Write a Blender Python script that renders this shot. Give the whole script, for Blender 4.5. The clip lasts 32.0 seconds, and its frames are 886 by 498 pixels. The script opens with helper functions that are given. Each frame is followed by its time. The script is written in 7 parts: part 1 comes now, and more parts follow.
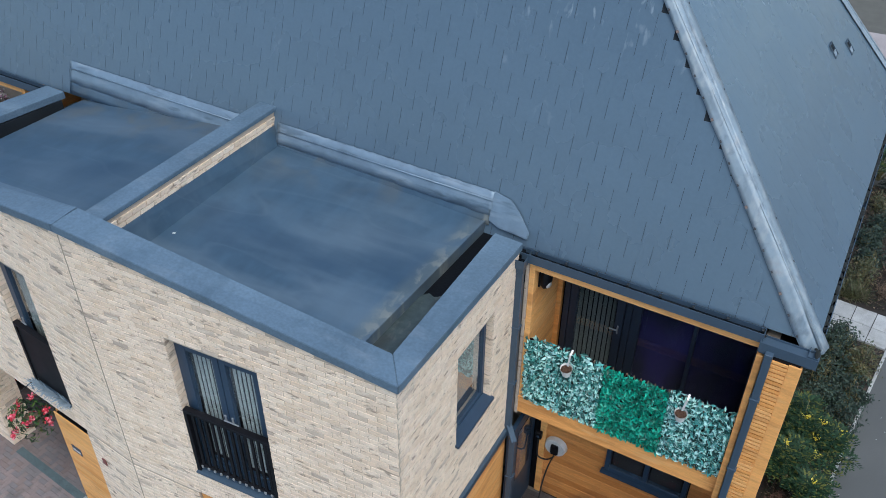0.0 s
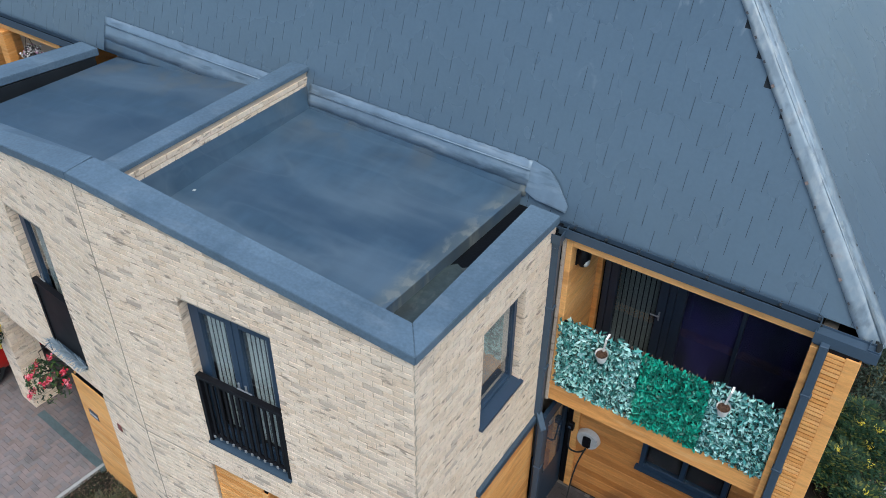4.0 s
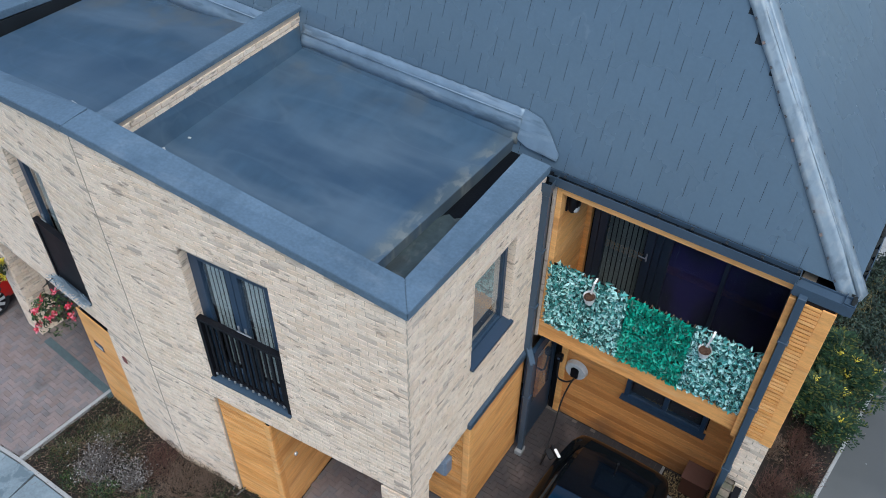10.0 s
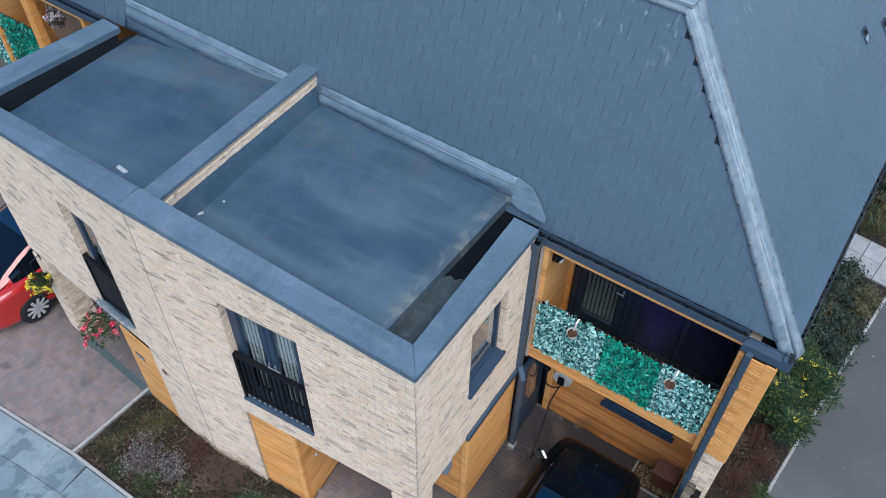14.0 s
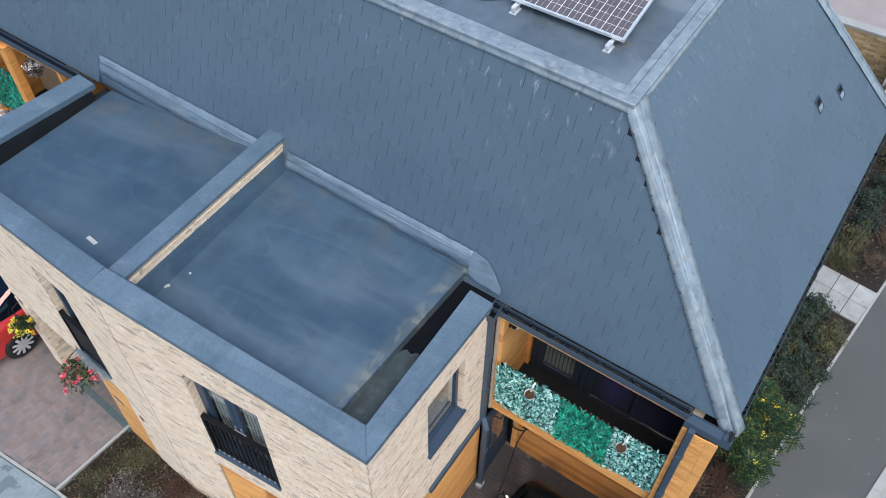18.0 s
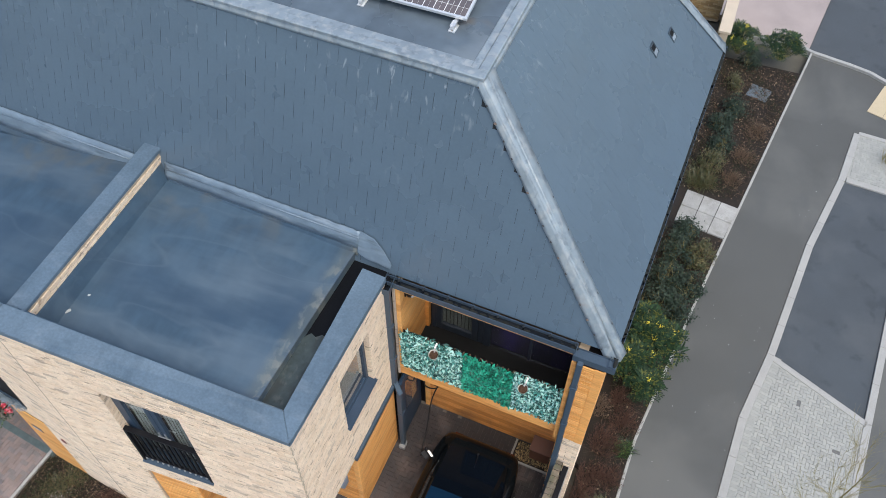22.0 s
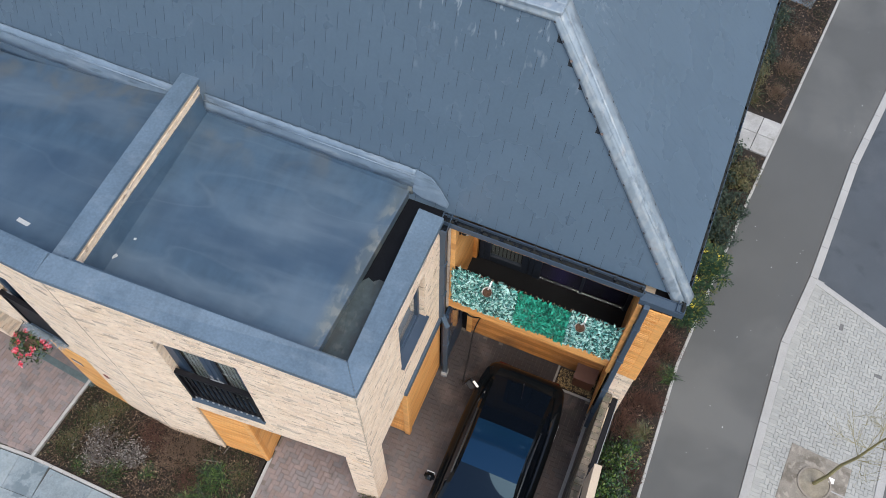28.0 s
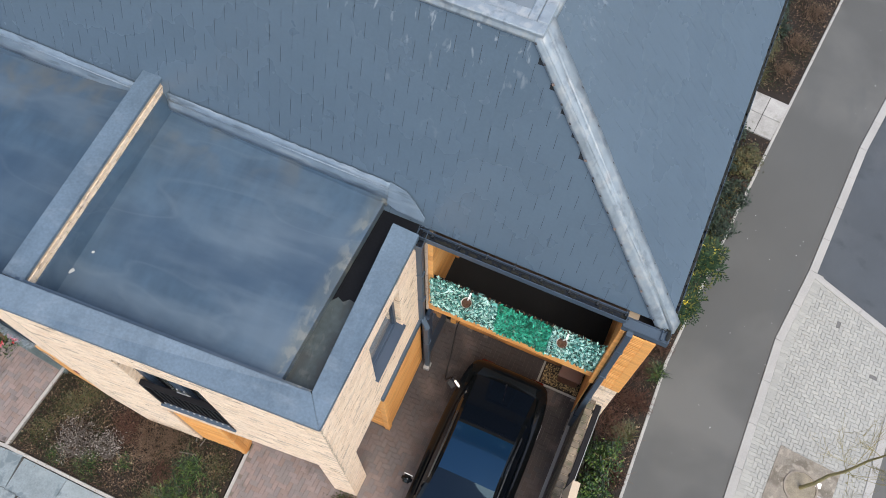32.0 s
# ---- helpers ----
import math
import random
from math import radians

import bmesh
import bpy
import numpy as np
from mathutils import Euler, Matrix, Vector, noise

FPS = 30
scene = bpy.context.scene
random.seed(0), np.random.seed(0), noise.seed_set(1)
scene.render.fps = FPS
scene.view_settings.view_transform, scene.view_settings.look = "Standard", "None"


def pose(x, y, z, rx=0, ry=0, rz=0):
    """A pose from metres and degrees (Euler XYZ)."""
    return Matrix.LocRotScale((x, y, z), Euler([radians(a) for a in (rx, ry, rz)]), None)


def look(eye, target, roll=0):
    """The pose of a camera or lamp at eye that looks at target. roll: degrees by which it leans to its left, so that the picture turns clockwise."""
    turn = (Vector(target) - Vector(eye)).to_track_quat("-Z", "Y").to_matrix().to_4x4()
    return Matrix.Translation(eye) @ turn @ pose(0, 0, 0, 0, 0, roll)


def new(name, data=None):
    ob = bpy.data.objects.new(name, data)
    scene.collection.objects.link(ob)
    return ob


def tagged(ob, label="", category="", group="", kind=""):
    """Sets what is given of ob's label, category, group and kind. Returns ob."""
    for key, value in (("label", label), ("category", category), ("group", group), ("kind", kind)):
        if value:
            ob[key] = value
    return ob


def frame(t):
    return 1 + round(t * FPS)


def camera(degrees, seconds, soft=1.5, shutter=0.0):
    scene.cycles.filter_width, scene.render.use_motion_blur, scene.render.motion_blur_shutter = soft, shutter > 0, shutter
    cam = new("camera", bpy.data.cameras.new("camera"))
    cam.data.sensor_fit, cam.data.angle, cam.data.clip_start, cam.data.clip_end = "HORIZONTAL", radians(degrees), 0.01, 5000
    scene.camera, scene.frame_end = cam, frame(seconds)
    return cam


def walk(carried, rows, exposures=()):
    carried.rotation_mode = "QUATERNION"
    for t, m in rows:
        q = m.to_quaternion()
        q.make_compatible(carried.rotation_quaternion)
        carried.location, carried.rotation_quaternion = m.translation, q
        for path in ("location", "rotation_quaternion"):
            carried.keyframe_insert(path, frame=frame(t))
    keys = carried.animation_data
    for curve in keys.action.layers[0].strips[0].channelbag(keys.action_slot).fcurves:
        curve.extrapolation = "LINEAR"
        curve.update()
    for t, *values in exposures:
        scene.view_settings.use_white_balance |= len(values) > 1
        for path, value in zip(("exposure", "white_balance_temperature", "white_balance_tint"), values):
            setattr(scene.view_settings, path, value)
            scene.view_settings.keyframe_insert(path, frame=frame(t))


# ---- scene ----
# camera: seconds, place, yaw, pitch, roll
cam = camera(54.27, 32.0, soft=0.9)
ROWS = [
    (0.0, 2.838, -4.977, 11.657, 25.48, -37.67, 0.48),
    (0.5, 2.827, -4.936, 11.641, 25.41, -37.73, 0.46),
    (1.0, 2.763, -4.895, 11.616, 25.13, -37.74, 0.44),
    (1.5, 2.736, -4.863, 11.586, 25.09, -37.79, 0.45),
    (2.0, 2.736, -4.769, 11.529, 25.04, -37.80, 0.47),
    (2.5, 2.689, -4.708, 11.481, 25.04, -37.84, 0.45),
    (3.0, 2.761, -4.693, 11.395, 24.98, -37.92, 0.49),
    (3.5, 2.839, -4.646, 11.249, 26.43, -37.87, 0.58),
    (4.0, 2.883, -4.628, 11.043, 29.45, -37.89, 0.58),
    (4.5, 2.879, -4.585, 10.820, 29.42, -37.87, 0.57),
    (6.5, 2.788, -4.503, 10.560, 29.26, -37.93, 0.67),
    (7.0, 2.785, -4.455, 10.651, 29.22, -37.99, 0.72),
    (7.5, 2.835, -4.437, 10.722, 29.22, -38.05, 0.72),
    (8.0, 2.850, -4.472, 10.807, 29.20, -39.49, 0.75),
    (8.5, 2.929, -4.503, 10.860, 29.17, -42.61, 0.81),
    (9.0, 2.913, -4.508, 11.009, 29.16, -42.70, 0.82),
    (9.5, 2.867, -4.476, 11.301, 29.16, -42.72, 0.84),
    (10.0, 2.843, -4.442, 11.587, 29.17, -44.48, 0.87),
    (10.5, 2.872, -4.411, 11.822, 29.21, -44.54, 0.88),
    (11.0, 2.870, -4.430, 12.068, 29.21, -44.55, 0.89),
    (11.5, 2.840, -4.478, 12.410, 29.24, -45.64, 0.89),
    (12.0, 2.840, -4.536, 12.764, 29.16, -47.79, 1.02),
    (12.5, 2.872, -4.543, 13.071, 29.13, -49.52, 1.07),
    (13.0, 2.845, -4.532, 13.281, 29.14, -49.51, 1.04),
    (13.5, 2.788, -4.474, 13.549, 29.14, -49.54, 1.02),
    (14.0, 2.739, -4.333, 13.777, 29.18, -49.61, 1.02),
    (14.5, 2.774, -4.199, 13.966, 29.23, -50.57, 1.01),
    (16.5, 2.917, -4.053, 14.833, 29.50, -51.66, 0.82),
    (17.0, 2.867, -3.816, 14.813, 29.59, -51.60, 0.75),
    (17.5, 2.824, -3.513, 14.849, 29.67, -51.56, 0.74),
    (18.0, 2.875, -3.323, 14.929, 29.75, -51.60, 0.71),
    (18.5, 2.935, -3.290, 15.001, 29.86, -51.58, 0.61),
    (19.0, 2.940, -3.312, 15.129, 29.91, -51.53, 0.56),
    (19.5, 2.976, -3.382, 15.268, 29.89, -51.50, 0.59),
    (20.0, 3.078, -3.423, 15.335, 29.83, -51.46, 0.59),
    (20.5, 3.137, -3.403, 15.304, 29.78, -51.38, 0.61),
    (21.0, 3.173, -3.406, 15.304, 27.27, -51.37, 0.56),
    (21.5, 3.194, -3.456, 15.441, 21.86, -51.43, 0.56),
    (22.0, 3.200, -3.518, 15.634, 18.98, -53.98, 0.49),
    (22.5, 3.173, -3.531, 15.847, 17.21, -59.18, 0.65),
    (23.0, 3.114, -3.524, 16.026, 17.16, -59.25, 0.72),
    (23.5, 2.972, -3.446, 16.226, 17.22, -59.29, 0.77),
    (24.0, 2.777, -3.301, 16.319, 17.35, -59.31, 0.79),
    (24.5, 2.566, -3.097, 16.211, 17.42, -59.58, 0.85),
    (25.0, 2.441, -2.914, 16.093, 17.46, -59.96, 0.97),
    (25.5, 2.375, -2.858, 15.955, 17.61, -60.57, 0.95),
    (27.5, 2.119, -3.088, 15.610, 17.91, -61.28, 1.16),
    (28.0, 2.053, -2.993, 15.569, 17.95, -61.30, 1.12),
    (28.5, 1.933, -2.705, 15.623, 18.09, -61.30, 1.17),
    (29.0, 1.865, -2.354, 15.640, 18.25, -61.38, 1.17),
    (29.5, 1.827, -2.001, 15.667, 18.44, -61.43, 1.14),
    (30.0, 1.736, -1.640, 15.664, 18.55, -61.36, 1.14),
    (30.5, 1.727, -1.482, 15.632, 18.64, -63.30, 1.21),
    (31.0, 1.806, -1.474, 15.657, 18.70, -65.49, 1.31),
    (31.5, 1.931, -1.541, 15.630, 18.71, -65.55, 1.42),
    (32.0, 2.007, -1.591, 15.565, 18.85, -66.16, 1.39),
]
walk(cam, [(t, pose(x, y, z, 90 + pitch, 0, yaw) @ pose(0, 0, 0, 0, 0, roll)) for t, x, y, z, yaw, pitch, roll in ROWS],
     exposures=[(0.0, 0.22, 6150, 5), (3.0, 0.22, 6250, 5), (4.5, 0.24, 6300, 4), (9.0, 0.14, 6100, 5), (11.0, 0.2, 6000, 5), (13.0, 0.2, 5950, 7), (14.2, 0.29, 6050, 7), (17.0, 0.38, 6400, 7), (21.0, 0.42, 6850, 8), (23.0, 0.40, 7000, 9), (25.0, 0.48, 7000, 10), (28.0, 0.45, 6950, 10), (29.0, 0.47, 6950, 10), (30.0, 0.57, 7000, 9), (32.0, 0.59, 7300, 11)])

# ---- light ----
world = bpy.data.worlds.new("sky")
world.use_nodes = True
scene.world = world
wn = world.node_tree.nodes
sky = wn.new("ShaderNodeTexSky")
sky.sky_type = "NISHITA"
sky.sun_disc = False
sky.sun_elevation, sky.sun_rotation = radians(61), radians(137)
sky.air_density, sky.dust_density, sky.ozone_density = 1.0, 1.2, 2.0
wn["Background"].inputs["Strength"].default_value = 0.19
world.node_tree.links.new(sky.outputs["Color"], wn["Background"].inputs["Color"])
sun = new("sun", bpy.data.lights.new("sun", "SUN"))
sun.data.energy, sun.data.angle, sun.data.color = 2.5, radians(50), (1.0, 0.96, 0.9)
sun.matrix_world = look((6.0, -6.5, 16.0), (0, 0, 0))

# ---- plan ----
TURN = -3.8                                   # the main house stands askew to the front wall, degrees
HOUSE = pose(0, 2.87, 0, 0, 0, TURN)          # its frame: p along the eave, q towards the back
K = 0.066                                     # the side walls' lean in plan
EAVE, TOP = 5.32, 8.42                        # slate roof, from eave to flat top
Q0 = 0.06                                     # the slates' lower edge behind the gutter line
QZ, PZ = 1.138 / 3.1, 2.577 / 3.1             # run of the front and side slopes per metre of height
JOINT = -4.06                                 # party line of the brick fronts
RISE = 0.1527                                 # slope of the front parapet
FRONT = pose(0, -0.04, 0, 0, 0, 0.7)          # the brick front, x from the corner
SOFFIT, UNDER = 2.2, 2.31                     # underside of the upper storey, beside the carport and at the front


# ---- materials ----
def stain(nt, place, below, kind, col, scale, lo, hi, much, edge):
    """Lays dirt or painted shade over a colour: patches where a noise passes from lo to hi, or the thin tide lines
    round them; edge (normal, offset, reach) keeps it near one edge of a surface.
    """
    n, li = nt.nodes, nt.links
    mp, tx = n.new("ShaderNodeMapping"), n.new("ShaderNodeTexNoise")
    mp.inputs["Scale"].default_value = scale
    tx.inputs["Scale"].default_value, tx.inputs["Detail"].default_value = 1.0, 2.5 if kind == "line" else 4
    tx.inputs["Distortion"].default_value = 0.3
    li.new(place, mp.inputs["Vector"])
    li.new(mp.outputs["Vector"], tx.inputs["Vector"])
    fac = tx.outputs["Fac"]
    if kind == "line":
        s, ab = n.new("ShaderNodeMath"), n.new("ShaderNodeMath")
        s.operation, ab.operation = "SUBTRACT", "ABSOLUTE"
        s.inputs[1].default_value = lo
        li.new(fac, s.inputs[0])
        li.new(s.outputs[0], ab.inputs[0])
        fac, lo = ab.outputs[0], hi
        hi = 0.0
    mr = n.new("ShaderNodeMapRange")
    mr.inputs["From Min"].default_value, mr.inputs["From Max"].default_value, mr.inputs["To Max"].default_value = lo, hi, much
    li.new(fac, mr.inputs["Value"])
    fac = mr.outputs[0]
    if edge:
        dt, er, mu = n.new("ShaderNodeVectorMath"), n.new("ShaderNodeMapRange"), n.new("ShaderNodeMath")
        dt.operation, mu.operation = "DOT_PRODUCT", "MULTIPLY"
        dt.inputs[1].default_value = edge[0]
        er.inputs["From Min"].default_value, er.inputs["From Max"].default_value = -edge[1] - edge[2], -edge[1]
        li.new(place, dt.inputs[0])
        li.new(dt.outputs["Value"], er.inputs["Value"])
        li.new(er.outputs[0], mu.inputs[0])
        li.new(fac, mu.inputs[1])
        fac = mu.outputs[0]
    mx = n.new("ShaderNodeMix")
    mx.data_type = "RGBA"
    li.new(fac, mx.inputs["Factor"])
    li.new(below, mx.inputs["A"])
    mx.inputs["B"].default_value = (*col, 1)
    return mx.outputs["Result"]


def material(name, col, rough=0.7, metal=0.0, spread=0.12, grain=40.0, blotch=2.5, bump=0.15, pick="", picks=(), spec=0.5, stretch=None, coat=0.0, stains=()):
    """A surface: base colour with grain and blotches at world size; pick 'object' or 'island' varies it piece by piece through the colours in picks."""
    m = bpy.data.materials.new(name)
    m.use_nodes = True
    nt = m.node_tree
    n, li = nt.nodes, nt.links
    b = n["Principled BSDF"]
    b.inputs["Roughness"].default_value, b.inputs["Metallic"].default_value = rough, metal
    b.inputs["Specular IOR Level"].default_value = spec
    b.inputs["Coat Weight"].default_value = coat
    geo = n.new("ShaderNodeNewGeometry")
    place = geo.outputs["Position"]
    if stretch:
        mp = n.new("ShaderNodeMapping")
        mp.inputs["Scale"].default_value = stretch
        li.new(place, mp.inputs["Vector"])
        place = mp.outputs["Vector"]
    fine, broad = n.new("ShaderNodeTexNoise"), n.new("ShaderNodeTexNoise")
    fine.inputs["Scale"].default_value, broad.inputs["Scale"].default_value = grain, blotch
    fine.inputs["Detail"].default_value, broad.inputs["Detail"].default_value = 3, 4
    li.new(place, fine.inputs["Vector"])
    li.new(place, broad.inputs["Vector"])
    base = n.new("ShaderNodeRGB").outputs[0]
    base.default_value = (*col, 1)
    if pick:
        if pick == "object":
            rnd = n.new("ShaderNodeObjectInfo").outputs["Random"]
        else:
            rnd = geo.outputs["Random Per Island"]
        ramp = n.new("ShaderNodeValToRGB")
        ramp.color_ramp.interpolation = "CONSTANT"
        el = ramp.color_ramp.elements
        el[0].position, el[0].color = 0.0, (*picks[0][1], 1)
        el[1].position, el[1].color = picks[1][0], (*picks[1][1], 1)
        for at, c in picks[2:]:
            e = el.new(at)
            e.color = (*c, 1)
        li.new(rnd, ramp.inputs["Fac"])
        base = ramp.outputs["Color"]
    hsv = n.new("ShaderNodeHueSaturation")
    li.new(base, hsv.inputs["Color"])
    add = n.new("ShaderNodeMath")
    add.operation = "ADD"
    li.new(fine.outputs["Fac"], add.inputs[0])
    li.new(broad.outputs["Fac"], add.inputs[1])
    rng = n.new("ShaderNodeMapRange")
    rng.inputs["From Min"].default_value, rng.inputs["From Max"].default_value = 0.6, 1.4
    rng.inputs["To Min"].default_value, rng.inputs["To Max"].default_value = 1 - spread, 1 + spread
    li.new(add.outputs[0], rng.inputs["Value"])
    li.new(rng.outputs[0], hsv.inputs["Value"])
    out = hsv.outputs["Color"]
    for kind, scol, scale, lo, hi, much, edge in stains:
        out = stain(nt, geo.outputs["Position"], out, kind, scol, scale, lo, hi, much, edge)
    li.new(out, b.inputs["Base Color"])
    rr = n.new("ShaderNodeMapRange")
    rr.inputs["To Min"].default_value, rr.inputs["To Max"].default_value = max(rough - 0.12, 0.02), min(rough + 0.12, 1)
    li.new(broad.outputs["Fac"], rr.inputs["Value"])
    if rough > 0.1:
        li.new(rr.outputs[0], b.inputs["Roughness"])
    if bump:
        bp = n.new("ShaderNodeBump")
        bp.inputs["Strength"].default_value, bp.inputs["Distance"].default_value = bump, 0.01
        li.new(fine.outputs["Fac"], bp.inputs["Height"])
        li.new(bp.outputs["Normal"], b.inputs["Normal"])
    return m


BRICKS = [(0, (0.74, 0.58, 0.435)), (0.22, (0.77, 0.62, 0.475)), (0.45, (0.70, 0.54, 0.395)), (0.62, (0.76, 0.61, 0.47)),
          (0.8, (0.72, 0.57, 0.44)), (0.93, (0.56, 0.45, 0.35)), (0.98, (0.47, 0.375, 0.295))]
SMUT = (("patch", (0.20, 0.15, 0.115), (5.0, 5.0, 17), 0.605, 0.68, 0.72, None), ("patch", (0.78, 0.66, 0.52), (4, 4, 13), 0.56, 0.68, 0.5, None), ("patch", (0.34, 0.26, 0.195), (22, 22, 50), 0.61, 0.7, 0.6, None))
SLATES = [(0, (0.080, 0.120, 0.162)), (0.35, (0.081, 0.1215, 0.164)), (0.7, (0.079, 0.1185, 0.160))]
RUNS = (("patch", (0.36, 0.41, 0.45), (13, 13, 0.3), 0.63, 0.72, 0.6, ((0, 0, 1), -8.4, 0.9)), ("patch", (0.30, 0.34, 0.38), (5, 5, 3), 0.67, 0.74, 0.28, ((0, 0, 1), -8.3, 2.4)), ("patch", (0.062, 0.094, 0.128), (0.35, 0.35, 0.3), 0.48, 0.7, 0.35, None))
PAVERS = [(0, (0.20, 0.160, 0.150)), (0.2, (0.222, 0.176, 0.164)), (0.4, (0.180, 0.160, 0.157)), (0.55, (0.210, 0.176, 0.170)), (0.7, (0.198, 0.152, 0.138)), (0.85, (0.172, 0.152, 0.152))]
# first patch paints carport shade along with damp into the rear pavers; second is grime
SHADE_AND_DAMP = (("patch", (0.026, 0.023, 0.026), (0.9, 0.9, 1), 0.22, 0.46, 0.9, ((0, 1, 0), -1.95, 1.9)), ("patch", (0.07, 0.065, 0.06), (2.5, 2.5, 1), 0.6, 0.7, 0.5, None))
SETTS = [(0, (0.295, 0.302, 0.286)), (0.3, (0.312, 0.318, 0.30)), (0.6, (0.28, 0.287, 0.272)), (0.994, (0.13, 0.13, 0.13))]
brick_m = material("cream brick", (0.6, 0.5, 0.38), 0.9, spread=0.16, grain=60, blotch=9, bump=0.4, pick="object", picks=BRICKS, stains=SMUT)
brick_j = material("cream brick joined", (0.6, 0.5, 0.38), 0.9, spread=0.16, grain=60, blotch=9, bump=0.4, pick="island", picks=BRICKS, stains=SMUT)
mortar = material("mortar", (0.46, 0.375, 0.285), 0.95, spread=0.1)
slate_m = material("slate", (0.08, 0.09, 0.1), 0.28, spread=0.07, grain=25, blotch=1.2, bump=0.08, pick="object", picks=SLATES, stains=RUNS)
slate_j = material("slate joined", (0.08, 0.09, 0.1), 0.28, spread=0.07, grain=25, blotch=1.2, bump=0.08, pick="island", picks=SLATES, stains=RUNS)
slate_gap = material("slate underlay", (0.014, 0.019, 0.025), 0.9)
paver_m = material("brindle paver", (0.2, 0.15, 0.13), 0.85, spread=0.2, grain=50, blotch=3, bump=0.2, pick="object", picks=PAVERS, stains=SHADE_AND_DAMP)
paver_j = material("brindle paver joined", (0.2, 0.15, 0.13), 0.85, spread=0.2, grain=50, blotch=3, bump=0.2, pick="island", picks=PAVERS, stains=SHADE_AND_DAMP)
sett_m = material("grey paver", (0.4, 0.4, 0.4), 0.85, spread=0.07, grain=50, blotch=1.5, bump=0.1, pick="object", picks=SETTS)
sett_j = material("grey paver joined", (0.4, 0.4, 0.4), 0.85, spread=0.07, grain=50, blotch=1.5, bump=0.1, pick="island", picks=SETTS)
joint_sand = material("joint sand", (0.14, 0.12, 0.105), 0.95)
joint_pale = material("pale joint sand", (0.05, 0.05, 0.048), 0.95)
GUT = ((0.994, -0.108, 0), 0.688, 0.26)        # the edge along the sunken gutter
membrane = material("roof membrane", (0.046, 0.082, 0.122), 0.34, spread=0.25, grain=6, blotch=0.9, bump=0.05, stretch=(1.0, 0.45, 1),
                    stains=(("patch", (0.095, 0.135, 0.175), (0.4, 1.7, 1), 0.44, 0.64, 0.65, None), ("patch", (0.026, 0.052, 0.088), (0.45, 0.8, 1), 0.52, 0.66, 0.65, None), ("patch", (0.13, 0.17, 0.21), (0.5, 3.0, 1), 0.55, 0.75, 0.3, None),
                            ("patch", (0.12, 0.135, 0.12), (3, 1.6, 1), 0.38, 0.58, 0.7, GUT), ("patch", (0.21, 0.22, 0.20), (6, 4, 1), 0.57, 0.66, 0.7, GUT),
                            ("line", (0.15, 0.19, 0.225), (0.22, 0.8, 1), 0.52, 0.012, 0.12, None), ("patch", (0.022, 0.048, 0.085), (0.7, 0.5, 1), 0.32, 0.56, 0.32, ((-0.55, -0.83, 0), -1.5, 1.3)), ("patch", (0.10, 0.105, 0.10), (2.2, 2.2, 1), 0.46, 0.62, 0.55, ((-0.066, 0.998, 0), -3.35, 0.8))))
dry = (("patch", (0.24, 0.29, 0.33), (2.5, 5, 5), 0.56, 0.74, 0.25, None), ("patch", (0.05, 0.085, 0.12), (4, 2, 4), 0.56, 0.7, 0.45, None))
coping_m = material("anthracite coping", (0.095, 0.142, 0.19), 0.45, spread=0.26, grain=30, blotch=1.5, bump=0.04, stains=dry)
OLD = (("patch", (0.36, 0.38, 0.39), (9, 9, 4), 0.5, 0.68, 0.6, None), ("patch", (0.12, 0.15, 0.18), (9, 9, 5), 0.55, 0.68, 0.6, None), ("patch", (0.26, 0.18, 0.13), (3, 3, 3), 0.66, 0.76, 0.35, None))
lead = material("lead flashing", (0.22, 0.27, 0.31), 0.5, metal=0.15, spread=0.2, grain=7, blotch=2.5, bump=0.1, stains=OLD)
lead_apron = material("apron lead", (0.15, 0.205, 0.26), 0.42, metal=0.15, spread=0.2, grain=7, blotch=2.5, bump=0.08,
                      stains=(("patch", (0.25, 0.30, 0.345), (1.2, 7, 7), 0.52, 0.64, 0.55, None), ("patch", (0.07, 0.10, 0.13), (2, 9, 9), 0.57, 0.68, 0.6, None)))
frame_m = material("anthracite frame", (0.022, 0.044, 0.078), 0.4, spread=0.08, bump=0.02)
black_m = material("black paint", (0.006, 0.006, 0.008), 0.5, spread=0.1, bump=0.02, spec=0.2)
gutter_m = material("black gutter", (0.02, 0.024, 0.028), 0.35, spread=0.15, bump=0.02)
timber = material("larch cladding", (0.55, 0.245, 0.055), 0.6, spread=0.22, grain=22, blotch=3, bump=0.2, stretch=(1, 1, 9), pick="object",
                  picks=[(0, (0.77, 0.365, 0.112)), (0.3, (0.81, 0.41, 0.14)), (0.6, (0.71, 0.315, 0.085)), (0.8, (0.78, 0.385, 0.12))],
                  stains=(("patch", (0.42, 0.15, 0.035), (1.2, 1.2, 7), 0.5, 0.68, 0.45, None), ("patch", (0.80, 0.50, 0.24), (2, 2, 16), 0.58, 0.7, 0.4, None)))
asphalt = material("asphalt", (0.080, 0.083, 0.082), 0.9, spread=0.15, grain=120, blotch=0.8, bump=0.3, stains=(("patch", (0.14, 0.142, 0.138), (0.4, 0.4, 1), 0.48, 0.66, 0.5, None), ("patch", (0.075, 0.08, 0.082), (1.3, 0.5, 1), 0.58, 0.7, 0.4, None)))
asphalt_bay = material("dark asphalt", (0.056, 0.067, 0.079), 0.9, spread=0.2, grain=120, blotch=1.2, bump=0.3, stains=(("patch", (0.085, 0.095, 0.105), (0.8, 0.8, 1), 0.52, 0.7, 0.5, None), ("patch", (0.03, 0.038, 0.048), (2, 2, 1), 0.58, 0.68, 0.5, None)))
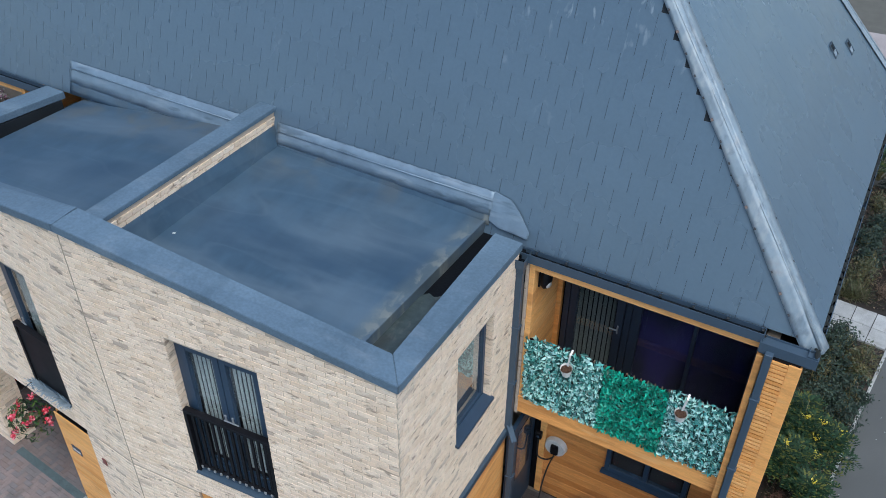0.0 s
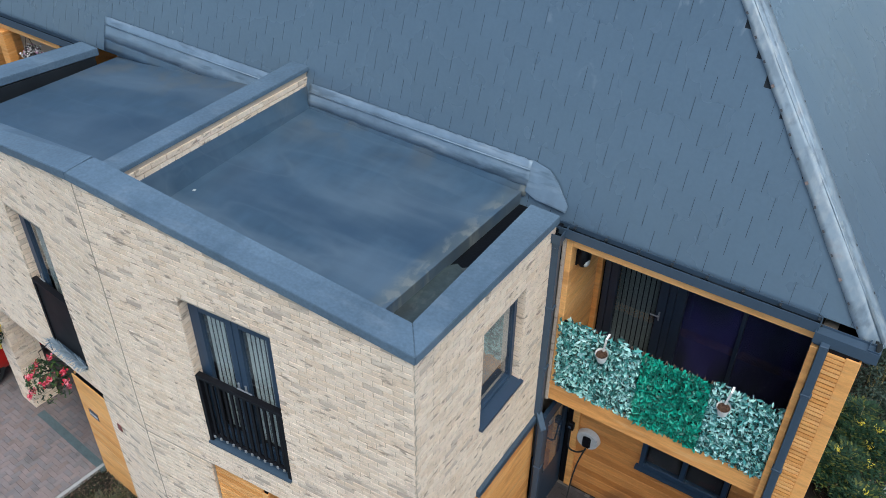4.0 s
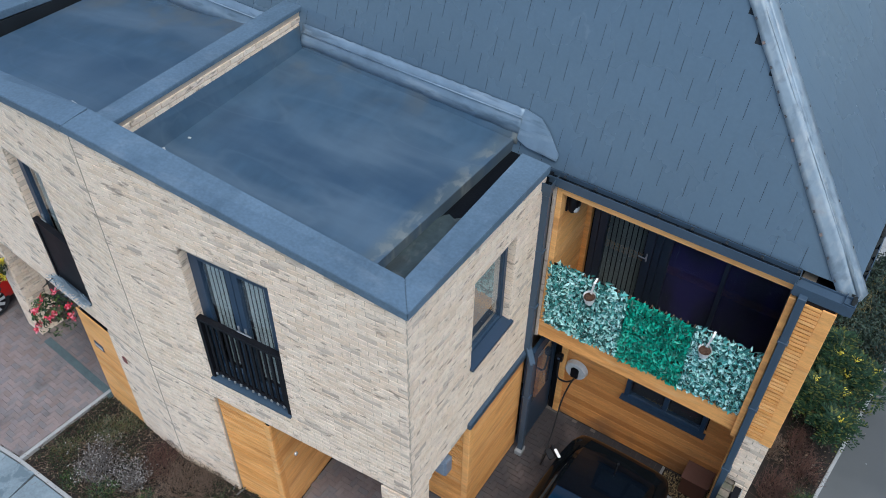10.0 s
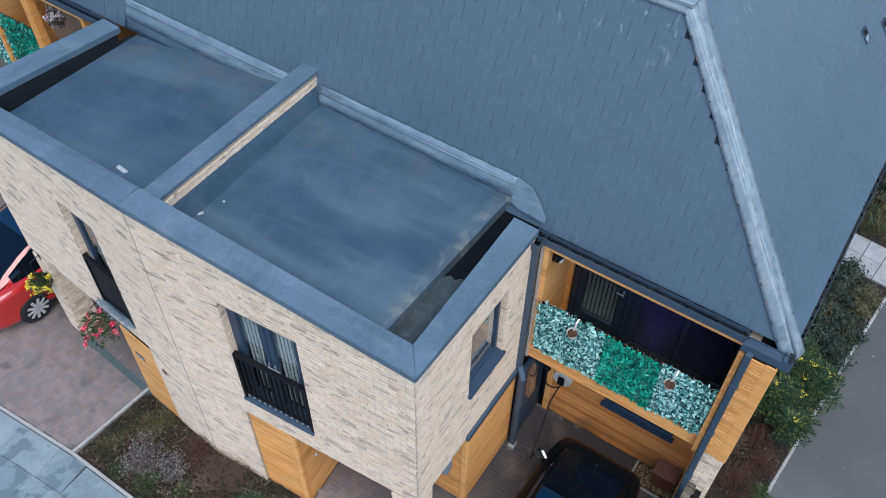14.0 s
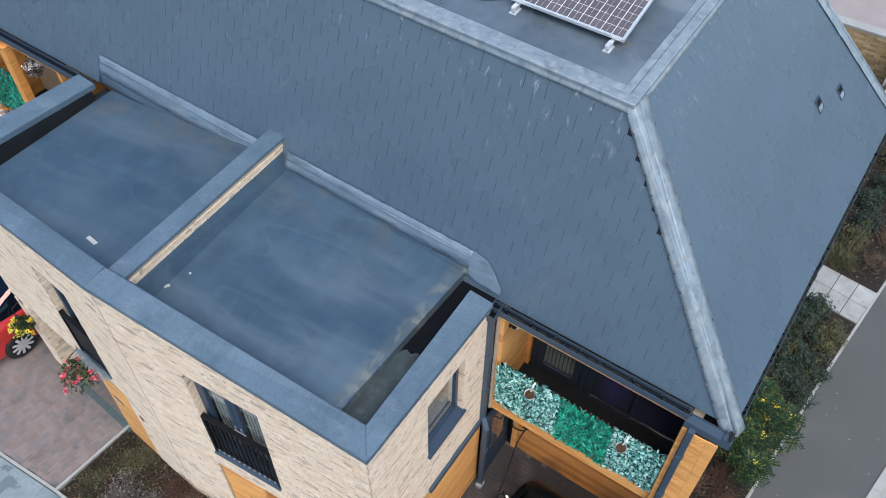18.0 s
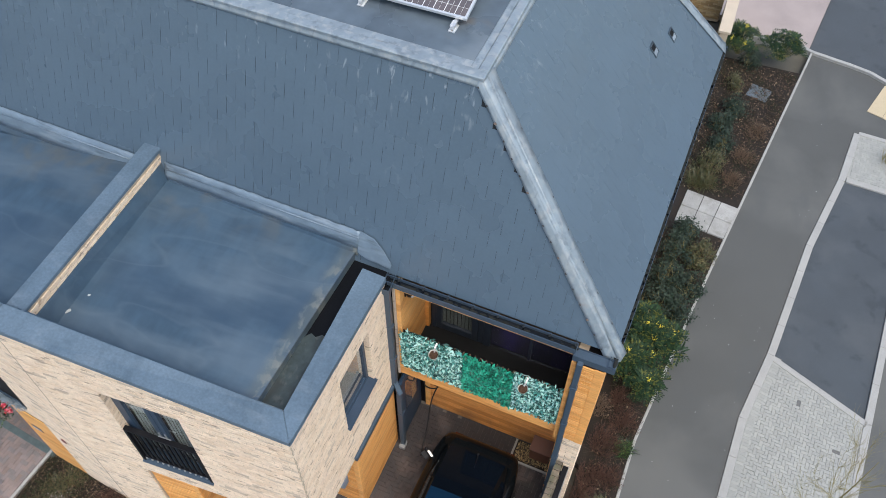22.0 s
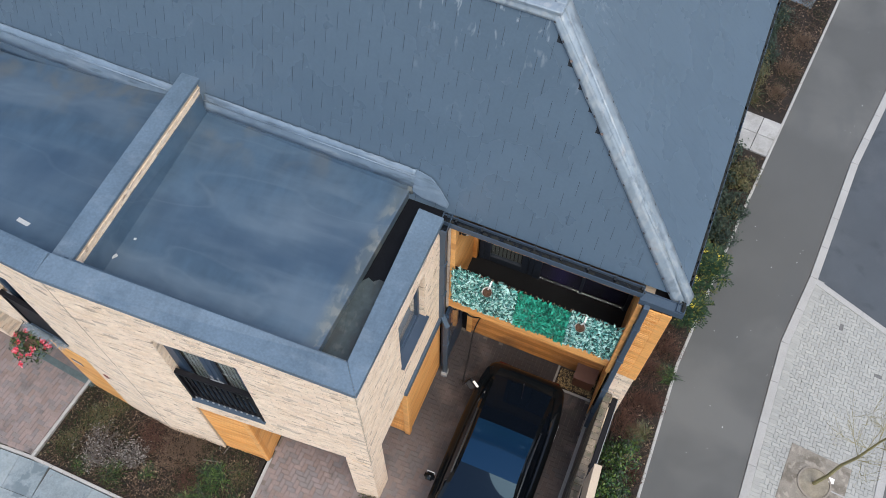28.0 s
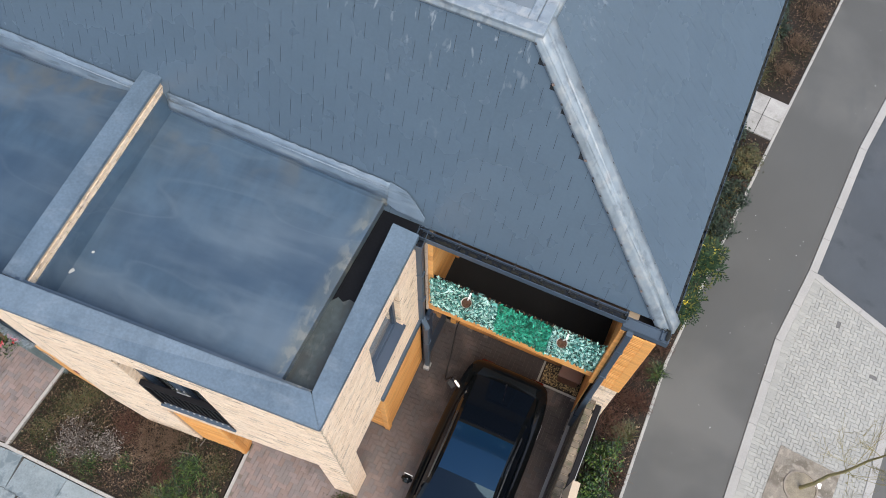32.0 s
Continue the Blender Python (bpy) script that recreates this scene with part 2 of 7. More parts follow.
concrete = material("concrete kerb", (0.32, 0.32, 0.31), 0.85, spread=0.15, grain=50, blotch=2, bump=0.2)
flag_m = material("grey flagstone", (0.30, 0.33, 0.36), 0.8, spread=0.22, grain=30, blotch=3, bump=0.2, pick="object",
                  picks=[(0, (0.17, 0.215, 0.24)), (0.4, (0.195, 0.24, 0.262)), (0.75, (0.15, 0.195, 0.22))],
                  stains=(("patch", (0.095, 0.13, 0.155), (2.2, 2.2, 1), 0.54, 0.58, 0.75, None), ("patch", (0.28, 0.32, 0.34), (1.5, 1.5, 1), 0.6, 0.7, 0.4, None)))
soil = material("bark mulch", (0.017, 0.012, 0.009), 0.95, spread=0.6, grain=35, blotch=8, bump=0.9)
earth = material("ground", (0.09, 0.085, 0.07), 0.95, spread=0.3)


# ---- mesh helpers ----
def box(bm, x0, x1, y0, y1, z0, z1, m=None):
    r = bmesh.ops.create_cube(bm, size=1, matrix=Matrix.LocRotScale(((x0 + x1) / 2, (y0 + y1) / 2, (z0 + z1) / 2), None, (x1 - x0, y1 - y0, z1 - z0)))
    if m is not None:
        bmesh.ops.transform(bm, matrix=m, verts=r["verts"])
    return r["verts"]


def rod(bm, a, b, r0, r1=None, n=8):
    a, b = Vector(a), Vector(b)
    d = b - a
    m = Matrix.Translation((a + b) / 2) @ d.to_track_quat("Z", "Y").to_matrix().to_4x4()
    return bmesh.ops.create_cone(bm, cap_ends=True, segments=n, radius1=r0, radius2=r0 if r1 is None else r1, depth=d.length, matrix=m)["verts"]


def prism(bm, pts, z0, z1):
    """An upright prism over a ring of plan points; z1 may be a function of x, y."""
    top = z1 if callable(z1) else (lambda x, y: z1)
    lo = [bm.verts.new((x, y, z0)) for x, y in pts]
    hi = [bm.verts.new((x, y, top(x, y))) for x, y in pts]
    n = len(pts)
    for i in range(n):
        bm.faces.new((lo[i], lo[(i + 1) % n], hi[(i + 1) % n], hi[i]))
    bm.faces.new(hi)
    bm.faces.new(lo[::-1])
    bmesh.ops.recalc_face_normals(bm, faces=bm.faces)


def soften(bm, width=0.006, seg=1):
    bmesh.ops.bevel(bm, geom=[e for e in bm.edges if len(e.link_faces) == 2 and e.calc_face_angle(0) > 0.5], offset=width, segments=seg, affect="EDGES", clamp_overlap=True)


def mesh_of(name, bm, mat, smooth=False):
    me = bpy.data.meshes.new(name)
    bm.to_mesh(me)
    bm.free()
    for m in (mat if isinstance(mat, (list, tuple)) else [mat]):
        me.materials.append(m)
    if smooth:
        me.polygons.foreach_set("use_smooth", [True] * len(me.polygons))
    return me


def part(name, bm, mat, parent=None, label="", smooth=False):
    ob = new(name, mesh_of(name, bm, mat, smooth))
    ob.parent = parent
    return tagged(ob, label)


def piece(name, me, parent, m):
    ob = new(name, me)
    ob.parent = parent
    ob.matrix_local = m
    return ob


def thing(name, label, category, group="", kind="", m=None):
    ob = new(name)
    ob.empty_display_size = 0.2
    if m is not None:
        ob.matrix_world = m
    return tagged(ob, label, category, group, kind)


def boxed(name, dims, mat, parent=None, label="", bevel=0.004, m=None):
    bm = bmesh.new()
    box(bm, *dims)
    if bevel:
        soften(bm, bevel)
    if m is not None:
        bmesh.ops.transform(bm, matrix=m, verts=bm.verts)
    return part(name, bm, mat, parent, label)


def brick_mesh(name, l, h, d, mat, c=0.0022):
    """A brick lying along x, its face towards -y, with worn edges."""
    bm = bmesh.new()
    back = [bm.verts.new(p) for p in ((0, 0, 0), (l, 0, 0), (l, 0, h), (0, 0, h))]
    mid = [bm.verts.new(p) for p in ((0, c - d, 0), (l, c - d, 0), (l, c - d, h), (0, c - d, h))]
    face = [bm.verts.new(p) for p in ((c, -d, c), (l - c, -d, c), (l - c, -d, h - c), (c, -d, h - c))]
    for a, b in ((back, mid), (mid, face)):
        for i in range(4):
            bm.faces.new((a[i], a[(i + 1) % 4], b[(i + 1) % 4], b[i]))
    bm.faces.new(face)
    bmesh.ops.recalc_face_normals(bm, faces=bm.faces)
    return mesh_of(name, bm, mat)


def lay(name, parent, me, joined_mat, spots, limit, near, label=""):
    """Lays one piece many times: spots are poses; the limit ones nearest to near become parts, the rest one joined part."""
    order = sorted(spots, key=lambda m: (m.translation - near).length)
    for m in order[:limit]:
        piece(name, me, parent, m)
    rest = order[limit:]
    if not rest:
        return
    co = np.array([v.co[:] for v in me.vertices])
    faces = [tuple(p.vertices) for p in me.polygons]
    verts, polys, k = [], [], len(co)
    for i, m in enumerate(rest):
        a = np.array(m)
        verts.append(co @ a[:3, :3].T + a[:3, 3])
        polys += [tuple(v + i * k for v in f) for f in faces]
    big = bpy.data.meshes.new(name + "_field")
    big.from_pydata(np.concatenate(verts).tolist(), [], polys)
    big.materials.append(joined_mat)
    ob = new(name + "_field", big)
    ob.parent = parent
    tagged(ob, label, kind="stuff")


def courses(length, z0, z1, l, h, gap, holes=(), top=None, seed=0):
    """Stretcher bond over a wall: yields x, z and length of each brick outside the holes (x0, x1, z0, z1) and under top(x)."""
    row, z = 0, z0
    while z + h <= z1 + 1e-6:
        x = -(row % 2) * (l + gap) / 2
        while x < length:
            runs = [(max(x, 0), min(x + l, length))]
            for a, b, c, d in holes:
                if c < z + h and d > z:
                    runs = [r for s, e in runs for r in ((s, min(e, a + 0.002)), (max(s, b - 0.002), e)) if r[1] - r[0] > 0.006]
            for s, e in runs:
                if e - s > 0.006 and (top is None or z + h < min(top(s), top(e))):
                    yield s, z, e - s
            x += l + gap
        row, z = row + 1, z + h + gap


def herringbone(x0, x1, y0, y1, w=0.1):
    """Corners and turns of 2w x w blocks in herringbone over a rectangle."""
    for r in range(int((y1 - y0) / w) + 2):
        for c in range(-1, int((x1 - x0) / w) + 2):
            k = (c + r) % 4
            if k == 0:
                yield x0 + c * w, y0 + r * w, 0
            elif k == 2:
                yield x0 + (c + 1) * w, y0 + r * w, 90


def inside(ring, x, y):
    hit = False
    for (ax, ay), (bx, by) in zip(ring, ring[1:] + ring[:1]):
        if (ay > y) != (by > y) and x < (bx - ax) * (y - ay) / (by - ay) + ax:
            hit = not hit
    return hit


BRICK = brick_mesh("brick", 0.215, 0.065, 0.02, brick_m)


def lay_bricks(wall, at, length, z0, z1, holes=(), top=None, limit=300, near=Vector((0, 0, 4)), label="weathered cream bricks"):
    """Faces a wall with bricks: at is the pose of its lower left corner, x along the wall, -y outwards."""
    rnd = random.Random(int(length * 1000))
    spots = []
    for x, z, l in courses(length, z0, z1, 0.215, 0.065, 0.010, holes, top):
        spots.append(at @ Matrix.Translation((x, rnd.uniform(-0.0015, 0.0015), z)) @ Matrix.Diagonal((l / 0.215, 1, 1, 1)))
    lay("brick", wall, BRICK, brick_j, spots, limit, near, label)

# ---- ground ----
tagged(boxed("ground", (-900, 900, -900, 900, -0.7, -0.4), earth, bevel=0), "plain earth sheet out to the horizon", "ground", kind="structure")


def sheet(name, ring, z0, z1, mat, label, category, kind="structure"):
    bm = bmesh.new()
    prism(bm, ring, z0, z1)
    return tagged(part(name, bm, mat), label, category, kind=kind)


FOOT_L = [(4.15, -6.0), (4.35, 1.35), (4.52, 4.29), (5.09, 7.84), (5.42, 9.7), (6.55, 16.0), (6.72, 16.95)]
FOOT_R = [(5.55, -6.0), (6.15, 1.93), (6.45, 5.46), (6.81, 7.11), (7.3, 10.28), (7.84, 12.55), (8.1, 14.28)]
KERB_R = [(7.55, -6.0), (8.46, 2.68), (8.82, 6.17), (9.34, 10.95), (9.45, 12.5), (9.7, 14.2)]
sheet("road", [*KERB_R, (10.1, 14.6), (40, 12.0), (40, -6.0)], -0.42, -0.33, asphalt, "grey asphalt carriageway beside the verge", "road")
sheet("footway", [*FOOT_L, (7.44, 16.86), (7.81, 16.79), (8.28, 16.67), (8.72, 16.43), (9.3, 15.95), (10.1, 15.0), (10.1, 14.6), (9.7, 14.25), *FOOT_R[::-1]], -0.4, -0.25, asphalt, "grey asphalt footway with a pale edging", "pavement")
sheet("parking_bay", [(6.85, 7.1), (8.82, 6.17), (9.34, 10.95), (9.4, 12.5), (7.76, 12.62), (7.3, 10.28)], -0.4, -0.28, asphalt_bay, "dark asphalt parking bay between pale kerbs", "parking bay")
VERGE = [(5.55, -6.0), (6.15, 1.93), (6.45, 5.46), (6.81, 7.11), (8.82, 6.17), (8.46, 2.68), (7.55, -6.0)]
sheet("verge_paving", VERGE, -0.4, -0.262, joint_pale, "pale grey block paving round a street tree", "pavement")
VERGE_FAR = [(7.78, 12.64), (9.4, 12.5), (9.7, 14.2), (8.14, 14.3)]
sheet("verge_paving_far", VERGE_FAR, -0.4, -0.262, joint_pale, "pale grey block paving beyond the parking bay", "pavement")
DRIVE = [(-2.1, -6.0), (3.45, -6.0), (3.45, 3.75), (-2.1, 3.75)]
sheet("driveway", DRIVE, -0.4, -0.012, joint_sand, "brindle block-paved driveway in herringbone", "driveway")
DRIVE_L = [(-14.0, -1.34), (-6.2, -1.34), (-5.95, 0.27), (-4.9, 0.4), (-4.9, 4.0), (-14.0, 4.0)]
sheet("driveway_left", DRIVE_L, -0.4, -0.012, joint_sand, "brindle block-paved driveway of the next house", "driveway")
sheet("flag_path", [(-14.0, -6.0), (-2.2, -6.0), (-2.2, -1.72), (-6.25, -1.42), (-14.0, -1.42)], -0.4, -0.015, joint_pale, "blue-grey flagstone path beside the planting bed", "path")
sheet("planting_bed", [(-6.15, -1.35), (-2.2, -1.62), (-2.2, 0.02), (-3.12, 0.02), (-3.12, 0.1), (-4.2, 0.1), (-5.93, 0.32)], -0.4, -0.05, soil, "planting bed of dark bark mulch", "planting bed")
sheet("side_bed", [(3.62, -6.0), (4.12, -6.0), (4.32, 1.35), (4.49, 4.29), (5.06, 7.84), (5.39, 9.7), (6.52, 16.0), (4.0, 16.0), (3.2, 3.6), (3.62, 3.4)], -0.4, -0.2, soil, "long planting bed of mulch along the house", "planting bed")

# ---- brick fronts ----
def front_top(x):
    """Underside of the front coping, which rises to the party line."""
    return 5.55 + RISE * min(-x, x - 2 * JOINT if x < JOINT else -x)


WIN = (-2.89, -1.66, 2.79, 5.06)
WIN_L = (-1.97, -1.14, 2.68, 4.98)            # in the next front's own frame, x from the party line
NEXT = pose(JOINT, -0.0896, 0, 0, 0, -9.29)         # the next front turns away from this one


def pierced(bm, x0, x1, z1, holes, y0, y1):
    """A wall of upright strips and blocks round its holes."""
    xs = sorted({x0, x1, *[h[0] for h in holes], *[h[1] for h in holes]})
    for a, b in zip(xs, xs[1:]):
        cuts = sorted((h[2], h[3]) for h in holes if h[0] < (a + b) / 2 < h[1])
        z = UNDER
        for c, d in [*cuts, (None, None)]:
            if c is None:
                prism(bm, [(a, y0), (b, y0), (b, y1), (a, y1)], z, lambda x, y: z1(x))
            elif c > z:
                prism(bm, [(a, y0), (b, y0), (b, y1), (a, y1)], z, c)
            z = d


def brick_front(name, x0, x1, hole, label, near, at=Matrix(), top=front_top):
    bm = bmesh.new()
    pierced(bm, x0, x1, top, [hole], 0.006, 0.32)
    bmesh.ops.transform(bm, matrix=at, verts=bm.verts)
    wall = tagged(part(name, bm, mortar), label, "wall", kind="structure")
    lay_bricks(wall, at @ Matrix.Translation((x0, 0.02, 0)), x1 - x0, UNDER, 6.2, [(hole[0] - x0, hole[1] - x0, hole[2], hole[3])], lambda x: top(x + x0), near=near)
    # the reveals of the opening
    for x, turn in ((hole[0], 90), (hole[1], -90)):
        m = at @ pose(x, 0.021 if turn > 0 else 0.236, 0, 0, 0, turn)
        spots = [m @ Matrix.Translation((a, 0.0, z)) @ Matrix.Diagonal((l / 0.215, 0.2, 1, 1)) for a, z, l in courses(0.215, hole[2], hole[3], 0.215, 0.065, 0.01)]
        lay("brick", wall, BRICK, brick_j, spots, 0, near)
    return wall


brick_front("wall_front", JOINT + 0.012, 0.0, WIN, "cream brick upper front wall with a sloping top", Vector((-0.8, 0, 4.6)), FRONT)
APEX = 5.55 - RISE * JOINT


def next_top(x):
    return APEX + (APEX - 5.55) / 4.22 * x


brick_front("wall_front_left", -4.22, -0.012, WIN_L, "cream brick upper front wall of the next house", Vector((-5.0, 0.1, 4.2)), NEXT, next_top)
tagged(boxed("movement_joint", (JOINT - 0.011, JOINT + 0.011, 0.004, 0.06, 0, 6.1), material("sealant", (0.33, 0.27, 0.2), 0.8), bevel=0, m=FRONT), "buff sealant strip between two brick fronts", "joint", kind="structure")

# lower wall between the timber doors
for name, x0, x1, at in (("wall_lower", JOINT + 0.012, -2.98, FRONT), ("wall_lower_left", -0.98, -0.012, NEXT)):
    w = tagged(boxed(name, (x0, x1, 0.006, 0.32, -0.3, UNDER), mortar, bevel=0, m=at), "cream brick wall between two timber doors", "wall", kind="structure")
    lay_bricks(w, at @ Matrix.Translation((x0, 0.02, 0)), x1 - x0, -0.35, UNDER, limit=120, near=Vector((-3.6, 0, 1.5)))

# side wall, askew
SIDE = Matrix.Translation((0, 0, 0)) @ pose(0, 0, 0, 0, 0, 90 - math.degrees(math.atan(K)))
SIDE_LEN = 2.72
SWIN = (1.22, 2.12, 3.45, 4.88)


def side_top(x):
    return 5.55 - 0.045 * x


bm = bmesh.new()
xs = (-0.025, SWIN[0], SWIN[1], SIDE_LEN)
for a, b in zip(xs, xs[1:]):
    if a == SWIN[0]:
        box(bm, a, b, 0.006, 0.235, SOFFIT, SWIN[2])
        prism(bm, [(a, 0.006), (b, 0.006), (b, 0.235), (a, 0.235)], SWIN[3], lambda x, y: side_top(x))
    else:
        prism(bm, [(a, 0.006), (b, 0.006), (b, 0.235), (a, 0.235)], SOFFIT, lambda x, y: side_top(x))
bmesh.ops.transform(bm, matrix=SIDE, verts=bm.verts)
wall_side = tagged(part("wall_side", bm, mortar), "cream brick side wall above the carport", "wall", kind="structure")
lay_bricks(wall_side, SIDE @ Matrix.Translation((-0.04, 0.02, 0)), SIDE_LEN + 0.04, SOFFIT, 5.6, [(SWIN[0] + 0.04, SWIN[1] + 0.04, SWIN[2], SWIN[3])], lambda x: side_top(x - 0.04), near=Vector((0.1, 1.2, 4.3)))
for x, turn in ((SWIN[0], 90), (SWIN[1], -90)):
    m = SIDE @ pose(x, 0.021 if turn > 0 else 0.221, 0, 0, 0, turn)
    lay("brick", wall_side, BRICK, brick_j, [m @ Matrix.Translation((a, 0.0, z)) @ Matrix.Diagonal((l / 0.215, 0.2, 1, 1)) for a, z, l in courses(0.2, SWIN[2], SWIN[3], 0.215, 0.065, 0.01)], 0, Vector())

# pier at the corner
pier = tagged(boxed("wall_pier", (-0.40, -0.02, 0.02, 0.36, -0.05, UNDER), mortar, bevel=0, m=FRONT), "cream brick corner pier of the carport", "wall", kind="structure")
for m, l in ((FRONT @ Matrix.Translation((-0.42, 0.02, 0)), 0.42), (SIDE @ Matrix.Translation((-0.04, 0.02, 0)), 0.39), (pose(-0.40, 0.35, 0, 0, 0, -90), 0.33), (pose(0.0, 0.33, 0, 0, 0, 180), 0.42)):
    lay_bricks(pier, m, l, 0.0, UNDER, limit=60, near=Vector((0, 0, 1)))
pier_l = tagged(boxed("wall_pier_left", (-4.20, -3.83, 0.02, 0.4, -0.05, SOFFIT), mortar, bevel=0, m=NEXT), "cream brick pier of the next house", "wall", kind="structure")
for m, l in ((Matrix.Translation((-4.22, 0.02, 0)), 0.41), (pose(-3.83, 0.02, 0, 0, 0, 90), 0.4)):
    lay_bricks(pier_l, NEXT @ m, l, 0.0, SOFFIT, limit=60, near=Vector((-7.8, 0.5, 2)))
bm = bmesh.new()
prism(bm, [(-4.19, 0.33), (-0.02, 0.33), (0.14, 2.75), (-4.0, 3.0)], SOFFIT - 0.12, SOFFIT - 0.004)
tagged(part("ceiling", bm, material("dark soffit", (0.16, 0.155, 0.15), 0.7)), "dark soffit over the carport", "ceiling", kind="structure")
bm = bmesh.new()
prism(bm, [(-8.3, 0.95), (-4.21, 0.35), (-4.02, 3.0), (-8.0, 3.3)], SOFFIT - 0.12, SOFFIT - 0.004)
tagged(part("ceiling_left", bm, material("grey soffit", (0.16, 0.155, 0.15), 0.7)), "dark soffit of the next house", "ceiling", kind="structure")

# ---- flat roofs, copings ----
MEM = 5.475
bm = bmesh.new()
prism(bm, [(-3.95, 0.27), (-0.66, 0.3), (-0.38, 3.05), (-3.70, 3.45)], MEM - 0.2, lambda x, y: MEM + 0.027 * (-x - 0.4))
tagged(part("flat_roof", bm, membrane), "dark grey flat-roof membrane with dried water stains", "flat roof", kind="structure")
bm = bmesh.new()
prism(bm, [(-7.51, 0.75), (-4.10, 0.27), (-3.92, 3.5), (-7.33, 3.62)], MEM - 0.4, lambda x, y: 5.42 + 0.11 * (x + 7.34) - 0.05 * (y - 0.7))
tagged(part("flat_roof_left", bm, membrane), "dark grey flat-roof membrane of the next house", "flat roof", kind="structure")
bm = bmesh.new()
prism(bm, [(-0.72, 0.3), (-0.22, 0.3), (-0.05, 2.71), (0.20, 2.71), (0.22, 2.93), (-0.36, 3.05), (-0.43, 2.95)], 4.8, 5.33)
tagged(part("roof_gutter", bm, material("gutter lining", (0.004, 0.005, 0.007), 0.5, spread=0.4, blotch=4, spec=0.15)), "dark sunken roof gutter with algae and standing water", "gutter", kind="structure")
bm = bmesh.new()
prism(bm, [(-0.71, 0.31), (-0.23, 0.31), (-0.145, 1.52), (-0.22, 1.60), (-0.31, 1.62), (-0.38, 1.56), (-0.46, 1.60), (-0.56, 1.48)], 5.31, 5.352)
tagged(part("gutter_silt", bm, material("dried silt", (0.035, 0.05, 0.052), 0.45, spread=0.35, grain=14, blotch=4, bump=0.4, stains=(("patch", (0.03, 0.035, 0.035), (4, 2, 1), 0.52, 0.62, 0.8, None), ("patch", (0.08, 0.09, 0.085), (9, 5, 1), 0.6, 0.7, 0.6, None)))), "grey-green dried silt in the sunken roof gutter", "silt", kind="stuff")
bm = bmesh.new()
prism(bm, [(-8.0, 0.8), (-7.49, 0.72), (-7.31, 3.5), (-7.62, 3.5)], 4.8, 5.14)
tagged(part("roof_gutter_left", bm, gutter_m), "dark sunken roof gutter of the next house", "gutter", kind="structure")


def strip(bm, a, b, width, thick, left, a2=None, b2=None):
    """A capping from a to b (its lower outer edge), of that width to its left; a2 and b2 mitre the ends."""
    a, b = Vector(a), Vector(b)
    d = (b - a).normalized()
    side = Vector((-d.y, d.x, 0)).normalized() * width * left
    ai, bi = Vector(a2) if a2 else a + side, Vector(b2) if b2 else b + side
    up = Vector((0, 0, thick))
    v = [bm.verts.new(p) for p in (a, b, bi, ai, a + up, b + up, bi + up, ai + up)]
    for f in ((0, 1, 2, 3), (4, 5, 6, 7), (0, 1, 5, 4), (1, 2, 6, 5), (2, 3, 7, 6), (3, 0, 4, 7)):
        bm.faces.new([v[i] for i in f])


def coping(name, a, b, width, label, thick=0.11, left=1, a2=None, b2=None):
    bm = bmesh.new()
    strip(bm, a, b, width, thick, left, a2, b2)
    bmesh.ops.recalc_face_normals(bm, faces=bm.faces)
    soften(bm, 0.007, 2)
    return tagged(part(name, bm, coping_m), label, "coping", kind="structure")


CW, CS = 0.345, 0.275                          # widths of the front and side copings
coping("coping_front", (JOINT, -0.134, APEX), (0.045, -0.075, 5.555), CW, "blue-grey metal coping on the sloping front parapet", b2=(-0.215, 0.30, 5.555), a2=(JOINT + 0.05, 0.225, APEX))
coping("coping_side", (0.045, -0.073, 5.557), (0.045 + K * 2.72, 2.68, 5.44), CS, "blue-grey metal coping on the side parapet", a2=(-0.213, 0.302, 5.557), b2=(-0.15, 2.72, 5.44))
nl = Vector((-8.263, 0.5516, 5.55))
ni = Vector((-7.738, 0.823, 5.55))
nb = Vector((-7.95, 3.33, 5.32))
coping("coping_front_left", nl, (JOINT - 0.004, -0.134, APEX), CW, "blue-grey metal coping of the next house", a2=ni, b2=(JOINT + 0.046, 0.225, APEX))
coping("coping_side_left", nb, nl + Vector((0, 0, 0.002)), 0.40, "blue-grey metal coping at the far end", b2=ni + Vector((0, 0, 0.002)))
coping("coping_party", (-3.80, 0.25, 6.075), (-3.667, 3.55, 5.975), 0.29, "blue-grey metal capping on the party wall", 0.06)
# raised seams and end plates of the copings
for name, a, b in (("coping_seam", (JOINT + 0.002, -0.139), (JOINT + 0.05, 0.22)),):
    x = a[0]
    z = front_top(x) + 0.112
    tagged(boxed(name, (x - 0.012, x + 0.028, a[1], b[1], z - 0.006, z + 0.006), coping_m, bevel=0.003), "folded seam across the front coping", "seam", kind="structure")
bm = bmesh.new()
prism(bm, [(-4.06, 0.27), (-3.826, 0.27), (-3.698, 3.47), (-3.93, 3.47)], 4.9, lambda x, y: 6.073 - 0.0344 * (y - 0.27))
bm_seal = bmesh.new()
prism(bm_seal, [(-3.684, 3.45), (-3.664, 3.45), (-3.658, 3.495), (-3.678, 3.495)], 5.76, 6.0)
tagged(part("sealant", bm_seal, material("pale sealant", (0.5, 0.52, 0.53), 0.6)), "pale sealant bead at the end of the capping", "sealant", kind="structure")
party = tagged(part("party_wall", bm, mortar), "brick party wall between two flat roofs", "wall", kind="structure")
ang = math.degrees(math.atan2(3.2, 0.128))
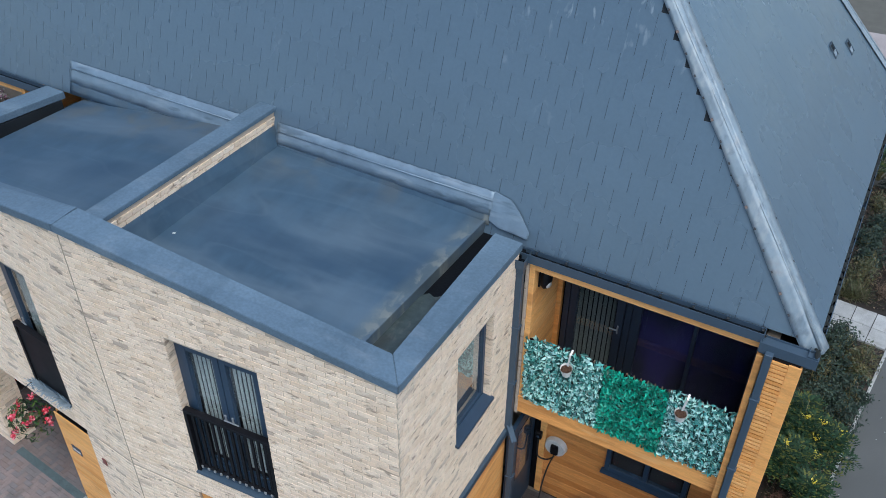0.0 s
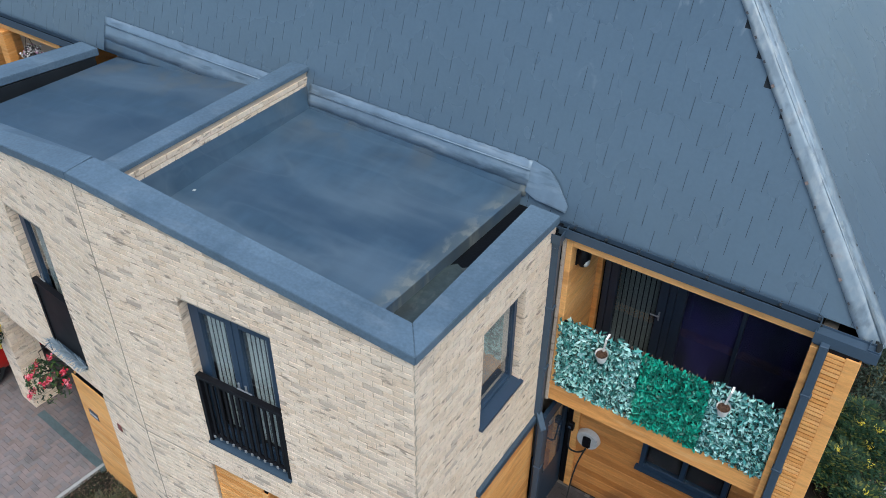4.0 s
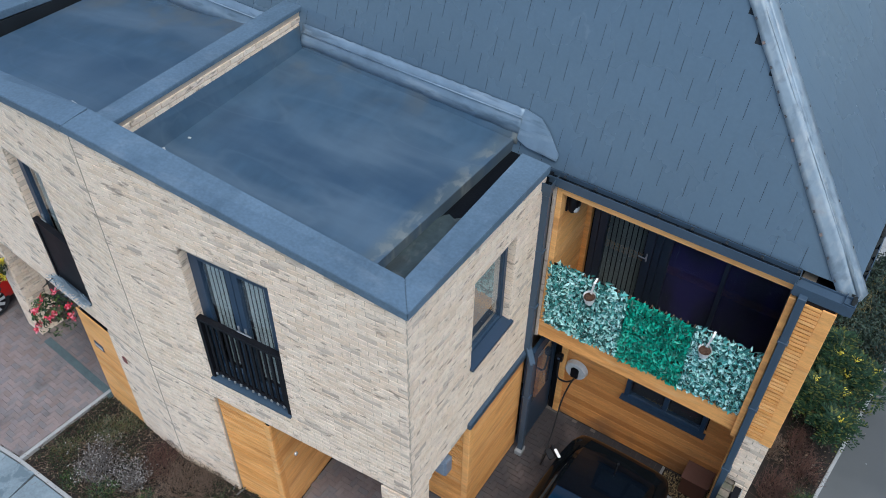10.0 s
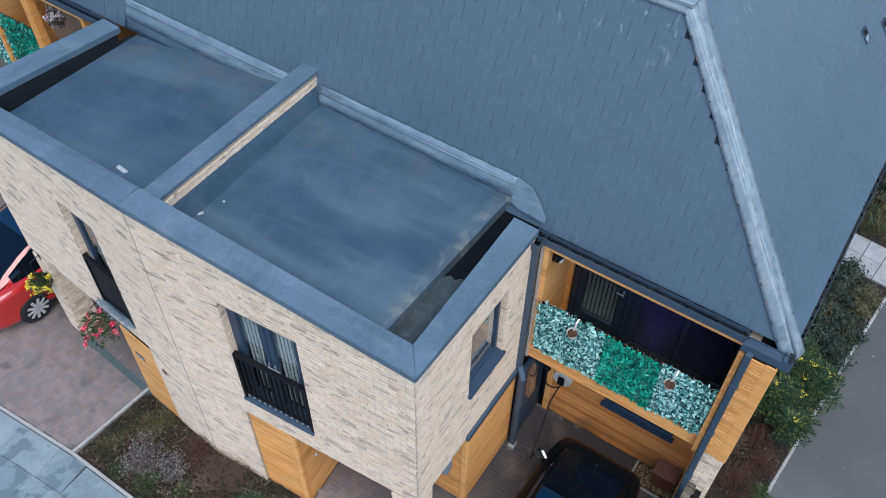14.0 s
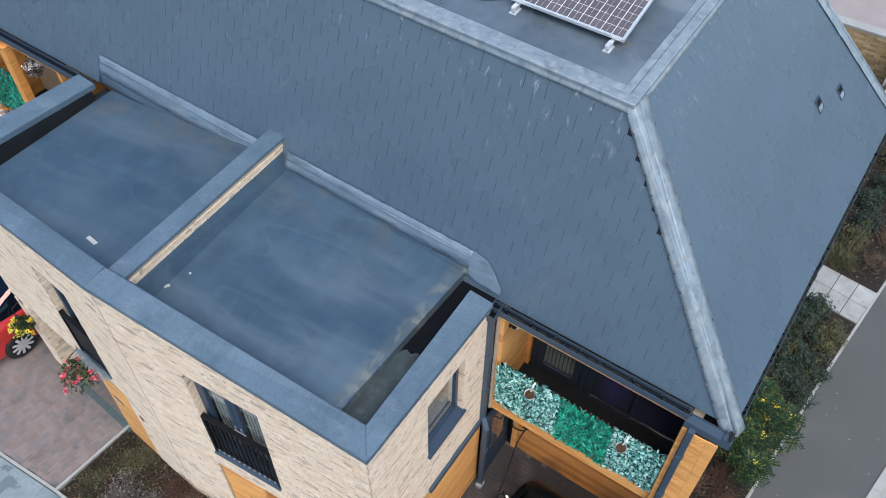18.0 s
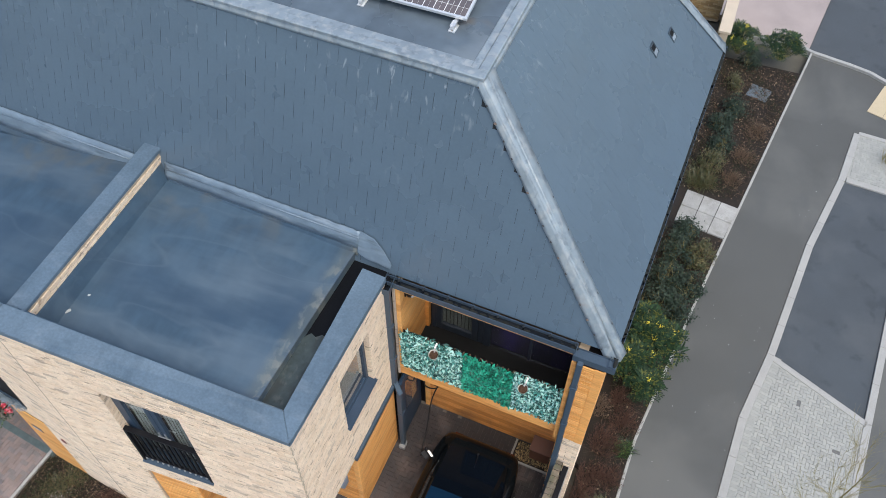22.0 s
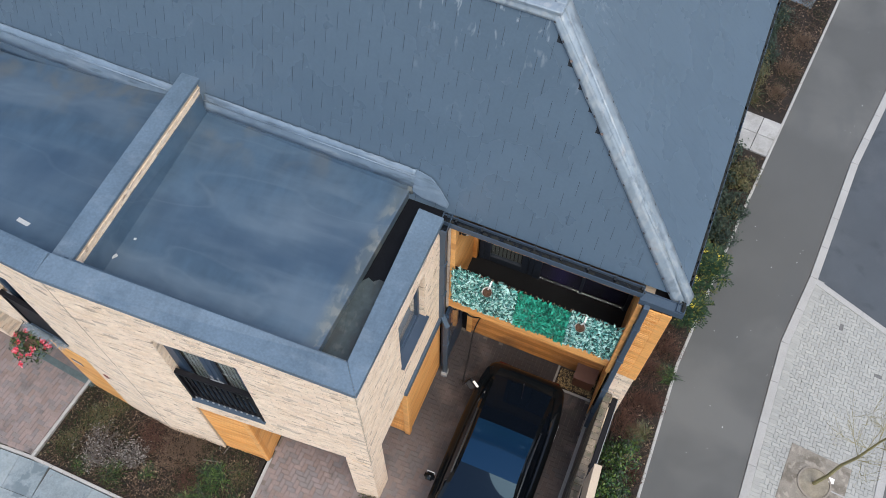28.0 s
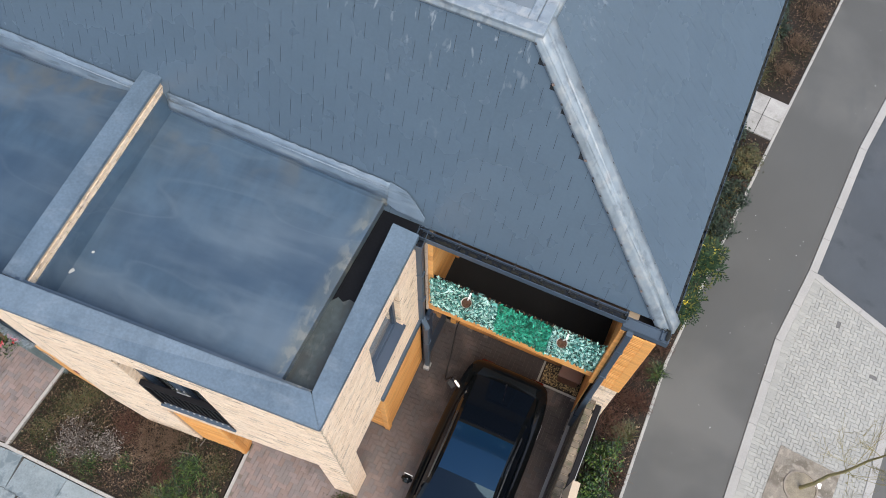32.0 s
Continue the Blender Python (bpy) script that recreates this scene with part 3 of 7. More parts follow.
party_tilt = pose(0, 0, 5.7, 0, 1.97, 0) @ Matrix.Translation((0, 0, -5.7))
lay_bricks(party, pose(-3.823, 0.27, 0, 0, 0, ang) @ party_tilt, 3.2, 5.80, 6.072, limit=90, near=Vector((-3.8, 2, 5.7)))
# side wall of the next house
bm = bmesh.new()
prism(bm, [(-8.19, 0.9), (-7.77, 0.85), (-7.60, 3.2), (-7.91, 3.28)], SOFFIT, lambda x, y: 5.54 - 0.084 * (y - 0.55))
tagged(part("wall_side_left", bm, mortar), "brick side wall of the next house", "wall", kind="structure")
# upstands of membrane round the flat roof
bm = bmesh.new()
prism(bm, [(-3.82, 0.27), (-3.79, 0.27), (-3.662, 3.47), (-3.692, 3.47)], 5.1, lambda x, y: 5.885 - 0.028 * (y - 0.27))


def fillet(x, y):
    """Membrane sloping from the party wall down to the flat roof."""
    top = 5.88 - 0.028 * (y - 0.27)
    return top + (MEM + 0.087 - top) * min(1, max(0, x + 3.79 - 0.04 * (y - 0.27)) / 0.10)


prism(bm, [(-3.79, 0.27), (-3.69, 0.27), (-3.562, 3.47), (-3.662, 3.47)], 5.1, fillet)
prism(bm, [(-3.9, 0.235), (-0.24, 0.30), (-0.24, 0.34), (-3.9, 0.285)], 4.9, lambda x, y: front_top(x) - 0.003)
prism(bm, [(-0.24, 0.3), (-0.20, 0.3), (-0.135, 2.75), (-0.175, 2.75)], 4.9, lambda x, y: side_top(y) - 0.004)
prism(bm, [(-0.70, 0.345), (-0.65, 0.345), (-0.375, 3.03), (-0.425, 3.03)], 5.1, MEM + 0.018)
left_up = bmesh.new()
prism(left_up, [(-7.765, 0.85), (-7.73, 0.85), (-7.555, 3.2), (-7.595, 3.2)], 4.8, lambda x, y: 5.548 - 0.084 * (y - 0.55))
tagged(part("gutter_upstand_left", left_up, gutter_m), "black gutter upstand of the next house", "gutter", kind="structure")
tagged(part("membrane_upstand", bm, membrane), "membrane upstands round the flat roof", "flat roof", kind="structure")

# ---- slate roof of the main house ----
P0, P1, PT = -13.0, 3.56, 3.56 - PZ * (TOP - EAVE)      # left end, right eave, right edge of the flat top
QB = 6.85                                             # back eave
QT = Q0 + QZ * (TOP - EAVE)
roof = thing("slate_roof", "steep dark slate hipped roof with a flat top", "roof", kind="structure", m=HOUSE)
bm = bmesh.new()
v = [bm.verts.new(p) for p in ((P0, Q0, EAVE), (P1, Q0, EAVE), (P1, QB, EAVE), (P0, QB, EAVE), (P0, QT, TOP), (PT, QT, TOP), (PT, QB - QT, TOP), (P0, QB - QT, TOP))]
for f in ((0, 1, 5, 4), (1, 2, 6, 5), (2, 3, 7, 6), (3, 0, 4, 7), (0, 3, 2, 1), (4, 5, 6, 7)):
    bm.faces.new([v[i] for i in f])
bmesh.ops.recalc_face_normals(bm, faces=bm.faces)
part("roof_deck", bm, slate_gap, roof, "dark underlay below the slates")
G = 0.245                                             # the slates' visible height


def slate_mesh(gap):
    bm = bmesh.new()
    box(bm, gap, 0.3 - gap, 0, G * 1.04, 0.0, 0.0015)
    return mesh_of("slate", bm, slate_m)


SLATE, SLATE_TIGHT = slate_mesh(0.0022), slate_mesh(0.0009)


def lay_slates(at, me, height, left, right, near, limit):
    """Slates over a slope: at has x along the eave, y up the slope, z outwards; left and right bound each course."""
    spots, rnd, row = [], random.Random(5), 0
    while row * G < height - 0.04:
        y = row * G
        x0, x1 = left(y + G), right(y + G)
        x = math.floor(x0 / 0.3) * 0.3 + (row % 2) * 0.15
        while x < x1:
            a, b = max(x, x0), min(x + 0.3, x1)
            if b - a > 0.04:
                short = min(1.0, (height - 0.02 - y) / (G * 1.04))
                spots.append(at @ Matrix.Translation((a, y, 0.012)) @ pose(0, 0, 0, -0.36, rnd.uniform(-0.012, 0.012), 0) @ Matrix.Diagonal(((b - a) / 0.3, short, 1, 1)))
            x += 0.3
        row += 1
    lay("slate", roof, me, slate_j, spots, limit, near, "dark blue-grey slates in straight courses")


FS, RS = math.hypot(QT - Q0, TOP - EAVE), math.hypot(P1 - PT, TOP - EAVE)
at_front = Matrix.Translation((0, Q0, EAVE)) @ pose(0, 0, 0, math.degrees(math.atan2(TOP - EAVE, QT - Q0)))
lay_slates(at_front, SLATE, FS, lambda y: P0, lambda y: P1 - (P1 - PT) * y / FS, Vector((1.0, 0.6, 6.4)), 300)
at_right = Matrix.Translation((P1, 0, EAVE)) @ pose(0, 0, 0, 0, 0, 90) @ pose(0, 0, 0, math.degrees(math.atan2(TOP - EAVE, P1 - PT)))
lay_slates(at_right, SLATE_TIGHT, RS, lambda y: Q0 + (QT - Q0) * y / RS, lambda y: QB - QT * y / RS, Vector((2.6, 2.5, 6.5)), 300)

# ---- leadwork of the slate roof ----
clip_d = material("dark clip", (0.05, 0.05, 0.055), 0.6)
clip_r = material("rusty clip", (0.17, 0.13, 0.115), 0.8)


def ribbon(bm, a, b, wide, normal, lift=0.036, steps=24, wave=0.006, seed=1, end=1.0):
    """A thin, slightly dressed metal strip from a to b, reaching wide to one side, lifted along normal; end is its width at b against a."""
    a, b, wide, normal = Vector(a), Vector(b), Vector(wide), Vector(normal).normalized()
    rows = []
    for i in range(steps + 1):
        c = a.lerp(b, i / steps)
        row = []
        for j in range(4):
            p = c + wide * (1 + (end - 1) * i / steps) * (j / 3) + normal * (lift + wave * noise.noise(Vector((i * 0.33, j * 1.7, seed))))
            if j == 3:
                p += wide.normalized() * 0.012 * noise.noise(Vector((i * 0.7, 5.0, seed)))
            row.append(bm.verts.new(p))
        rows.append(row)
    for r, s in zip(rows, rows[1:]):
        for j in range(3):
            bm.faces.new((r[j], r[j + 1], s[j + 1], s[j]))
    ext = bmesh.ops.extrude_face_region(bm, geom=bm.faces[:])
    bmesh.ops.translate(bm, vec=-normal * 0.008, verts=[g for g in ext["geom"] if isinstance(g, bmesh.types.BMVert)])
    bmesh.ops.recalc_face_normals(bm, faces=bm.faces)


N_FRONT = Vector((0, -(TOP - EAVE), QT - Q0)).normalized()
N_RIGHT = Vector((TOP - EAVE, 0, P1 - PT)).normalized()
hip_a, hip_b = Vector((P1, Q0, EAVE)), Vector((PT, QT, TOP))
along = (hip_b - hip_a).normalized()
w_front, w_right = N_FRONT.cross(along).normalized(), -N_RIGHT.cross(along).normalized()
if w_front.x > 0:
    w_front.negate()
if w_right.y < 0:
    w_right.negate()
hip = thing("hip_flashing", "weathered grey lead hip flashing with nail clips and a raised roll", "flashing", kind="structure", m=HOUSE)
bm = bmesh.new()
ribbon(bm, hip_a - along * 0.11 - w_front * 0.035, hip_b - w_front * 0.035, w_front * 0.205, N_FRONT, seed=2, end=0.49)
part("lead_sheet", bm, lead, hip, smooth=True)
bm = bmesh.new()
ribbon(bm, hip_a - along * 0.11 - w_right * 0.03, hip_b - w_right * 0.03, w_right * 0.205, N_RIGHT, lift=0.04, seed=7, end=1.6)
part("lead_sheet", bm, lead, hip, smooth=True)
bm = bmesh.new()
up = (N_FRONT + N_RIGHT).normalized()
rod(bm, hip_a + up * 0.042 - along * 0.05, hip_b + N_RIGHT * 0.042 + w_right * 0.12, 0.021, n=10)
part("hip_roll", bm, lead, hip, smooth=True)
CLIP = bmesh.new()
box(CLIP, -0.009, 0.009, -0.014, 0.014, 0, 0.005)
CLIP = mesh_of("clip", CLIP, clip_d)
CLIP_R = bmesh.new()
box(CLIP_R, -0.014, 0.014, -0.016, 0.016, 0, 0.005)
CLIP_R = mesh_of("clip", CLIP_R, clip_r)
turn_f = Matrix((w_front, along, N_FRONT)).transposed().to_4x4()
turn_r = Matrix((w_right, along, N_RIGHT)).transposed().to_4x4()
for i in range(17):
    c = hip_a.lerp(hip_b, (i + 0.6) / 17)
    piece("clip", CLIP_R if i % 4 == 2 else CLIP, hip, Matrix.Translation(c + w_front * (0.15 - 0.1 * (i + 0.6) / 17) + N_FRONT * 0.042) @ turn_f)
    if i % 2:
        piece("clip", CLIP, hip, Matrix.Translation(c + w_right * (0.15 + 0.13 * (i + 0.6) / 17) + N_RIGHT * 0.042) @ turn_r @ Matrix.Diagonal((0.6, 0.8, 1, 1)))
far_a, far_b = Vector((P1, QB, EAVE)), Vector((PT, QB - QT, TOP))
al2 = (far_b - far_a).normalized()
w2 = N_RIGHT.cross(al2).normalized()
if w2.y > 0:
    w2.negate()
back_hip = thing("hip_flashing_back", "grey lead flashing on the back hip", "flashing", kind="structure", m=HOUSE)
bm = bmesh.new()
ribbon(bm, far_a, far_b, w2 * 0.17, N_RIGHT, seed=4)
part("lead_sheet", bm, lead, back_hip, smooth=True)
bm = bmesh.new()
rod(bm, far_a + Vector((0, 0, 0.03)), far_b + Vector((0, 0, 0.03)), 0.03, n=8)
part("hip_roll", bm, lead, back_hip, smooth=True)


def on_front(p, z, lift=0.0):
    return Vector((p, Q0 + QZ * (z - EAVE), z)) + N_FRONT * lift


# apron flashings where the flat roofs meet the slates
for name, pl, pr, low, high, seed in (("apron_flashing", -3.62, -0.34, 5.59, 5.85, 3), ("apron_flashing_left", -7.60, -4.0, 5.50, 5.81, 9)):
    ap = thing(name, "grey lead apron flashing between flat roof and slates", "flashing", kind="structure", m=HOUSE)
    bm = bmesh.new()
    ribbon(bm, on_front(pl, low - 0.16), on_front(pr, low - 0.16), on_front(pl, low + 0.02) - on_front(pl, low - 0.16), N_FRONT, lift=0.036, steps=40, wave=0.010, seed=seed + 1)
    part("membrane_fillet", bm, membrane, ap, "membrane dressed up against the slates", smooth=True)
    bm = bmesh.new()
    ribbon(bm, on_front(pl, low), on_front(pr, low - 0.04), on_front(pl, high) - on_front(pl, low), N_FRONT, lift=0.046, steps=60, wave=0.014, seed=seed, end=1.1)
    part("lead_sheet", bm, lead_apron, ap, "streaked lead dressed up the slates", smooth=True)
    bm = bmesh.new()
    rod(bm, on_front(pl, high - 0.11, 0.05), on_front(pr, high - 0.12, 0.05), 0.010, n=6)
    part("lead_fold", bm, lead_apron, ap, smooth=True)
    if name == "apron_flashing":
        bm = bmesh.new()
        ring = [on_front(-0.35, 5.49, 0.05), on_front(-0.35, 5.845, 0.046), on_front(-0.11, 5.80, 0.05), on_front(0.02, 5.70, 0.055), on_front(0.20, 5.49, 0.05), on_front(0.19, 5.41, 0.055), on_front(0.0, 5.43, 0.06), on_front(-0.2, 5.44, 0.06)]
        f = bm.faces.new([bm.verts.new(p) for p in ring])
        ext = bmesh.ops.extrude_face_region(bm, geom=[f])
        bmesh.ops.translate(bm, vec=-N_FRONT * 0.02, verts=[g for g in ext["geom"] if isinstance(g, bmesh.types.BMVert)])
        bmesh.ops.recalc_face_normals(bm, faces=bm.faces)
        soften(bm, 0.008, 2)
        part("lead_end", bm, lead_apron, ap, "splayed lead end piece")

# flat top with its curb
bm = bmesh.new()
box(bm, P0, PT - 0.13, QT + 0.22, QB - QT - 0.2, TOP - 0.02, TOP + 0.015)
top_roof = tagged(part("flat_top", bm, material("top membrane", (0.09, 0.118, 0.145), 0.3, spread=0.25, grain=5, blotch=1.3, bump=0.05, stains=(("patch", (0.20, 0.235, 0.26), (0.8, 1.6, 1), 0.5, 0.66, 0.6, None), ("patch", (0.18, 0.13, 0.09), (1.5, 1.5, 1), 0.62, 0.7, 0.4, None)))), "grey flat-top membrane with damp patches and rust stains", "flat roof", kind="structure")
top_roof.matrix_world = HOUSE
curb = thing("roof_curb", "weathered lead curb round the flat top", "flashing", kind="structure", m=HOUSE)
for dims, lab in (((P0, PT + 0.08, QT - 0.055, QT + 0.09, TOP - 0.01, TOP + 0.05), ""), ((P0, PT - 0.15, QT + 0.09, QT + 0.23, TOP - 0.01, TOP + 0.028), ""),
                  ((PT - 0.05, PT + 0.08, QT + 0.09, QB - QT, TOP - 0.01, TOP + 0.05), ""), ((PT - 0.16, PT - 0.05, QT + 0.09, QB - QT, TOP - 0.01, TOP + 0.03), "")):
    boxed("lead_cap", dims, lead, curb, lab, 0.012)
bm = bmesh.new()
ribbon(bm, on_front(P0, TOP - 0.1), on_front(PT, TOP - 0.1), on_front(0, TOP) - on_front(0, TOP - 0.1), N_FRONT, lift=0.035, steps=60, wave=0.008, seed=11)
part("lead_drip", bm, lead, curb, smooth=True)
bm = bmesh.new()
q0 = Vector((P1 - PZ * (TOP - 0.1 - EAVE), QT, TOP - 0.1))
ribbon(bm, q0, q0 + Vector((0, QB - 2 * QT, 0)), Vector((-PZ * 0.1, 0, 0.1)), N_RIGHT, lift=0.035, steps=30, wave=0.008, seed=12)
part("lead_drip", bm, lead, curb, smooth=True)

# ---- solar panels ----
alu = material("aluminium", (0.75, 0.76, 0.77), 0.35, metal=0.6, spread=0.06, bump=0.02)
cell_m = material("solar cell", (0.10, 0.09, 0.10), 0.14, spread=0.12, grain=12, blotch=1.5, bump=0, pick="object", picks=[(0, (0.105, 0.092, 0.098)), (0.5, (0.12, 0.104, 0.108))], spec=0.6)
line_m = material("cell grid lines", (0.70, 0.71, 0.72), 0.4, spread=0.03, bump=0)


def solar_panel(m, w=1.52, d=0.9):
    ob = thing("solar_panel", "framed solar panel tilted on the flat roof", "solar panel", "solar panels on the flat top", m=m)
    boxed("backing", (0.02, w - 0.02, 0.02, d - 0.02, 0.0, 0.026), line_m, ob, "pale backing sheet between the cells", 0)
    cw, cd = (w - 0.06) / 10, (d - 0.06) / 6
    bm = bmesh.new()
    box(bm, 0.005, cw / 2 - 0.002, 0.004, cd - 0.004, 0, 0.003)
    box(bm, cw / 2 + 0.002, cw - 0.005, 0.004, cd - 0.004, 0, 0.003)
    me = mesh_of("cell", bm, cell_m)
    for i in range(10):
        for j in range(6):
            piece("cell", me, ob, Matrix.Translation((0.03 + i * cw, 0.03 + j * cd, 0.026)))
    for dims in ((0, w, 0, 0.03, -0.012, 0.035), (0, w, d - 0.03, d, -0.012, 0.035), (0, 0.03, 0.03, d - 0.03, -0.012, 0.035), (w - 0.03, w, 0.03, d - 0.03, -0.012, 0.035)):
        boxed("frame_bar", dims, alu, ob, "", 0.003)
    return ob


for p, q, z in ((-1.02, 1.92, 8.55), (-1.02, 2.84, 8.67), (-3.2, 1.9, 8.55), (-3.2, 2.82, 8.67)):
    solar_panel(HOUSE @ pose(p, q, z, 7.5, 0, 1.5))
for p in (-0.92, 0.36, -3.05, -1.8):
    rail = thing("panel_rail", "aluminium mounting rail with a bracket foot", "mounting rail", "rails below the solar panels", m=HOUSE @ pose(p, 1.80, 8.44))
    bm = bmesh.new()
    box(bm, -0.02, 0.02, 0.02, 1.9, 0.03, 0.07)
    bmesh.ops.rotate(bm, cent=(0, 0, 0.03), matrix=Matrix.Rotation(radians(5.5), 3, "X"), verts=bm.verts)
    part("bar", bm, alu, rail)
    bm = bmesh.new()
    box(bm, -0.045, 0.045, 0.0, 0.16, 0, 0.012)
    box(bm, -0.03, -0.018, 0.02, 0.13, 0, 0.09)
    box(bm, 0.018, 0.03, 0.02, 0.13, 0, 0.09)
    part("foot", bm, alu, rail)
rubber = material("black cable", (0.012, 0.012, 0.013), 0.55, bump=0)


def cable(name, pts, r, label, parent=None, m=None, category="cable", mat=None):
    cu = bpy.data.curves.new(name, "CURVE")
    cu.dimensions, cu.bevel_depth, cu.bevel_resolution, cu.resolution_u = "3D", r, 2, 6
    sp = cu.splines.new("NURBS")
    sp.points.add(len(pts) - 1)
    for q, p in zip(sp.points, pts):
        q.co = (*p, 1)
    sp.use_endpoint_u, sp.order_u = True, 3
    tmp = bpy.data.objects.new(name, cu)
    scene.collection.objects.link(tmp)
    dg = bpy.context.evaluated_depsgraph_get()
    me = bpy.data.meshes.new_from_object(tmp.evaluated_get(dg))
    bpy.data.objects.remove(tmp)
    bpy.data.curves.remove(cu)
    me.materials.clear()
    me.materials.append(mat or rubber)
    me.polygons.foreach_set("use_smooth", [True] * len(me.polygons))
    ob = new(name, me)
    if parent:
        ob.parent = parent
        return tagged(ob, label)
    if m is not None:
        ob.matrix_world = m
    return tagged(ob, label, category)


coil = [(-2.02 + 0.1 * math.cos(a) + 0.02 * a / 6, 1.78 + 0.06 * math.sin(a) + 0.012 * a, TOP + 0.03) for a in np.linspace(0, 18, 30)]
cable("cable", [*coil, (-1.8, 1.72, TOP + 0.03), (-1.4, 1.8, TOP + 0.03), (-1.1, 2.0, TOP + 0.05), (-0.9, 2.15, 8.55)], 0.008, "black solar cable coiled on the flat roof", m=HOUSE)

# ---- slate vents ----
blue_vent = material("vent frame", (0.06, 0.085, 0.11), 0.5)
for p, q in ((2.56, 4.80), (2.715, 5.49)):
    z = EAVE + (P1 - p) / PZ
    v = thing("slate_vent", "small dark ventilator set in the slates", "roof vent", "slate vents", m=HOUSE @ Matrix.Translation((p, q, z)) @ pose(0, 0, 0, 0, 0, 90) @ pose(0, 0, 0, math.degrees(math.atan2(TOP - EAVE, P1 - PT))) @ Matrix.Scale(0.75, 4))
    bm = bmesh.new()
    box(bm, -0.1, 0.1, 0.125, 0.14, 0, 0.05)
    box(bm, -0.1, 0.1, -0.14, -0.125, 0, 0.035)
    box(bm, -0.112, -0.1, -0.14, 0.14, 0, 0.045)
    box(bm, 0.1, 0.112, -0.14, 0.14, 0, 0.045)
    part("frame", bm, blue_vent, v)
    boxed("mouth", (-0.1, 0.1, -0.02, 0.125, 0.0, 0.02), black_m, v, "black open mouth", 0)
    bm = bmesh.new()
    prism(bm, [(-0.1, -0.125), (0.1, -0.125), (0.1, -0.02), (-0.1, -0.02)], 0.0, lambda x, y: 0.024 if y < -0.1 else 0.04)
    part("lip", bm, material("vent lip", (0.24, 0.29, 0.34), 0.4), v, "paler sloping lower lip")

# ---- gutters and downpipes ----
blue_metal = material("blue-grey gutter metal", (0.045, 0.072, 0.105), 0.4, spread=0.1, bump=0.03)
wet_silt = material("wet silt", (0.004, 0.006, 0.009), 0.25)
eave = thing("eaves_gutter", "black gutter with unions along the slate eave", "gutter", kind="structure", m=HOUSE)


def trough(bm, x0, x1, y0, y1, z0, z1, t=0.008):
    box(bm, x0, x1, y0, y0 + t, z0, z1)
    box(bm, x0, x1, y1 - t, y1, z0, z1)
    box(bm, x0, x1, y0 + t, y1 - t, z0, z0 + t)
    box(bm, x0, x0 + t, y0 + t, y1 - t, z0 + t, z1)
    box(bm, x1 - t, x1, y0 + t, y1 - t, z0 + t, z1)


for p0, p1, q0, q1, z0, z1 in ((0.16, 3.05, -0.12, 0.0, 5.24, 5.36), (3.03, 3.63, -0.17, -0.02, 5.16, 5.29), (-12.0, -7.72, -0.12, 0.0, 5.24, 5.36)):
    bm = bmesh.new()
    trough(bm, p0, p1, q0, q1, z0, z1)
    part("trough", bm, blue_metal, eave)
    bm = bmesh.new()
    end = 3.0 < p0
    box(bm, p0 + 0.01, p1 - 0.01, q0 + 0.01, q1 - 0.01, z0 + 0.012, z0 + (0.108 if end else 0.06))
    part("outlet_cover" if end else "silt", bm, blue_metal if end else wet_silt, eave, "flat metal cover over the gutter's end" if end else "dark wet silt in the gutter")
for i in range(8):
    p = 0.36 + i * 0.38
    boxed("union_clip", (p - 0.014, p + 0.014, -0.05, 0.03, 5.325, 5.350), gutter_m, eave, "", 0.003)
bm = bmesh.new()
trough(bm, P1 - 0.045, P1 + 0.06, -0.15, QB + 0.05, 5.19, 5.30)
part("side_trough", bm, blue_metal, eave)
bm = bmesh.new()
box(bm, P1 - 0.035, P1 + 0.05, -0.14, QB + 0.04, 5.20, 5.265)
part("silt", bm, wet_silt, eave, "dark wet silt in the gutter")
rnd = random.Random(3)
moss = bmesh.new()
for i in range(260):
    q = rnd.uniform(-0.1, QB)
    s = rnd.uniform(0.012, 0.032)
    r = bmesh.ops.create_icosphere(moss, subdivisions=1, radius=s, matrix=Matrix.Translation((P1 + rnd.uniform(0.0, 0.045), q, 5.295)) @ Matrix.Diagonal((1, rnd.uniform(1, 3), 0.6, 1)))
for i in range(60):
    p = rnd.uniform(0.2, 3.6)
    bmesh.ops.create_icosphere(moss, subdivisions=1, radius=rnd.uniform(0.012, 0.03), matrix=Matrix.Translation((p, -0.06 if p < 3.04 else -0.1, 5.30 if p < 3.04 else 5.22)) @ Matrix.Diagonal((rnd.uniform(1, 2.5), 1, 0.6, 1)))
tagged(part("gutter_moss", moss, material("dark moss", (0.008, 0.010, 0.009), 0.95, spread=0.5), eave, "black moss clumps in the gutter"), kind="stuff")
# eave return over the end of the timber pier
boxed("eave_box", (3.04, 3.58, -0.12, 0.02, 5.10, 5.165), blue_metal, eave, "", 0.005)


def pipe(bm, pts, w, d):
    """A square downpipe through the points."""
    for a, b in zip(pts, pts[1:]):
        a, b = Vector(a), Vector(b)
        m = Matrix.Translation((a + b) / 2) @ (b - a).to_track_quat("Z", "Y").to_matrix().to_4x4()
        r = bmesh.ops.create_cube(bm, size=1, matrix=m @ Matrix.Diagonal((w, d, (b - a).length + w * 0.6, 1)))


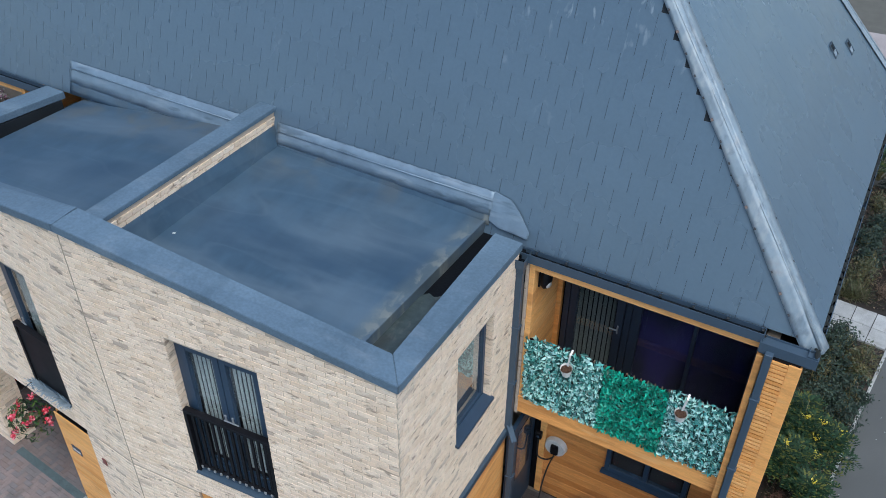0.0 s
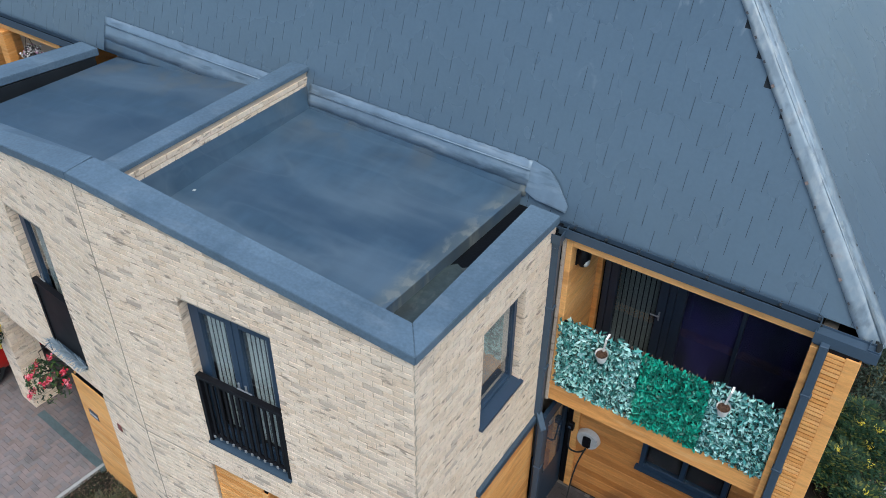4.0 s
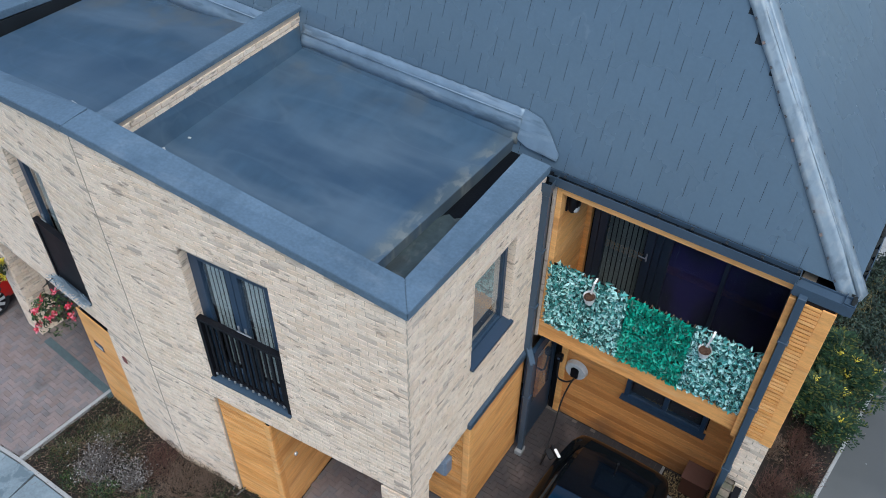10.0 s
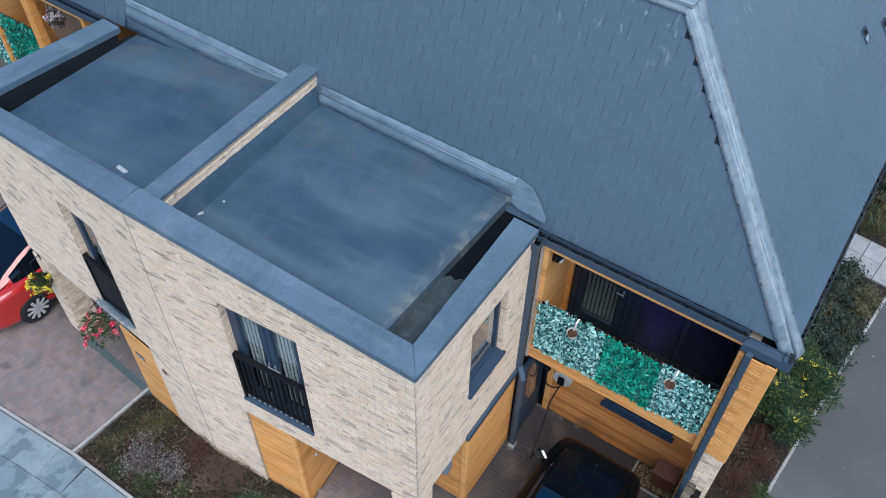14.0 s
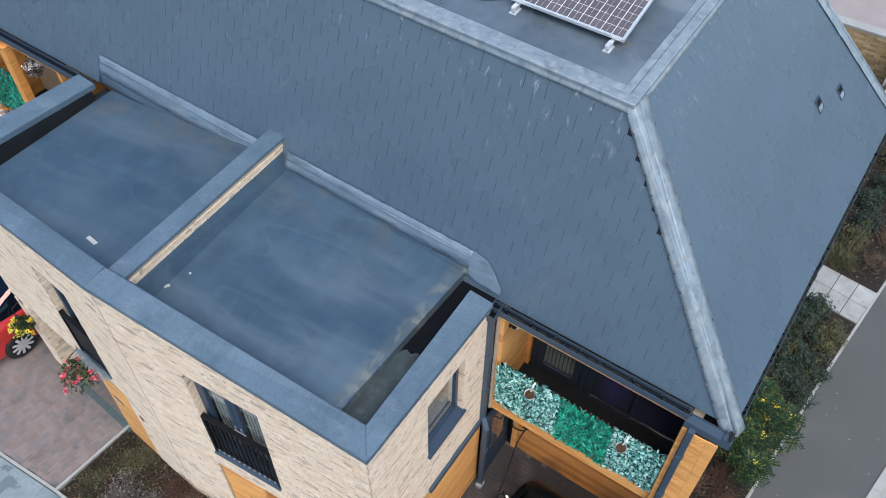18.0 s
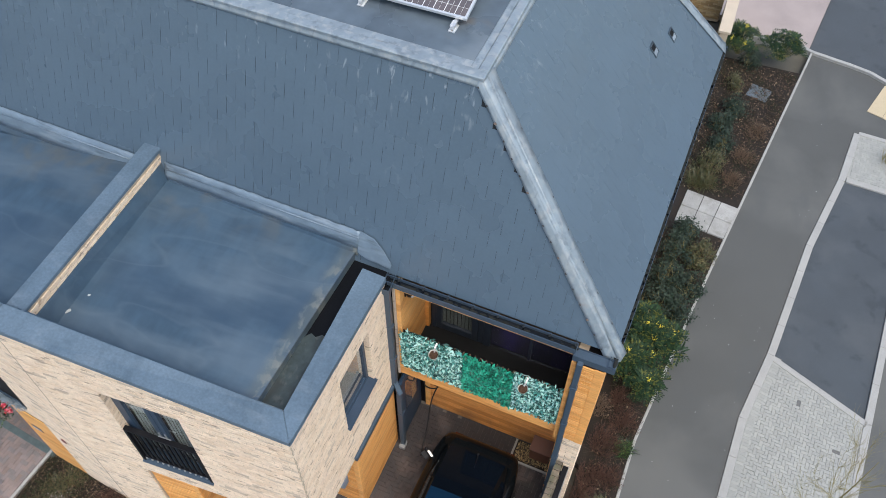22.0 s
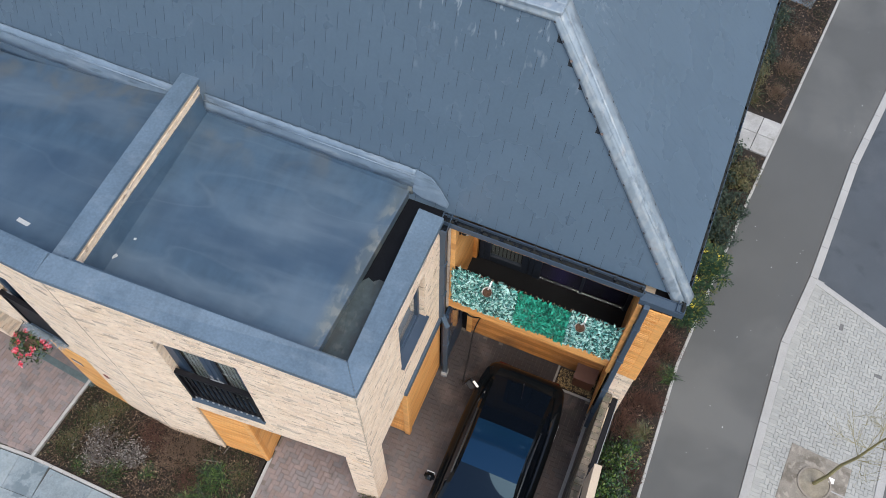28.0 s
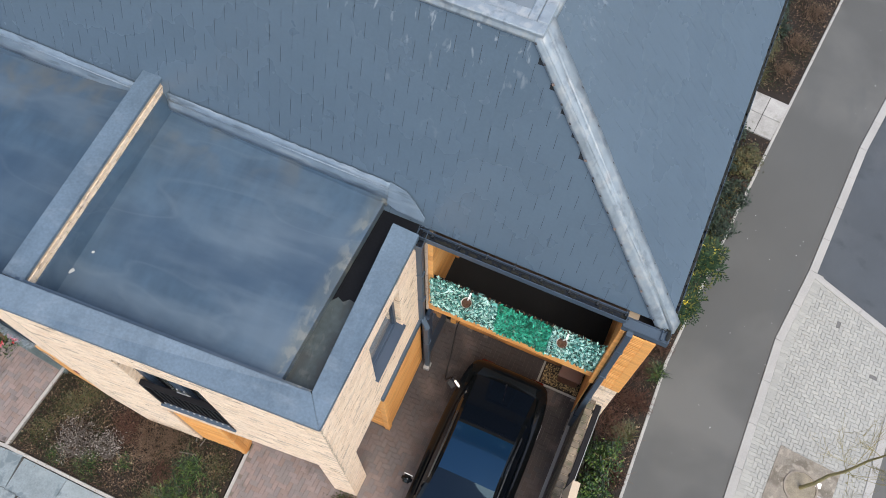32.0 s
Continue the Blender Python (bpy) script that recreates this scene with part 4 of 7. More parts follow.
dp = thing("downpipe", "blue-grey square downpipe beside the balcony", "downpipe", "downpipes")
bm = bmesh.new()
pipe(bm, [(0.215, 2.69, 5.22), (0.215, 2.69, 2.36), (0.33, 2.60, 2.18), (0.33, 2.60, 0.03)], 0.085, 0.085)
soften(bm, 0.006)
part("pipe", bm, blue_metal, dp)
bm = bmesh.new()
trough(bm, 0.145, 0.285, 2.60, 2.90, 5.21, 5.335)
part("hopper", bm, blue_metal, dp, "open gutter corner above the pipe")
boxed("outlet", (0.165, 0.265, 2.635, 2.745, 5.12, 5.215), blue_metal, dp, "", 0.008)
boxed("silt", (0.155, 0.275, 2.61, 2.89, 5.22, 5.27), wet_silt, dp, "dark wet silt", 0)
for z in (4.2, 3.2, 1.4):
    boxed("bracket", (0.16, 0.275, 2.64, 2.745, z, z + 0.03), blue_metal, dp, "", 0.003) if z > 2.3 else boxed("bracket", (0.275, 0.385, 2.55, 2.655, z, z + 0.03), blue_metal, dp, "", 0.003)
boxed("shoe", (0.27, 0.39, 2.50, 2.66, 0.0, 0.10), material("grey shoe", (0.25, 0.26, 0.27), 0.6), dp, "pale grey pipe shoe", 0.01)
dp2 = thing("downpipe", "blue-grey downpipe running down the timber pier", "downpipe", "downpipes", m=HOUSE)
bm = bmesh.new()
pipe(bm, [(3.155, -0.20, 5.18), (3.155, -0.20, 0.02)], 0.085, 0.075)
soften(bm, 0.006)
part("pipe", bm, blue_metal, dp2)
for z in (4.5, 3.3, 2.0, 0.8):
    boxed("bracket", (3.10, 3.21, -0.245, -0.155, z, z + 0.03), blue_metal, dp2, "", 0.003)

# ---- timber cladding ----
BOARD = bmesh.new()
box(BOARD, 0, 1, -0.018, 0, 0, 0.1355)
soften(BOARD, 0.003)
BOARD = mesh_of("board", BOARD, timber)
SLAT = bmesh.new()
box(SLAT, 0, 1, -0.022, 0, 0, 0.098)
SLAT = mesh_of("slat", SLAT, timber)


def clad(parent, at, width, height, pitch=0.138, z0=0.0, holes=(), board=None):
    """Horizontal boards over a face: at is its lower left corner, x along, -y outwards; holes as (x0, x1, z0, z1)."""
    z = z0
    while z < height - 0.02:
        h = min(pitch, height - z)
        runs = [(0.0, width)]
        for a, b, c, d in holes:
            if c < z + h * 0.5 < d:
                runs = [r for s, e in runs for r in ((s, min(e, a)), (max(s, b), e)) if r[1] - r[0] > 0.02]
        for s, e in runs:
            piece("board" if pitch > 0.1 else "slat", (board or BOARD) if pitch > 0.1 else SLAT, parent, at @ Matrix.Translation((s, 0, z)) @ Matrix.Diagonal((e - s, 1, h / 0.138, 1)))
        z += pitch


def trim(name, dims, parent, label="", m=None):
    return boxed(name, dims, timber, parent, label, 0.006, m)

# ---- balcony ----
def balcony(m, tag, label, side=1):
    """A recessed timber balcony, p from 0.30 to 3.06; side -1 mirrors it."""
    def S(p0, p1):
        return (p0, p1) if side > 0 else (-p1, -p0)
    bal = thing(tag, label, "balcony", kind="structure", m=m)
    trim("rail_board", (*S(0.28, 3.06), -0.06, -0.02, 2.58, 2.87), bal, "broad timber fascia board")
    trim("rail_cap", (*S(0.28, 3.06), -0.075, 0.06, 2.87, 2.90), bal)
    trim("head_beam", (*S(0.36, 3.04), -0.05, 0.03, 5.10, 5.235), bal)
    trim("jamb", (*S(0.30, 0.37), -0.06, 0.04, 2.90, 5.235), bal)
    trim("jamb", (*S(3.03, 3.105), -0.16, 0.06, 2.60, 5.10), bal)
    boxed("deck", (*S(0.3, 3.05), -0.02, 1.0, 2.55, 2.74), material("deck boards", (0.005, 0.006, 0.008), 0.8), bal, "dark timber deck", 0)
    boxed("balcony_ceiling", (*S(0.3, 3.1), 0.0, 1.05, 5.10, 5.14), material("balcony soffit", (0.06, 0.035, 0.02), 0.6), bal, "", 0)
    # return wall, with boards, and the wall behind the doors
    boxed("return_wall", (*S(0.26, 0.335), 0.0, 1.0, 2.6, 5.15), mortar if side > 0 else timber, bal, "", 0)
    at = pose(0.337, 0.04, 0, 0, 0, 90) if side > 0 else pose(-0.337, 0.96, 0, 0, 0, -90)
    clad(bal, at @ Matrix.Translation((0, 0, 2.74)), 0.92, 2.36)
    boxed("return_wall", (*S(3.06, 3.2), 0.0, 1.0, 2.6, 5.15), mortar, bal, "", 0)
    at = pose(3.058, 0.96, 0, 0, 0, -90) if side > 0 else pose(-3.058, 0.04, 0, 0, 0, 90)
    clad(bal, at @ Matrix.Translation((0, 0, 2.74)), 0.92, 2.36)
    boxed("brick_reveal", (*S(0.255, 0.299), -0.075, 0.0, 2.56, 5.2), brick_m if side > 0 else timber, bal, "cream brick edge beside the timber" if side > 0 else "", 0.003)
    trim("corner_post", (*S(0.34, 0.42), 0.86, 0.95, 2.74, 5.1), bal)
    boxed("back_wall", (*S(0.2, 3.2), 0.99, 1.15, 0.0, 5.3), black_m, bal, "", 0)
    return bal


bal = balcony(HOUSE, "balcony", "recessed larch-clad balcony above the carport")
balcony(HOUSE @ Matrix.Translation((-8.32, 0, 0)), "balcony_left", "larch-clad balcony of the next house", -1)
trim("corner_post", (-10.15, -9.97, -0.16, 0.0, 2.6, 5.1), bpy.data.objects["balcony_left"], "broad timber post", Matrix.Translation((8.32, 0, 0)))

# doors at the back of the balcony
door_m = material("dark door frame", (0.024, 0.034, 0.052), 0.45, spread=0.08, bump=0.02)
doors = thing("balcony_doors", "anthracite French doors with vertical blinds behind the glass", "door", kind="structure", m=HOUSE)
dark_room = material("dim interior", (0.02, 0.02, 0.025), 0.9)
clear = material("window glass", (0.9, 0.93, 0.95), 0.02, spread=0.0, bump=0)
cb = clear.node_tree.nodes["Principled BSDF"]
cb.inputs["Transmission Weight"].default_value, cb.inputs["IOR"].default_value = 1.0, 1.45
purple = material("navy curtain", (0.010, 0.012, 0.034), 0.8, spread=0.5, blotch=1.2, stains=(("patch", (0.030, 0.022, 0.11), (1.3, 1.3, 0.35), 0.5, 0.66, 0.8, None),))


satin = material("satin handle", (0.35, 0.36, 0.37), 0.4, metal=0.5, bump=0)


def pane(name, dims, parent, label=""):
    ob = boxed(name, dims, clear, parent, label, 0)
    ob.visible_shadow = False
    return ob


boxed("frame_head", (0.45, 3.05, 0.90, 0.98, 4.90, 5.0), door_m, doors)
boxed("frame_post", (0.45, 0.53, 0.90, 0.98, 2.74, 4.90), door_m, doors)
boxed("frame_post", (2.97, 3.05, 0.90, 0.98, 2.74, 4.90), door_m, doors)
boxed("frame_post", (1.40, 1.52, 0.895, 0.98, 2.74, 4.90), door_m, doors)
boxed("leaf_stile", (0.54, 0.64, 0.89, 0.96, 2.78, 4.88), door_m, doors)
boxed("leaf_stile", (1.19, 1.30, 0.885, 0.96, 2.78, 4.88), door_m, doors)
boxed("leaf_stile", (1.31, 1.395, 0.89, 0.96, 2.78, 4.88), door_m, doors)
boxed("leaf_rail", (0.64, 1.19, 0.89, 0.96, 4.76, 4.88), door_m, doors)
boxed("leaf_rail", (0.64, 1.19, 0.89, 0.96, 2.78, 2.95), door_m, doors)
boxed("stay_rail", (2.2, 2.25, 0.895, 0.96, 2.78, 4.88), door_m, doors)
pane("pane", (0.64, 1.19, 0.915, 0.925, 2.95, 4.76), doors, "door glass")
pane("pane", (1.52, 2.2, 0.915, 0.925, 2.78, 4.90), doors, "fixed glass")
pane("pane", (2.25, 2.97, 0.915, 0.925, 2.78, 4.90), doors, "fixed glass")
boxed("curtain", (1.52, 2.97, 0.955, 0.97, 2.78, 4.88), purple, doors, "navy curtain behind the glass", 0)
bm = bmesh.new()
box(bm, 0, 0.05, 0, 0.006, 0, 1.82)
me = mesh_of("blind_slat", bm, material("dim blind", (0.10, 0.115, 0.115), 0.7))
for i in range(8):
    piece("blind_slat", me, doors, pose(0.648 + i * 0.067, 0.95, 2.94, 0, 0, 10))
handle = bmesh.new()
box(handle, 1.232, 1.252, 0.87, 0.886, 3.72, 3.86)
box(handle, 1.14, 1.25, 0.825, 0.842, 3.805, 3.822)
box(handle, 1.232, 1.252, 0.83, 0.87, 3.80, 3.825)
soften(handle, 0.004)
part("handle", handle, satin, doors, "satin lever handle")

# wall lamp on the return wall
lamp = thing("wall_lamp", "black round bulkhead lamp on the timber return wall", "wall lamp", m=HOUSE @ pose(0.36, 0.20, 4.84, 0, 0, 0) @ Matrix.Scale(1.15, 4))
bm = bmesh.new()
bmesh.ops.create_uvsphere(bm, u_segments=16, v_segments=10, radius=0.11, matrix=Matrix.Translation((0.06, 0, 0)) @ Matrix.Diagonal((0.6, 0.9, 1.3, 1)))
part("housing", bm, black_m, lamp, smooth=True)
bm = bmesh.new()
bmesh.ops.create_uvsphere(bm, u_segments=14, v_segments=8, radius=0.06, matrix=Matrix.Translation((0.10, -0.02, -0.06)) @ Matrix.Diagonal((0.5, 0.9, 0.8, 1)))
part("lens", bm, material("frosted lens", (0.5, 0.5, 0.5), 0.3), lamp, "pale frosted lens", smooth=True)
boxed("back_plate", (0.0, 0.02, -0.08, 0.08, -0.1, 0.1), black_m, lamp, "", 0.005)


# artificial hedge panels on the balustrade
def leaf_cloud(bm, rnd, n, place, size, tilt=70, bend=0.25, wide=0.55):
    """n pointed leaves; place() gives a point and an outward direction."""
    for _ in range(n):
        c, out = place()
        q = out.to_track_quat("Z", "Y").to_matrix().to_4x4()
        m = Matrix.Translation(c) @ q @ pose(0, 0, 0, rnd.uniform(-tilt, tilt), rnd.uniform(-tilt, tilt), rnd.uniform(0, 360))
        s = size * rnd.uniform(0.7, 1.3)
        w = s * wide
        v = [bm.verts.new(m @ Vector(p)) for p in ((0, -s / 2, 0), (w / 2, 0, bend * s * 0.5), (0, s / 2, 0), (-w / 2, 0, bend * s * 0.5), (0, 0, 0))]
        bm.faces.new((v[0], v[1], v[4]))
        bm.faces.new((v[1], v[2], v[4]))
        bm.faces.new((v[2], v[3], v[4]))
        bm.faces.new((v[3], v[0], v[4]))


def leaf_material(name, cols, rough=0.45, spread=0.25):
    step = 1 / len(cols)
    return material(name, cols[0], rough, spread=spread, grain=30, blotch=6, bump=0, pick="island", picks=[(i * step, c) for i, c in enumerate(cols)])


teal = leaf_material("teal plastic leaf", [(0.09, 0.32, 0.29), (0.36, 0.64, 0.61), (0.02, 0.11, 0.10), (0.50, 0.74, 0.71), (0.10, 0.36, 0.33), (0.005, 0.04, 0.035), (0.42, 0.70, 0.63), (0.05, 0.21, 0.19)])
emerald = leaf_material("emerald plastic leaf", [(0.005, 0.20, 0.13), (0.012, 0.34, 0.23), (0.003, 0.09, 0.06), (0.022, 0.39, 0.27), (0.004, 0.13, 0.09), (0.014, 0.34, 0.23)])
dry_stick = material("dry willow", (0.22, 0.14, 0.10), 0.8, spread=0.3)


def hedge_panel(p0, p1, mat, label, seed, count, m=HOUSE, z0=2.9, z1=4.0):
    rnd = random.Random(seed)
    ob = thing("hedge_panel", label, "artificial hedge", "leaf panels on the balcony rail", m=m)
    bm = bmesh.new()

    def spot():
        x, z = rnd.uniform(p0, p1), z0 + (z1 - z0) * rnd.random()
        z += 0.03 * noise.noise(Vector((x * 6, seed, 0)))
        return Vector((x, -0.055 - 0.05 * rnd.random() - 0.02 * noise.noise(Vector((x * 4, z * 4, seed))), z)), Vector((rnd.uniform(-0.4, 0.4), -1, rnd.uniform(0.0, 0.9))).normalized()

    leaf_cloud(bm, rnd, int(count * 2.1), spot, 0.072, 56, 0.3, 0.46)
    if mat is teal:
        leaf_cloud(bm, rnd, int(45 * (p1 - p0)), lambda: (Vector((rnd.uniform(p0, p1), rnd.uniform(-0.11, -0.03), z1 + rnd.uniform(-0.01, 0.05))), Vector((rnd.uniform(-0.5, 0.5), -1, rnd.uniform(-0.2, 0.6))).normalized()), 0.085, 30, 0.25, 0.45)
    tagged(part("leaves", bm, mat, ob), kind="stuff")
    bm = bmesh.new()
    n = int((p1 - p0) / 0.09)
    for i in range(-2, n + 1):
        a = p0 + i * 0.09
        for s in (1, -1):
            x0, x1 = (a, a + 0.27) if s > 0 else (a + 0.27, a)
            x0, x1 = min(max(x0, p0), p1), min(max(x1, p0), p1)
            rod(bm, (x0, -0.03 - 0.008 * s, z0 + 0.02), (x1, -0.03 - 0.008 * s, z1 + 0.005), 0.005, n=4)
    part("trellis", bm, dry_stick, ob, "expanding willow trellis")
    boxed("dark_backing", (p0, p1, -0.012, -0.004, z0, z1 - 0.04), black_m, ob, "", 0)
    return ob


hedge_panel(0.35, 1.40, teal, "frosted teal artificial leaf panel on willow trellis", 21, 1500)
hedge_panel(1.41, 2.24, emerald, "emerald green artificial leaf panel on willow trellis", 22, 1300)
hedge_panel(2.25, 3.02, teal, "frosted teal artificial leaf panel hung below dry trellis", 23, 1100)
hedge_panel(-11.3, -10.2, emerald, "emerald artificial leaf panel on the next balcony", 24, 900, z0=3.1, z1=4.25)
hedge_panel(-12.2, -11.32, teal, "teal artificial leaf panel on the next balcony", 25, 500)
white_pot = material("white pot", (0.82, 0.80, 0.77), 0.5, spread=0.06)
for p in (0.955, 2.43):
    pot = thing("hanging_pot", "small white pot of dry compost hooked on the hedge", "plant pot", "pots on the balcony hedge", m=HOUSE @ pose(p, -0.16, 3.78, 14, 0, 0) @ Matrix.Scale(0.95, 4))
    bm = bmesh.new()
    bmesh.ops.create_cone(bm, cap_ends=False, segments=20, radius1=0.055, radius2=0.085, depth=0.15)
    r = bmesh.ops.create_cone(bm, cap_ends=False, segments=20, radius1=0.050, radius2=0.078, depth=0.15)
    bmesh.ops.create_circle(bm, cap_ends=True, segments=20, radius=0.055, matrix=Matrix.Translation((0, 0, -0.075)))
    part("cup", bm, white_pot, pot, smooth=True)
    bm = bmesh.new()
    bmesh.ops.create_circle(bm, cap_ends=True, segments=16, radius=0.073, matrix=Matrix.Translation((0, 0, 0.045)))
    for i in range(14):
        a = random.Random(i).uniform(0, 6.28)
        bmesh.ops.create_icosphere(bm, subdivisions=1, radius=0.018, matrix=Matrix.Translation((0.045 * math.cos(a), 0.045 * math.sin(a), 0.05)))
    tagged(part("compost", bm, material("compost", (0.07, 0.035, 0.02), 0.95, spread=0.5), pot), "brown dried compost", kind="stuff")
    bm = bmesh.new()
    box(bm, -0.013, 0.013, 0.070, 0.076, -0.05, 0.30)
    box(bm, -0.013, 0.013, 0.076, 0.16, 0.294, 0.30)
    bmesh.ops.rotate(bm, cent=(0, 0, 0), matrix=Matrix.Rotation(radians(8), 3, "Y"), verts=bm.verts)
    bmesh.ops.translate(bm, vec=(0, -0.03, 0.06), verts=bm.verts)
    part("hook", bm, white_pot, pot, "white strap hook")

# ---- timber pier on the balcony's end, brick below ----
tp = thing("timber_pier", "larch-slatted pier under the end of the eave", "pier", kind="structure", m=HOUSE)
boxed("core", (3.2, 3.485, -0.155, 0.9, 2.75, 5.15), black_m, tp, "", 0)
clad(tp, pose(3.2, -0.156, 2.75), 0.17, 2.36, 0.058)
clad(tp, pose(3.486, -0.15, 2.75, 0, 0, 90), 1.05, 2.36, 0.07)
trim("corner_board", (3.37, 3.51, -0.178, -0.155, 2.73, 5.12), tp)
trim("corner_board", (3.487, 3.508, -0.155, -0.06, 2.73, 5.12), tp)
pb = tagged(boxed("wall_pier_right", (3.325, 3.484, -0.145, 0.98, -0.2, 2.75), mortar, bevel=0, m=HOUSE), "cream brick pier below the timber", "wall", kind="structure")
boxed("pier_head", (3.21, 3.325, -0.145, 0.98, 1.775, 2.75), mortar, pb, "", 0)
lay_bricks(pb, HOUSE @ pose(3.20, -0.132, 0), 0.29, 1.775, 2.74, limit=40, near=Vector((3.4, 2.5, 2)))
lay_bricks(pb, HOUSE @ pose(3.32, -0.132, 0), 0.17, -0.2, 1.765, limit=80, near=Vector((3.4, 2.5, 2)))
lay_bricks(pb, HOUSE @ pose(3.472, -0.15, 0, 0, 0, 90), 1.13, -0.2, 2.74, limit=100, near=Vector((3.4, 2.5, 2)))

# main house wall along the side bed
sw = tagged(boxed("wall_house_side", (2.9, 3.44, 0.99, QB, -0.3, EAVE - 0.02), mortar, bevel=0, m=HOUSE), "brick side wall of the house under the eave", "wall", kind="structure")
lay_bricks(sw, HOUSE @ pose(3.442, 0.99, 0, 0, 0, 90), QB - 1.0, -0.25, EAVE - 0.1, limit=150, near=Vector((3.6, 4, 3)))
tagged(boxed("wall_house_back", (P0, 3.44, QB - 0.3, QB - 0.05, -0.3, EAVE - 0.02), mortar, bevel=0, m=HOUSE), "brick back wall of the house", "wall", kind="structure")
tagged(boxed("wall_house_inner", (P0, 0.0, 0.9, 1.1, 0.0, EAVE - 0.05), mortar, bevel=0, m=HOUSE), "inner wall behind the flat roofs", "wall", kind="structure")

# ---- windows ----
blind_g = material("grey-green blind", (0.27, 0.31, 0.31), 0.7, spread=0.1)


def juliet_window(hole, at, label, bars, open_rail=True):
    """A French window in the reveal with a black balustrade before it."""
    x0, x1, z0, z1 = hole
    w = thing("french_window", label, "window", kind="structure", m=at)
    boxed("frame_post", (x0 + 0.004, x0 + 0.074, 0.12, 0.20, z0 + 0.03, z1), frame_m, w)
    boxed("frame_post", (x1 - 0.074, x1 - 0.004, 0.12, 0.20, z0 + 0.03, z1), frame_m, w)
    boxed("frame_head", (x0 + 0.074, x1 - 0.074, 0.12, 0.20, z1 - 0.09, z1), frame_m, w)
    boxed("lintel_strip", (x0, x1, 0.03, 0.12, z1 - 0.018, z1), frame_m, w, "dark lintel angle", 0.002)
    mid = (x0 + x1) / 2
    leaves = ((x0 + 0.08, mid - 0.004), (mid + 0.004, x1 - 0.08)) if x1 - x0 > 1 else ((x0 + 0.08, x1 - 0.08),)
    for a, b in leaves:
        for dims in ((a, a + 0.085, 0.105, 0.175, z0 + 0.05, z1 - 0.095), (b - 0.085, b, 0.105, 0.175, z0 + 0.05, z1 - 0.095),
                     (a + 0.085, b - 0.085, 0.105, 0.175, z1 - 0.20, z1 - 0.095), (a + 0.085, b - 0.085, 0.105, 0.175, z0 + 0.05, z0 + 0.22)):
            boxed("leaf_bar", dims, frame_m, w)
        pane("pane", (a + 0.085, b - 0.085, 0.135, 0.143, z0 + 0.22, z1 - 0.20), w, "clear window glass")
        bm = bmesh.new()
        box(bm, 0, 0.038, 0, 0.005, 0, z1 - z0 - 0.44)
        me = mesh_of("blind_slat", bm, blind_g)
        n = int((b - a - 0.19) / 0.062)
        for i in range(n):
            piece("blind_slat", me, w, pose(a + 0.1 + i * 0.062, 0.20, z0 + 0.23, 0, 0, 8))
    for a in ((mid - 0.05, mid + 0.05) if len(leaves) > 1 else (x0 + 0.12,)):
        h = bmesh.new()
        box(h, a - 0.012, a + 0.012, 0.09, 0.106, z0 + 1.02, z0 + 1.2)
        box(h, a - 0.012, a + 0.10, 0.065, 0.08, z0 + 1.12, z0 + 1.14)
        soften(h, 0.003)
        part("handle", h, satin, w, "bright lever handle")
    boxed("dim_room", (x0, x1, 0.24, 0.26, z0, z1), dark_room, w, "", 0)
    bm = bmesh.new()
    prism(bm, [(x0 + 0.004, -0.03), (x1 - 0.004, -0.03), (x1 - 0.004, 0.12), (x0 + 0.004, 0.12)], z0 - 0.012, lambda x, y: z0 + 0.016 + 0.1 * y)
    part("sill", bm, blue_metal, w, "blue-grey pressed metal sill")
    j = thing("juliet_balustrade", "black painted metal balustrade before the French window", "balustrade", "balustrades of the brick fronts", m=at)
    boxed("top_rail", (x0 + 0.006, x1 - 0.006, 0.0, 0.075, z0 + 1.08, z0 + 1.13), black_m, j, "", 0.004)
    boxed("bottom_rail", (x0 + 0.006, x1 - 0.006, 0.02, 0.06, z0 + 0.10, z0 + 0.14), black_m, j, "", 0.003)
    for a in (x0 + 0.006, x1 - 0.056):
        boxed("end_plate", (a, a + 0.05, 0.0, 0.08, z0 + 0.02, z0 + 1.08), black_m, j, "", 0.003)
    for i in range(bars):
        a = x0 + 0.056 + (x1 - x0 - 0.112) * (i + 0.5) / bars
        boxed("baluster", (a - 0.019, a + 0.019, 0.028, 0.05, z0 + 0.14, z0 + 1.08), black_m, j, "", 0.002)
        if open_rail:
            boxed("rail_cap", (a - 0.014, a + 0.014, -0.002, 0.012, z0 + 0.105, z0 + 0.14), satin, j, "bright fixing clip", 0)
    return w


juliet_window(WIN, FRONT, "anthracite French window with pale vertical blinds", 12)
juliet_window(WIN_L, NEXT, "narrow anthracite French window of the next house", 8, False)
boxed_dark = boxed("privacy_sheet", (WIN_L[0] + 0.06, WIN_L[1] - 0.06, 0.018, 0.024, WIN_L[2] + 0.06, WIN_L[2] + 1.07), black_m, None, "", 0, NEXT)
tagged(boxed_dark, "black privacy sheet tied across the balustrade", "privacy screen")

